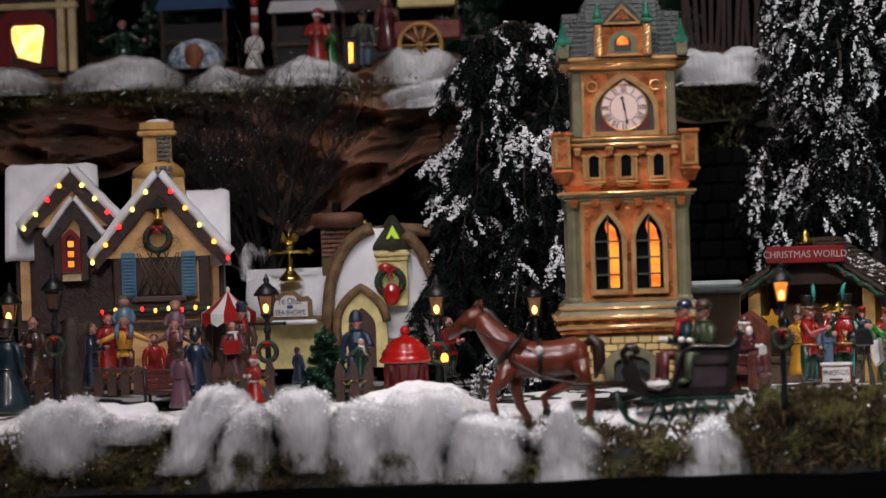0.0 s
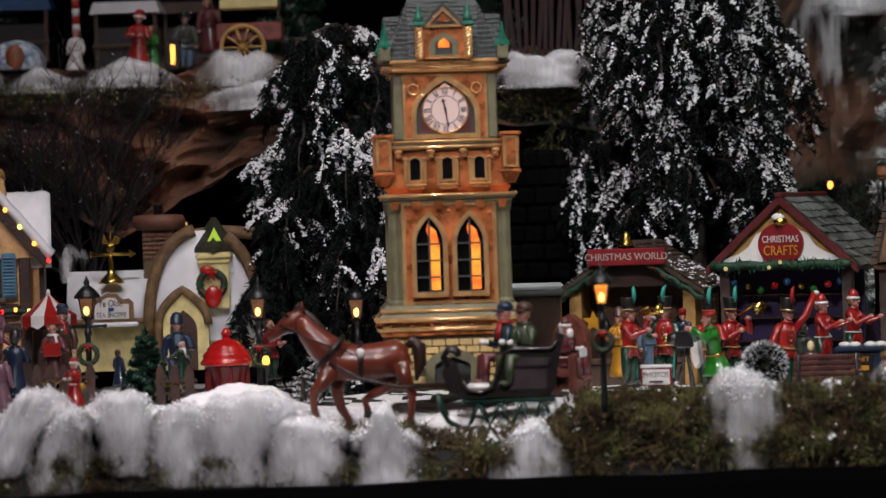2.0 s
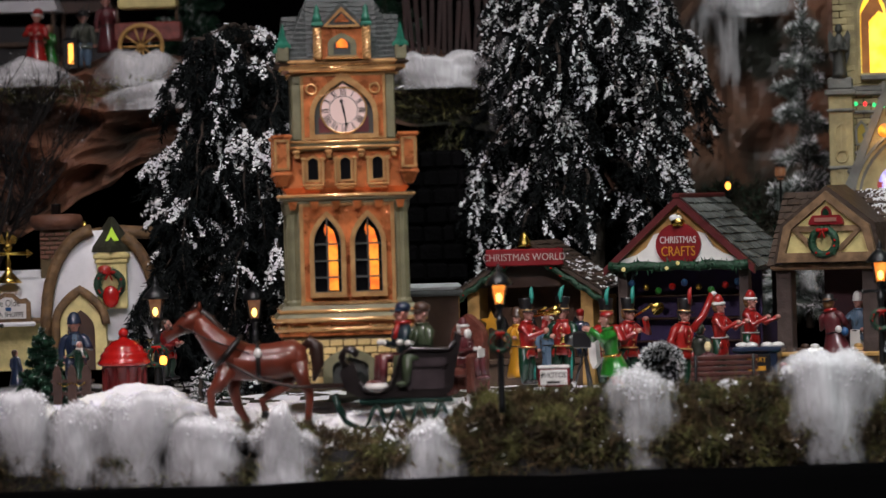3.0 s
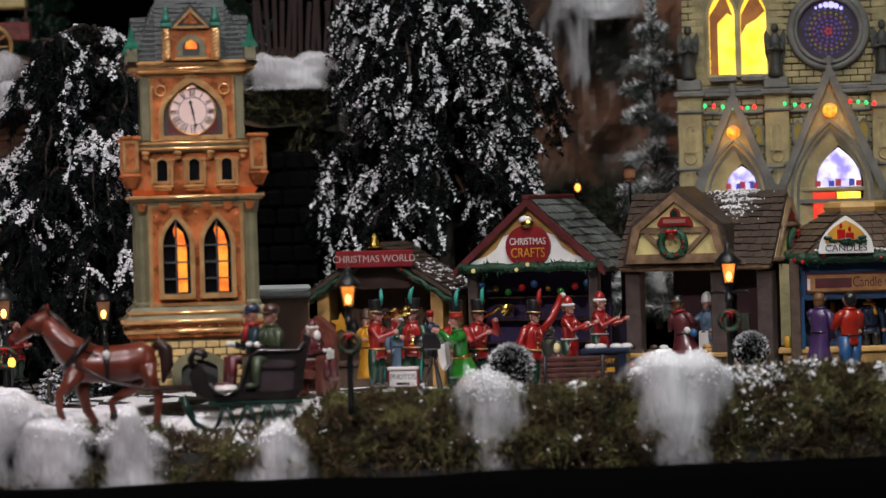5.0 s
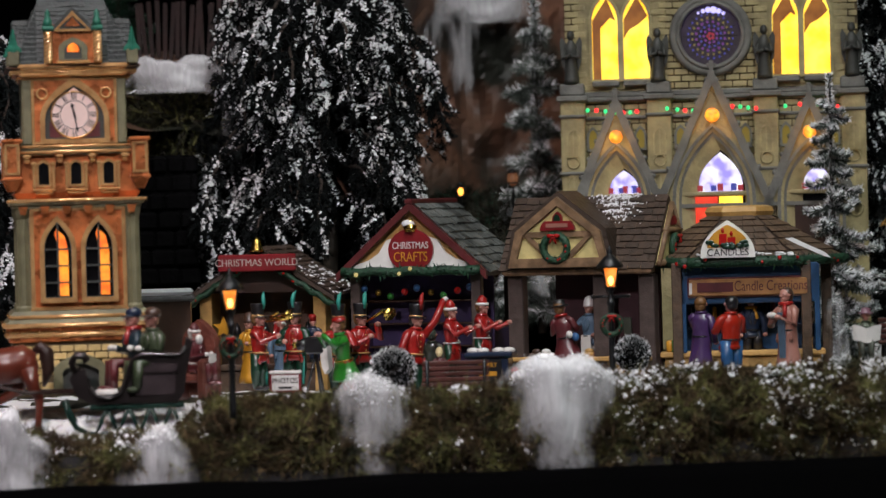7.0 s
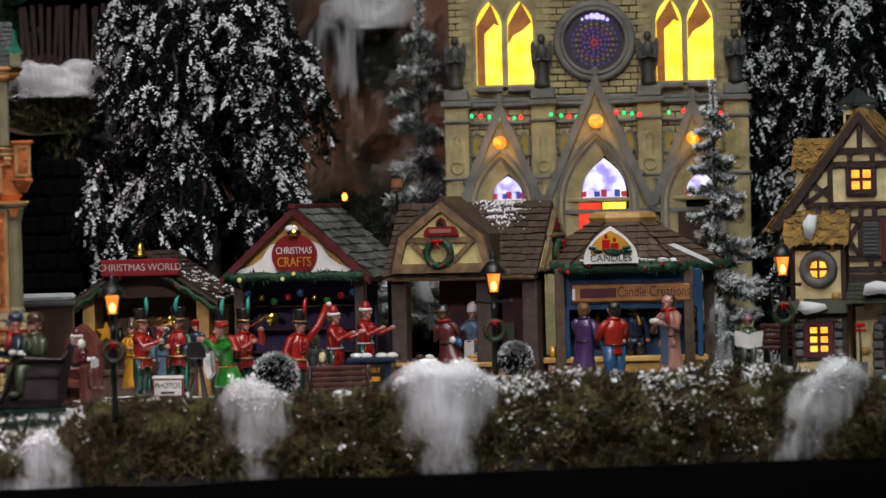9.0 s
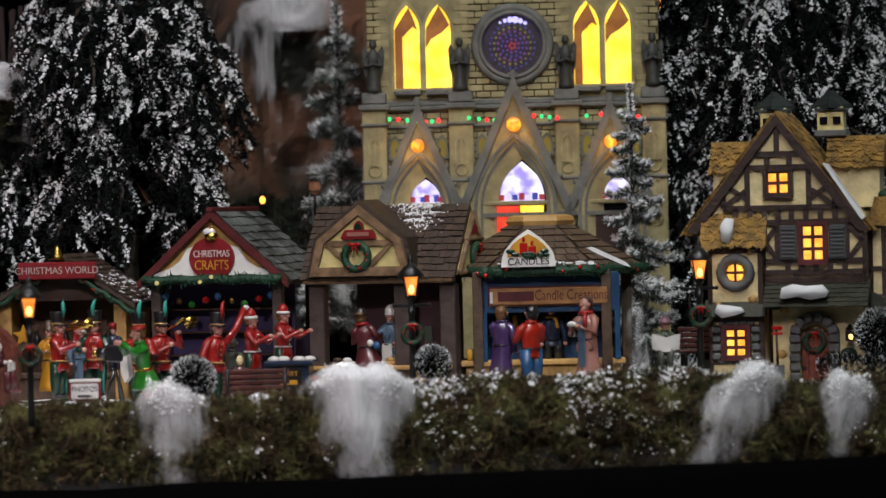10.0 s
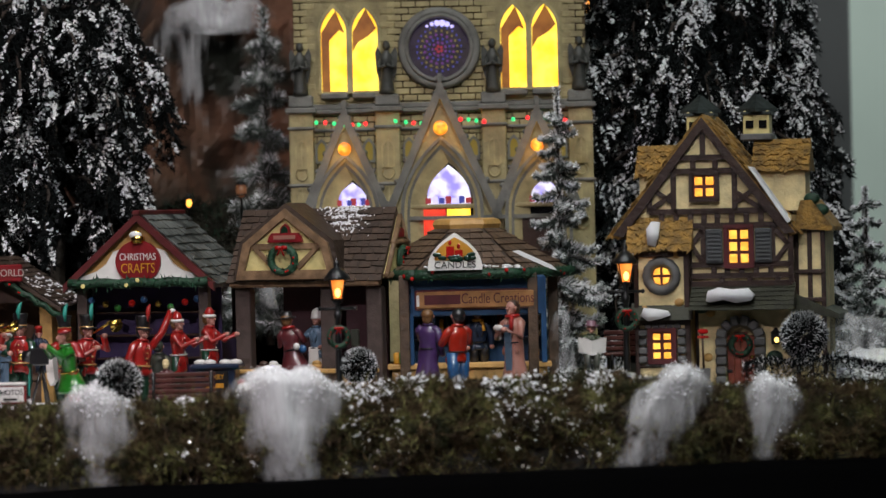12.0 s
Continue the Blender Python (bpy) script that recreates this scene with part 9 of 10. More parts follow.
def sleigh(loc, k, turn):
    T = thing("sleigh", loc, "dark green and black open sleigh with crossed runners", "sleigh", turn=turn)
    for y in (-42, 42):
        s = Shape(k)
        s.tube([(112, y, 4), (60, y, 2), (-20, y, 2), (-64, y, 4), (-86, y, 16), (-100, y, 40), (-106, y, 62)], 5, 8)
        r = part("runner", s, "sleigh_green", T, "dark green runner")
        s = Shape(k)
        s.box(-62, 104, y - 4, y + 4, 46, 54, 2)
        part("runner_rail", s, "sleigh_green", r)
        for i in range(4):
            x = -50 + 38 * i
            part("strut", Shape(k).tube([(x, y, 6), (x + 18, y, 48)], 3.6, 6).tube([(x + 36, y, 6), (x + 18, y, 48)], 3.6, 6), "sleigh_green", r)
    lift = Matrix.Translation((0, 0, 12 * k))
    side = [(-58, 44), (92, 44), (104, 60), (110, 100), (114, 138), (104, 140), (98, 126), (32, 130), (14, 120), (4, 88), (-8, 62), (-28, 54), (-48, 58), (-62, 76), (-70, 104), (-86, 108), (-96, 88), (-84, 58)]
    for y in (-46, 40):
        p = part("side_panel", Shape(k).prism(side, y, y + 6), "sleigh_black", T, "curved black side panel")
        part("panel_inset", Shape(k).prism([(18, 58), (88, 58), (90, 92), (22, 92)], y - 2 if y < 0 else y + 6, y if y < 0 else y + 8), "sleigh_inset", p)
        part("panel_inset", Shape(k).prism([(26, 98), (92, 98), (94, 112), (34, 114)], y - 2 if y < 0 else y + 6, y if y < 0 else y + 8), "sleigh_inset", p)
    part("floor_pan", Shape(k).box(-56, 92, -42, 42, 44, 50, 2), "sleigh_black", T)
    part("seat", Shape(k).box(26, 96, -42, 42, 66, 76, 3), "f_maroon", T)
    part("backrest", Shape(k).prism([(92, 66), (102, 66), (122, 150), (110, 156)], -44, 44), "sleigh_black", T, "high black backrest")
    part("dash", Shape(k).tube([(-86, -44, 102), (-92, -44, 118), (-84, -44, 130), (-70, -44, 128), (-66, -44, 118)], 6, 8).tube([(-86, 44, 102), (-92, 44, 118), (-84, 44, 130), (-70, 44, 128), (-66, 44, 118)], 6, 8).prism([(-92, 84), (-84, 84), (-82, 110), (-90, 112)], -44, 44), "sleigh_black", T, "scrolled front dash")
    part("side_trim", Shape(k).tube([(-60, -50, 74), (-50, -50, 58), (-28, -50, 53), (-8, -50, 62), (4, -50, 88), (14, -50, 120), (32, -50, 130), (98, -50, 127), (110, -50, 142)], 4, 7), "sleigh_black", T)
    part("lap_snow", Shape(k).ball((-30, 0, 62), (26, 30, 9), 12, 7), "f_white", T)
    for o in T.children:
        if not o.name.startswith("runner"):
            o.matrix_basis = lift
    return T


M["sleigh_inset"] = mat("dull_mauve_inset", (0.0281, 0.0182, 0.0211), 0.4, vary=0.3, bump=0.2)
sl = (-0.1724, 3.030, -0.0160)
sleigh(sl, 0.000442, 3)
rider = "sleigh riders"
figure((sl[0] + 0.008, sl[1] + 0.010, sl[2] + 0.034), 0.000442, 162, "f_teal_coat", "f_maroon", "cap", "f_navy", face=-70, left="front", right="front", seated=True, scarf="f_red", hand="f_white", hair="", label=G + "rider in teal with a red scarf", group=rider)
figure((sl[0] + 0.022, sl[1] - 0.004, sl[2] + 0.034), 0.000442, 162, "f_olive", "f_olive", "cap", "f_brown", face=-50, left="front", right="front", seated=True, hand="f_white", hair="", label=G + "rider in an olive coat and cap", group=rider)


# ---- loose things in the village ----
def photos_sign(loc, k):
    T = thing("notice_sign", loc, "small white and red folding notice in the snow", "sign", turn=-6)
    part("board", Shape(k).box(-28, 28, -3, 3, 4, 38, 2), "sign_red", T)
    part("sign_face", Shape(k).box(-24, 24, -5, -3, 7, 34, 1), "f_white", T, "white face with dark lettering")
    lettering("sign_text", "PHOTOS", 13.5 * k, (0, -5.6 * k, 24 * k), "ink", T, squeeze=0.86)
    part("writing_bar", Shape(k).box(-12, 12, -6, -5, 10, 14), "ink", T)
    part("sign_top", Shape(k).box(-28, 28, -6, 14, 36, 42, 2), "f_white", T)
    part("leg", Shape(k).box(-26, -20, 8, 14, -8, 38, 1), "f_white", T)
    part("leg", Shape(k).box(20, 26, 8, 14, -8, 38, 1), "f_white", T)
    return T


photos_sign((-0.0480, 3.100, 0.0080), 0.000453)


def park_bench(loc, k, turn, w=118, label="brown slatted park bench seen from behind"):
    T = thing("park_bench", loc, label, "bench", "park benches", turn)
    for i in range(5):
        part("back_slat", Shape(k).box(-w / 2, w / 2, -10 - i * 0.8, -5 - i * 0.8, 18 + 9.6 * i, 26 + 9.6 * i, 1.5), "bench", T)
    for i in range(4):
        part("seat_slat", Shape(k).box(-w / 2, w / 2, -2 + 9 * i, 5 + 9 * i, 20, 24, 1.2), "bench", T)
    for x in (-w / 2 + 8, w / 2 - 8):
        part("bench_end", Shape(k).tube([(x, -14, 66), (x, -8, 20), (x, -12, -4)], 3.4, 6).tube([(x, -8, 20), (x, 32, 20), (x, 34, -4)], 3.4, 6), "iron", T)
    return T


park_bench((0.0894, 3.140, 0.0002), 0.000459, 3)
park_bench((0.4761, 3.240, 0.0206), 0.000474, 180, 110, "dark wooden park bench behind the lamp")
park_bench((-0.5988, 3.120, 0.0068), 0.000456, 0, 72, "short brown slatted bench facing the carollers")


def cart(loc, k, turn):
    T = thing("hand_cart", loc, "dark green cart with a chalkboard front and snow", "cart", turn=turn)
    part("body", Shape(k).box(-36, 36, -22, 22, 8, 66, 3), "f_navy", T)
    part("chalk_board", Shape(k).box(-24, 24, -26, -22, 22, 62, 2), "f_black", T, "black board with yellow lettering")
    lettering("board_text", "MERRY", 13 * k, (0, -26.6 * k, 51 * k), "f_yellow", T, squeeze=0.85)
    part("writing_bar", Shape(k).box(-16, 16, -27, -26, 32, 40), "f_yellow", T)
    part("top", Shape(k).box(-44, 44, -28, 28, 64, 74, 3), "f_navy", T)
    for x in (-30, -12, 16, 34):
        part("snow", Shape(k).ball((x, -10 + abs(x) * 0.2, 76), (12, 12, 6), 9, 6), "f_white", T)
    for x, y in ((-26, -24), (26, -24)):
        part("wheel", Shape(k).torus((x, y, 8), 11, 3, 16, 6), "f_teal", T)
    part("bow", Shape(k).ball((46, -16, 40), (8, 7, 7), 8, 6).ball((56, -16, 34), (8, 6, 6), 8, 6), "red", T)
    return T


cart((0.1208, 3.200, -0.0009), 0.000468, -14)


def armchair_santa(loc, k):
    T = thing("throne_chair", loc, "tall red-brown carved armchair beside the sleigh", "chair", turn=-30)
    part("backrest", Shape(k).prism(arch(0, 0, 90, 34, 134, 6), 10, 28), "chair_brown", T)
    part("seat", Shape(k).box(-30, 30, -26, 22, 24, 40, 4), "chair_brown", T)
    for e in (-1, 1):
        part("armrest", Shape(k).box(e * 30 - 8, e * 30 + 8, -34, 20, -8, 66, 5), "chair_brown", T)
    return T


M["chair_brown"] = mat("red_brown_carved_wood", (0.125, 0.0351, 0.0234), 0.45, vary=0.35, bump=0.6)
c = (-0.1202, 3.120, 0.0080)
armchair_santa(c, 0.000456)
figure((c[0], c[1] - 0.006, c[2] + 0.009), 0.000456, 116, "f_maroon", "f_maroon", "santa", "f_maroon", face=62, seated=True, hair="f_white", left="front", right="front", hand="f_white", trim="f_white",
       label="figurine in a red robe with white beard, seated in an armchair", extra=lambda s, a, b, d: s.use("f_white").ball((0, -9, d - 10), (9, 6, 10), 10, 7).prism([(-10, a + 6), (12, a + 6), (12, a + 22), (-10, a + 22)], -34, -32))


def tripod_camera(loc, k):
    T = thing("plate_camera", loc, "old black plate camera on a wooden tripod", "camera", turn=-20)
    for i in range(3):
        a = math.radians(90 + 120 * i)
        part("leg", Shape(k).tube([(0, 0, 66), (20 * math.cos(a), 20 * math.sin(a), -6)], 2.6, 6), "f_black", T)
    part("box", Shape(k).box(-16, 18, -14, 14, 66, 96, 3), "f_black", T)
    part("bellows", Shape(k).tube([(-16, 0, 82), (-34, 0, 82)], [13, 9], 8), "f_black", T)
    part("lens", Shape(k).tube([(-34, 0, 82), (-42, 0, 82)], [6, 6], 10), "brass", T)
    part("cloth", Shape(k).prism([(10, 92), (24, 92), (28, 40), (20, 30), (14, 44)], -12, 10), "f_white", T)
    return T


tripod_camera((-0.0238, 3.200, 0.0051), 0.000468)


def red_pot(loc, k):
    T = thing("red_stove", loc, "glossy red round stove with a tiered domed lid", "stove")
    part("body", Shape(k).lathe([(34, 0), (36, 8), (30, 14), (33, 40), (38, 58), (40, 64)], 24), "red_dark", T)
    part("lid", Shape(k).lathe([(46, 62), (48, 67), (44, 72), (42, 76), (43, 80), (38, 86), (35, 88), (35, 92), (28, 98), (22, 104), (10, 108), (6, 112)], 28), "red", T, "glossy red tiered lid")
    part("knob", Shape(k).lathe([(5, 110), (9, 117), (8, 123), (3, 128)], 12), "red", T)
    for i in range(10):
        a = 2 * math.pi * i / 10
        part("rib", Shape(k).box(37 * math.cos(a) - 3, 37 * math.cos(a) + 3, 37 * math.sin(a) - 3, 37 * math.sin(a) + 3, 12, 60, 1.5), "red_dark", T)
    return T


M["red_dark"] = mat("dark_red_gloss", (0.125, 0.0078, 0.0078), 0.3, vary=0.3, coat=0.4, bump=0.1)
red_pot((-0.4066, 3.200, 0.0036), 0.000468)


def picket_fence(loc, k, n, turn=0, gap=22, h=62):
    T = thing("picket_fence", loc, "short dark brown picket fence in the snow", "fence", "picket fences", turn)
    for i in range(n):
        x = (i - (n - 1) / 2) * gap
        part("picket", Shape(k).prism([(x - 8, -10), (x + 8, -10), (x + 8, h - 14), (x + 4, h - 4), (x, h), (x - 4, h - 4), (x - 8, h - 14)], -3, 3), "fence_brown", T)
    for z in (14, 36):
        part("rail", Shape(k).box(-n * gap / 2, n * gap / 2, 3, 7, z - 3, z + 3, 1), "fence_brown", T)
    s = Shape(k)
    for i in range(n - 1):
        x = (i - (n - 2) / 2) * gap
        s.tube([(x - gap / 2, -5, 34), (x, -6, 27), (x + gap / 2, -5, 34)], 1.0, 5)
    part("gold_cord", s, "brass", T)
    return T


M["fence_brown"] = mat("dark_brown_pickets", (0.0546, 0.0234, 0.0156), 0.5, vary=0.4, bump=0.5, island=0.25)
picket_fence((-0.5322, 3.130, 0.0120), 0.000457, 5, 0, 24)
picket_fence((-0.7114, 3.140, 0.0134), 0.000459, 4, 0, 26)
picket_fence((-0.4363, 3.100, 0.0083), 0.000453, 3, 0, 26, 66)
picket_fence((-0.6470, 3.180, 0.0172), 0.000465, 4, 0, 24, 44)


def stump(loc, k):
    s = Shape(k)
    s.tube([(0, 0, -8), (2, 0, 30), (-2, 0, 80), (4, 0, 128), (2, 0, 146)], [20, 17, 15, 16, 11], 12).tube([(4, 0, 96), (26, -4, 120), (36, -4, 138)], [9, 7, 4], 8).tube([(-4, 0, 110), (-14, 2, 140)], [7, 4], 7)
    return solo("tree_stump", s, loc, "old grey-brown bare stump with stubby branches", "stump", key="stump")


M["stump"] = mat("grey_brown_bark", (0.0468, 0.0351, 0.0273), 0.75, vary=0.45, bump=0.9, bump_scale=180)
stump((-0.6741, 3.120, 0.0135), 0.000456)


def market_tent(loc, k):
    T = thing("market_tent", loc, "small red and white striped round tent", "tent")
    part("pole", Shape(k).tube([(0, 0, -10), (0, 0, 150)], 3, 7), "wood", T)
    n = 12
    for i in range(n):
        a0, a1 = 2 * math.pi * i / n, 2 * math.pi * (i + 1) / n
        key = "f_red" if i % 2 else "f_white"
        rim = lambda a, r, z: (r * math.cos(a), r * math.sin(a), z)
        am = (a0 + a1) / 2
        part("canopy_stripe", Shape(k).add([rim(a0, 4, 152), rim(a1, 4, 152), rim(a1, 26, 132), rim(a0, 26, 132), rim(a1, 50, 116), rim(a0, 50, 116), rim(a1, 50, 100), rim(am, 50, 92), rim(a0, 50, 100)],
                                          [(0, 1, 2, 3), (3, 2, 4, 5), (5, 4, 6, 7, 8)]), key, T)
    part("finial", Shape(k).ball((0, 0, 156), (4, 4, 7), 8, 6), "f_white", T)
    return T


market_tent((-0.5728, 3.300, 0.0200), 0.000483)

# lean-to behind the tower and a grey block wall
def shed(loc, k):
    T = thing("garden_shed", loc, "small dark shed with a snowy flat roof", "shed")
    part("wall", Shape(k).box(-60, 50, 0, 60, -10, 130), "f_brown", T)
    part("roof", Shape(k).box(-66, 56, -10, 66, 130, 142, 4), "stone", T)
    part("roof_snow", Shape(k).box(-64, 54, -12, 64, 141, 152, 5), "roof_snow", T)
    return T


shed((-0.1550, 3.300, 0.0174), 0.000483)


def block_wall(loc, k):
    rng = random.Random(5)
    T = thing("stone_wall", loc, "rough dark grey stone block wall, its shade in the colour", "wall")
    part("core", Shape(k).box(-50, 50, 10, 40, 0, 230), "stone_shaded", T)
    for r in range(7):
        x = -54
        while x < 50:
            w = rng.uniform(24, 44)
            part("block", Shape(k).box(x, min(56, x + w - 2), rng.uniform(0, 6), 20, r * 33, r * 33 + 31, 5), "stone_shaded", T)
            x += w
    return T


# near-black: the shade below the rock is put into the stone colour
M["stone_shaded"] = mat("dark_grey_stone_in_shade", (0.003, 0.003, 0.0033), 0.9, spec=0.05, vary=0.4, bump=0.7, island=0.3)
block_wall((-0.1620, 3.580, 0.0885), 0.000525)


def tiny_window_house(loc, k, w, h, label, panes):
    T = thing("distant_house", loc, label, "house", "far houses")
    # walls and roof take the same shade-darkened stone colour
    part("wall", Shape(k).box(-w, w, 0, 60, -10, h), "stone_shaded", T)
    part("roof", Shape(k).prism([(-w - 8, h), (w + 8, h), (0, h + w * 0.8)], -8, 66), "stone_shaded", T)
    for x, z in panes:
        part("pane", Shape(k).box(x - 4.5, x + 4.5, -3, -1, z - 5, z + 5, 1), "bulb_glow", T, "small bright yellow pane")
    return T


tiny_window_house((-0.4338, 3.560, 0.0399), 0.000522, 30, 96, "dark little house with bright yellow panes", [(-6, 78), (-8, 64), (4, 62), (-2, 50), (8, 50)])
tiny_window_house((-0.3926, 3.600, 0.0372), 0.000528, 26, 84, "dark little house with three lit panes", [(-6, 78), (6, 76), (2, 66)])


def lantern(loc, k, key="bulb_orange", r=6):
    T = thing("lantern", loc, "small dark lantern with an orange light", "lantern", "small lanterns")
    part("cap", Shape(k).lathe([(r + 3, 12), (2, 20)], 6), "iron", T)
    part("base", Shape(k).lathe([(2, -60), (2, -8), (r + 2, -6), (r + 2, -4)], 6), "iron", T)
    part("flame", Shape(k).ball((0, 0, 3), (r, r, r * 1.4), 8, 6), key, T)
    return T


lantern((-0.3738, 3.200, 0.0339), 0.000468, "bulb_orange", 7)
lantern((0.1140, 3.660, 0.1671), 0.000537, "bulb_orange", 5)
lantern((0.1638, 3.660, 0.1785), 0.000537, "lamp_dim", 10)
lantern((0.5094, 3.750, 0.3534), 0.000551, "bulb_orange", 9)


def shovel(loc, k):
    T = thing("snow_shovel", loc, "small red-handled snow shovel leaning at the house", "shovel")
    part("shaft", Shape(k).tube([(0, 0, 22), (-1, 3, 88)], 2.2, 6), "wood", T)
    part("grip", Shape(k).box(-9, 9, -2, 5, 84, 92, 2).box(-10, 10, -2, 4, 76, 80, 1), "red", T)
    part("blade", Shape(k).prism([(-11, -2), (11, -2), (12, 22), (-12, 22)], -3, 1), "stone", T)
    return T


shovel((0.5144, 3.120, 0.0123), 0.000456)


# ---- upper ledge ----
def ledge_house(loc, k):
    T = thing("ledge_house", loc, "toy shop front with a bright yellow window and red arch", "house")
    part("wall", Shape(k).box(-90, 80, 0, 80, -14, 150), "f_brown", T)
    for x in (52, 72):
        part("pillar", Shape(k).box(x - 7, x + 7, -12, 2, -10, 140, 2), "cream", T)
    part("arch", Shape(k).ring([(-64, 0), (40, 0), (40, 86), (20, 104), (-44, 104), (-64, 86)], [(-42, 4), (22, 4), (22, 68), (10, 80), (-32, 80), (-42, 68)], -8, 0), "sign_red", T, "red window arch")
    part("window_light", Shape(k).prism([(-30, 20), (10, 8), (20, 76), (-40, 76), (-40, 50)], -4, -2), "white_yellow", T, "dazzling yellow window")
    part("cornice", Shape(k).box(-90, 84, -14, 4, 104, 116, 3), "cream", T)
    return T


M["white_yellow"] = glow("bright_yellow_window", (1.0, 0.72, 0.25), 2.6, (1.0, 0.5, 0.06), 70)
ledge_house((-0.8316, 3.720, 0.3127), 0.000546)


def wagon(loc, k):
    T = thing("market_wagon", loc, "rose-red wooden market wagon with a cream awning", "wagon")
    part("body", Shape(k).box(-52, 66, 0, 40, 34, 68, 3), "wagon_red", T)
    part("awning", Shape(k).box(-44, 60, -8, 44, 92, 110, 3), "yellow", T, "pale yellow awning")
    for x in (-46, 60):
        part("post", Shape(k).tube([(x, 4, 60), (x, 4, 96)], 3, 6), "wood", T)
    w = new("wheel", Shape(k).torus((-4, -10, 24), 38, 4, 28, 6).mesh("wheel", "ochre"))
    w.parent = T
    tagged(w, "ochre spoked wheel")
    for i in range(10):
        a = 2 * math.pi * i / 10
        part("spoke", Shape(k).tube([(-4, -10, 24), (-4 + 36 * math.cos(a), -10, 24 + 36 * math.sin(a))], 2, 5), "ochre", w)
    part("hub", Shape(k).ball((-4, -12, 24), 6, 8, 6), "ochre", w)
    return T


M["wagon_red"] = mat("rose_red_wagon", (0.195, 0.0468, 0.039), 0.5, vary=0.35, scale=150, bump=0.4)
wagon((-0.4431, 3.700, 0.3066), 0.000543)


def ball_tent(loc, k):
    T = thing("snow_dome", loc, "blue and white round toy booth", "booth")
    part("dome", Shape(k).lathe([(52, 0), (52, 18), (44, 34), (28, 48), (4, 54)], 20), "white_blue", T)
    part("door", Shape(k).ball((4, -46, 20), (18, 10, 24), 10, 8), "f_orange_brown", T)
    return T


M["white_blue"] = mat("white_blue_stripe", (0.125, 0.234, 0.39), 0.45, vary=0.2, scale=120, second=(0.7, 0.75, 0.8), bump=0.1)
M["f_orange_brown"] = mat("orange_brown", (0.234, 0.078, 0.0312), 0.5, vary=0.4)
ball_tent((-0.6665, 3.700, 0.3049), 0.000543)


def candy_pole(loc, k):
    T = thing("candy_pole", loc, "red and white striped pole", "pole")
    for i in range(9):
        part("stripe", Shape(k).lathe([(7, 14 * i), (7, 14 * i + 14)], 10), "f_red" if i % 2 else "f_white", T)
    return T


candy_pole((-0.6110, 3.720, 0.3102), 0.000546)
kf = 0.000543
far = "figurines on the ledge"
figure((-0.7348, 3.680, 0.3023), kf, 92, "f_dkgreen", "f_dkgreen", "", face=10, skirt=30, left="out", right="out", label=G + "villager in green on the ledge", group=far)
figure((-0.5455, 3.680, 0.3009), kf, 96, "f_red", "f_dkgreen", "santa", "f_red", face=0, skirt=26, left="front", right="front", label=G + "red-capped helper on the ledge", group=far)
figure((-0.5347, 3.700, 0.2990), kf, 80, "f_green", "f_dkgreen", "", face=-30, skirt=24, label=G + "helper in green on the ledge", group=far, left="front", right="front")
figure((-0.5014, 3.700, 0.3000), kf, 96, "f_grey", "f_denim", "brim", "f_black", face=20, label=G + "man in grey by a lit stove", group=far)
figure((-0.4823, 3.740, 0.3173), kf, 96, "f_maroon", "f_black", "", face=0, skirt=22, label=G + "woman in maroon by the wagon", group=far)
figure((-0.6063, 3.680, 0.3020), kf, 70, "f_white", "f_white", "", face=0, skirt=22, label=G + "small pale child on the ledge", group=far)
figure((-0.7972, 3.800, 0.3598), kf, 90, "f_maroon", "f_red", "", face=0, skirt=22, label=G + "figure in dark red by the shop", group=far)
s = Shape(kf)
s.box(-14, 14, -8, 10, -10, 46, 3)
st = thing("iron_stove", (-0.5126, 3.690, 0.3044), "small black stove with an orange fire slit", "stove")
part("body", s, "iron", st)
part("fire", Shape(kf).box(-3, 5, -11, -8, 0, 36, 2), "bulb_orange", st, "orange fire slit")
# blue roofs and stalls at the top of the ledge
def far_stall(loc, k, w, roof, body, label):
    T = thing("far_stall", loc, label, "market stall", "far stalls")
    part("body", Shape(k).box(-w, w, 0, 50, -10, 60, 2), body, T)
    part("counter", Shape(k).box(-w - 4, w + 4, -10, 4, 22, 30, 2), "wood", T)
    part("roof", Shape(k).prism([(-w - 8, 84), (w + 8, 84), (w, 104), (-w, 104)], -12, 56), roof, T)
    for x in (-w + 3, w - 3):
        part("post", Shape(k).box(x - 3, x + 3, -8, -2, -10, 86, 1), "wood", T)
    return T


far_stall((-0.6969, 3.860, 0.3243), 0.000568, 60, "f_blue", "f_black", "far dark stall with a blue roof")
far_stall((-0.5836, 3.860, 0.3178), 0.000568, 56, "roof_snow", "f_black", "far dark stall with a snowy roof")
far_stall((-0.5254, 3.900, 0.3172), 0.000574, 44, "f_brown", "f_black", "far dark stall with a brown roof")


def ledge_fence(loc, k, n, turn):
    T = thing("ledge_fence", loc, "leaning row of thin red-brown fence palings", "fence", turn=turn)
    rng = random.Random(3)
    for i in range(n):
        x = (i - n / 2) * 11
        s = Shape(k)
        s.m = Matrix.Translation((x, rng.uniform(-3, 3), rng.uniform(-4, 6))) @ pose(0, 0, 0, 0, rng.uniform(-6, 6), 0)
        s.box(-4, 4, -2, 2, -10, 92, 1.5)
        part("paling", s, "paling", T)
    return T


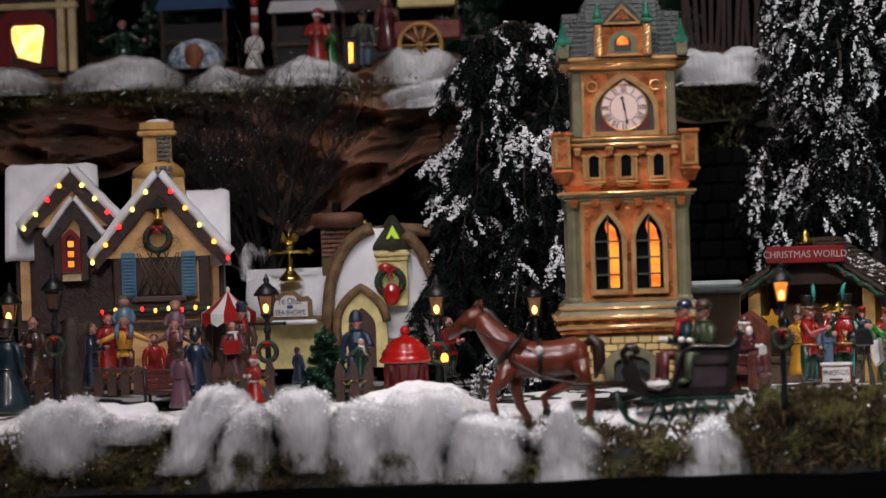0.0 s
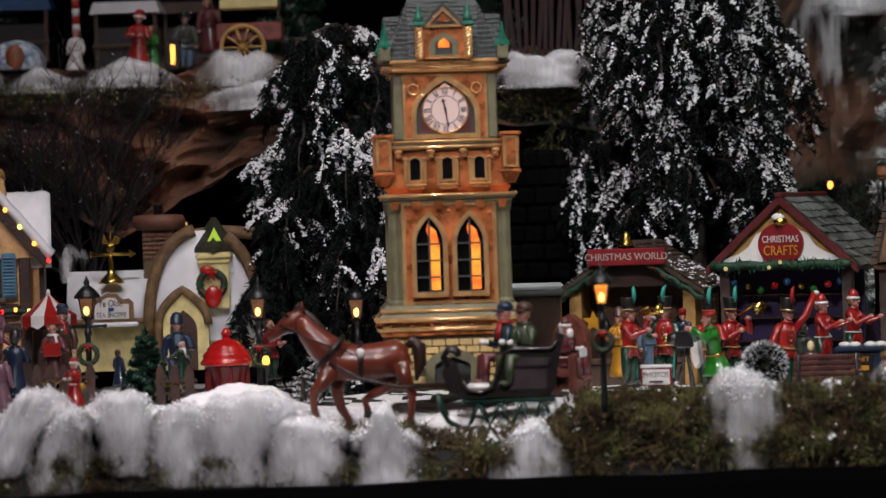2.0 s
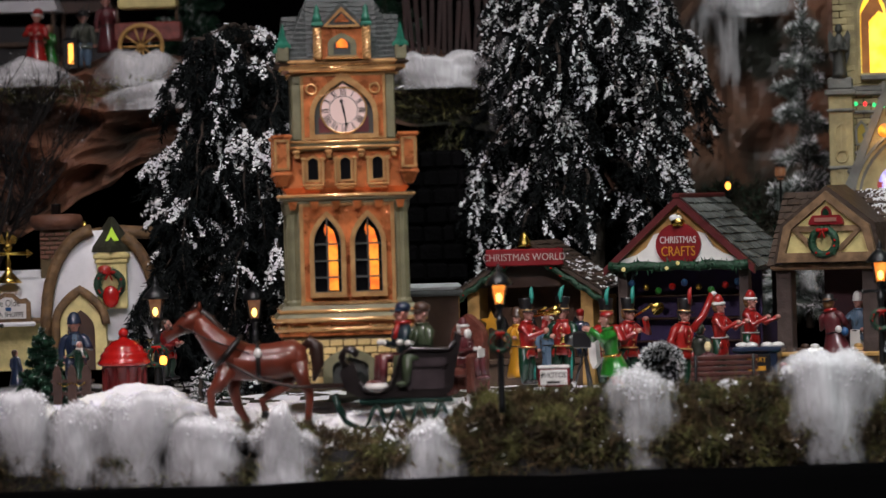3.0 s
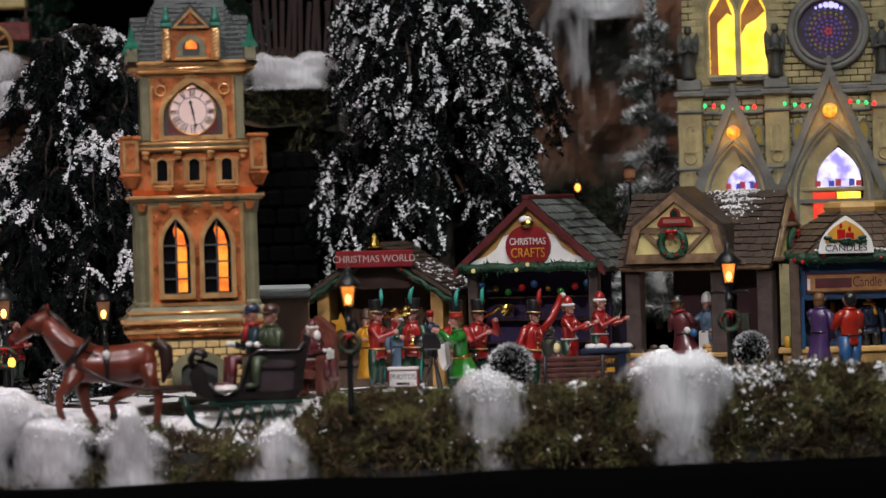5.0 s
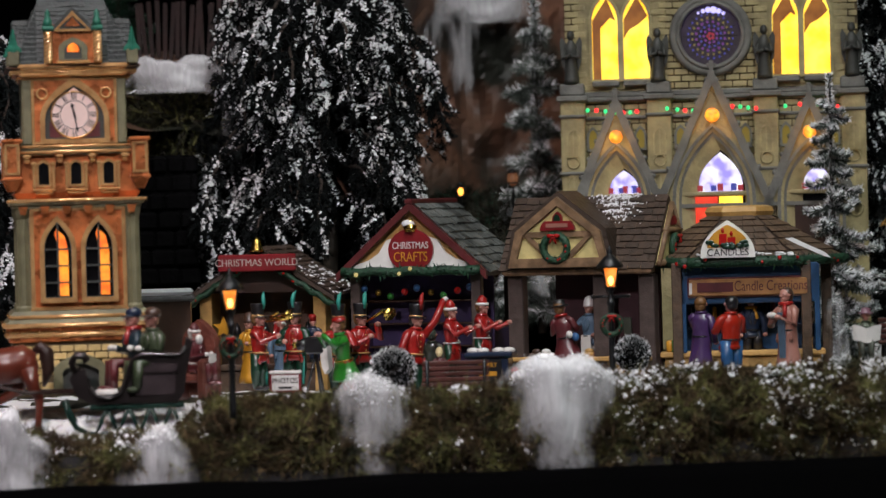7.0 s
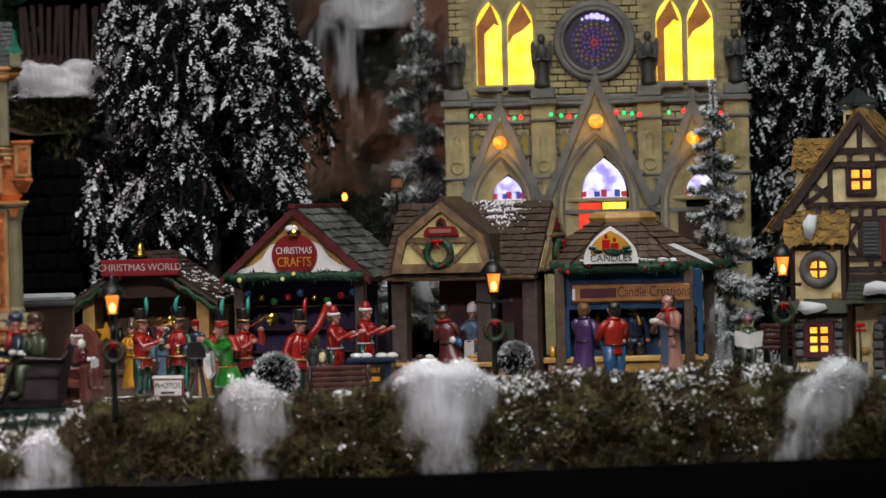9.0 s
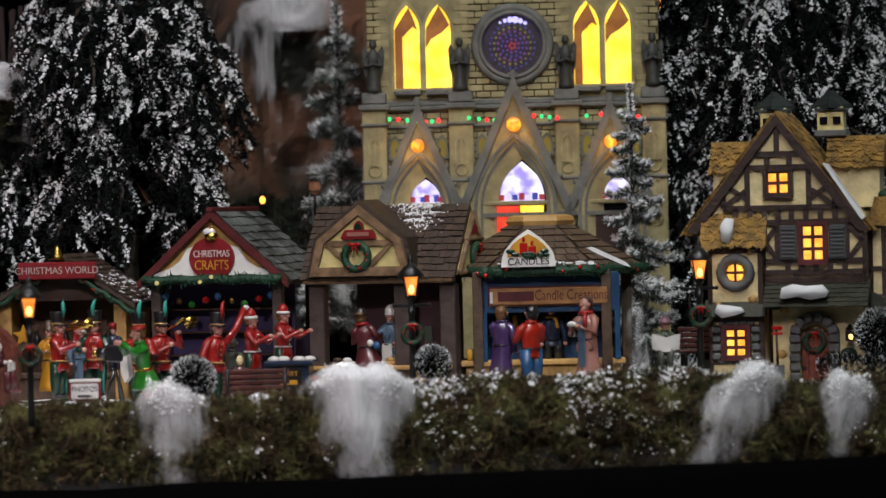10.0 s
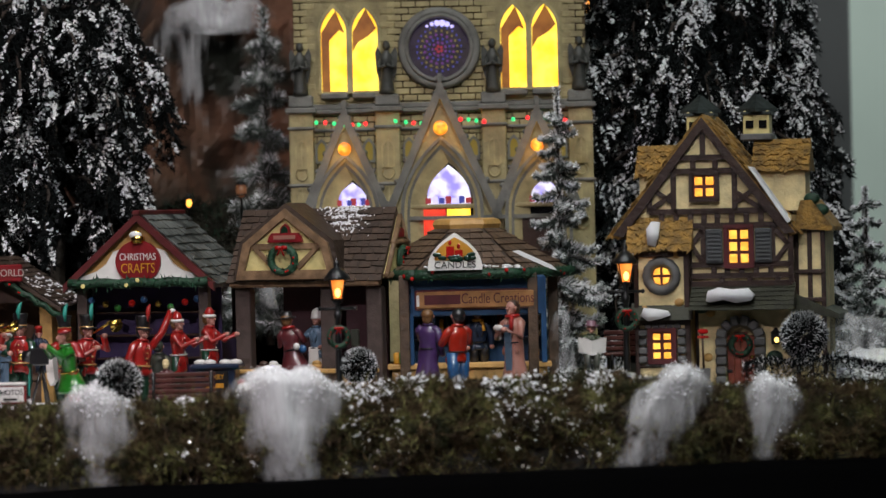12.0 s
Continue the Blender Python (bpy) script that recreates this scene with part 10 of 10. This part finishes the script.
M["paling"] = mat("red_brown_palings", (0.0273, 0.0125, 0.0109), 0.7, vary=0.4, bump=0.5, island=0.35)
ledge_fence((-0.1252, 3.760, 0.3092), 0.000553, 22, 0)
ledge_fence((-0.0037, 3.820, 0.3115), 0.000562, 16, 0)
for i, (x, y, z) in enumerate(((-0.7394, 3.950, 0.3529), (-0.4252, 3.950, 0.3411), (-0.8401, 4.000, 0.3589), (-0.2240, 3.950, 0.3384))):
    fir((x, y, 0.29), 0.16, 0.05, 80 + i, "fir", 11, 0.08, "dark green fir at the back of the ledge", group="back firs", dense=1.0, needle=0.010)
# moss clumps on the ledge
def ledge_moss(rng):
    x = rng.uniform(-0.88, 0.05)
    g = rough(x, 0, 4, 7)
    return (x, 3.63 + rng.uniform(-0.01, 0.03), 0.283 + 0.012 * g + rng.uniform(-0.016, 0.006)), (0, -0.6, 0.4)


tagged(new("ledge_moss", blades(3500, ledge_moss, (0.004, 0.010), 0.0005, ["green_moss", "flock"], "ledge_moss", slots=lambda rng, p: 1 if rng.random() < 0.08 else 0, rng=random.Random(12), curl=1.0)), "brown-green moss along the rock ledge", "moss", kind="stuff")


def shrub_place(cx, cy, cz, rx, ry, rz):
    def place(rng):
        d = Vector((rng.gauss(0, 1), rng.gauss(0, 1), rng.gauss(0, 1))).normalized()
        r = 0.7 + 0.3 * rng.random() + 0.7 * rough(d.x + cx * 9, d.y, d.z, 3)
        return (cx + rx * d.x * r, cy + ry * d.y * r, cz + rz * d.z * r), tuple(d)
    return place


for i, (x, y, z, rx, ry, rz, keys, odds) in enumerate([
                (0.165, 3.72, 0.130, 0.045, 0.03, 0.024, ["fir", "earth"], 0.85), (0.120, 3.80, 0.150, 0.050, 0.03, 0.018, ["earth", "fir"], 0.2),
        (-0.150, 3.66, 0.238, 0.055, 0.03, 0.032, ["green_moss", "earth"], 0.5)]):
    me = blades(3200, shrub_place(x, y, z, rx, ry, rz), (0.005, 0.014), 0.0008, keys, "shrub", slots=lambda rng, p: 1 if rng.random() < odds else 0, rng=random.Random(90 + i), curl=1.2)
    tagged(new("shrub", me), "dark tangled moss and foliage on the rock", "moss", kind="stuff")
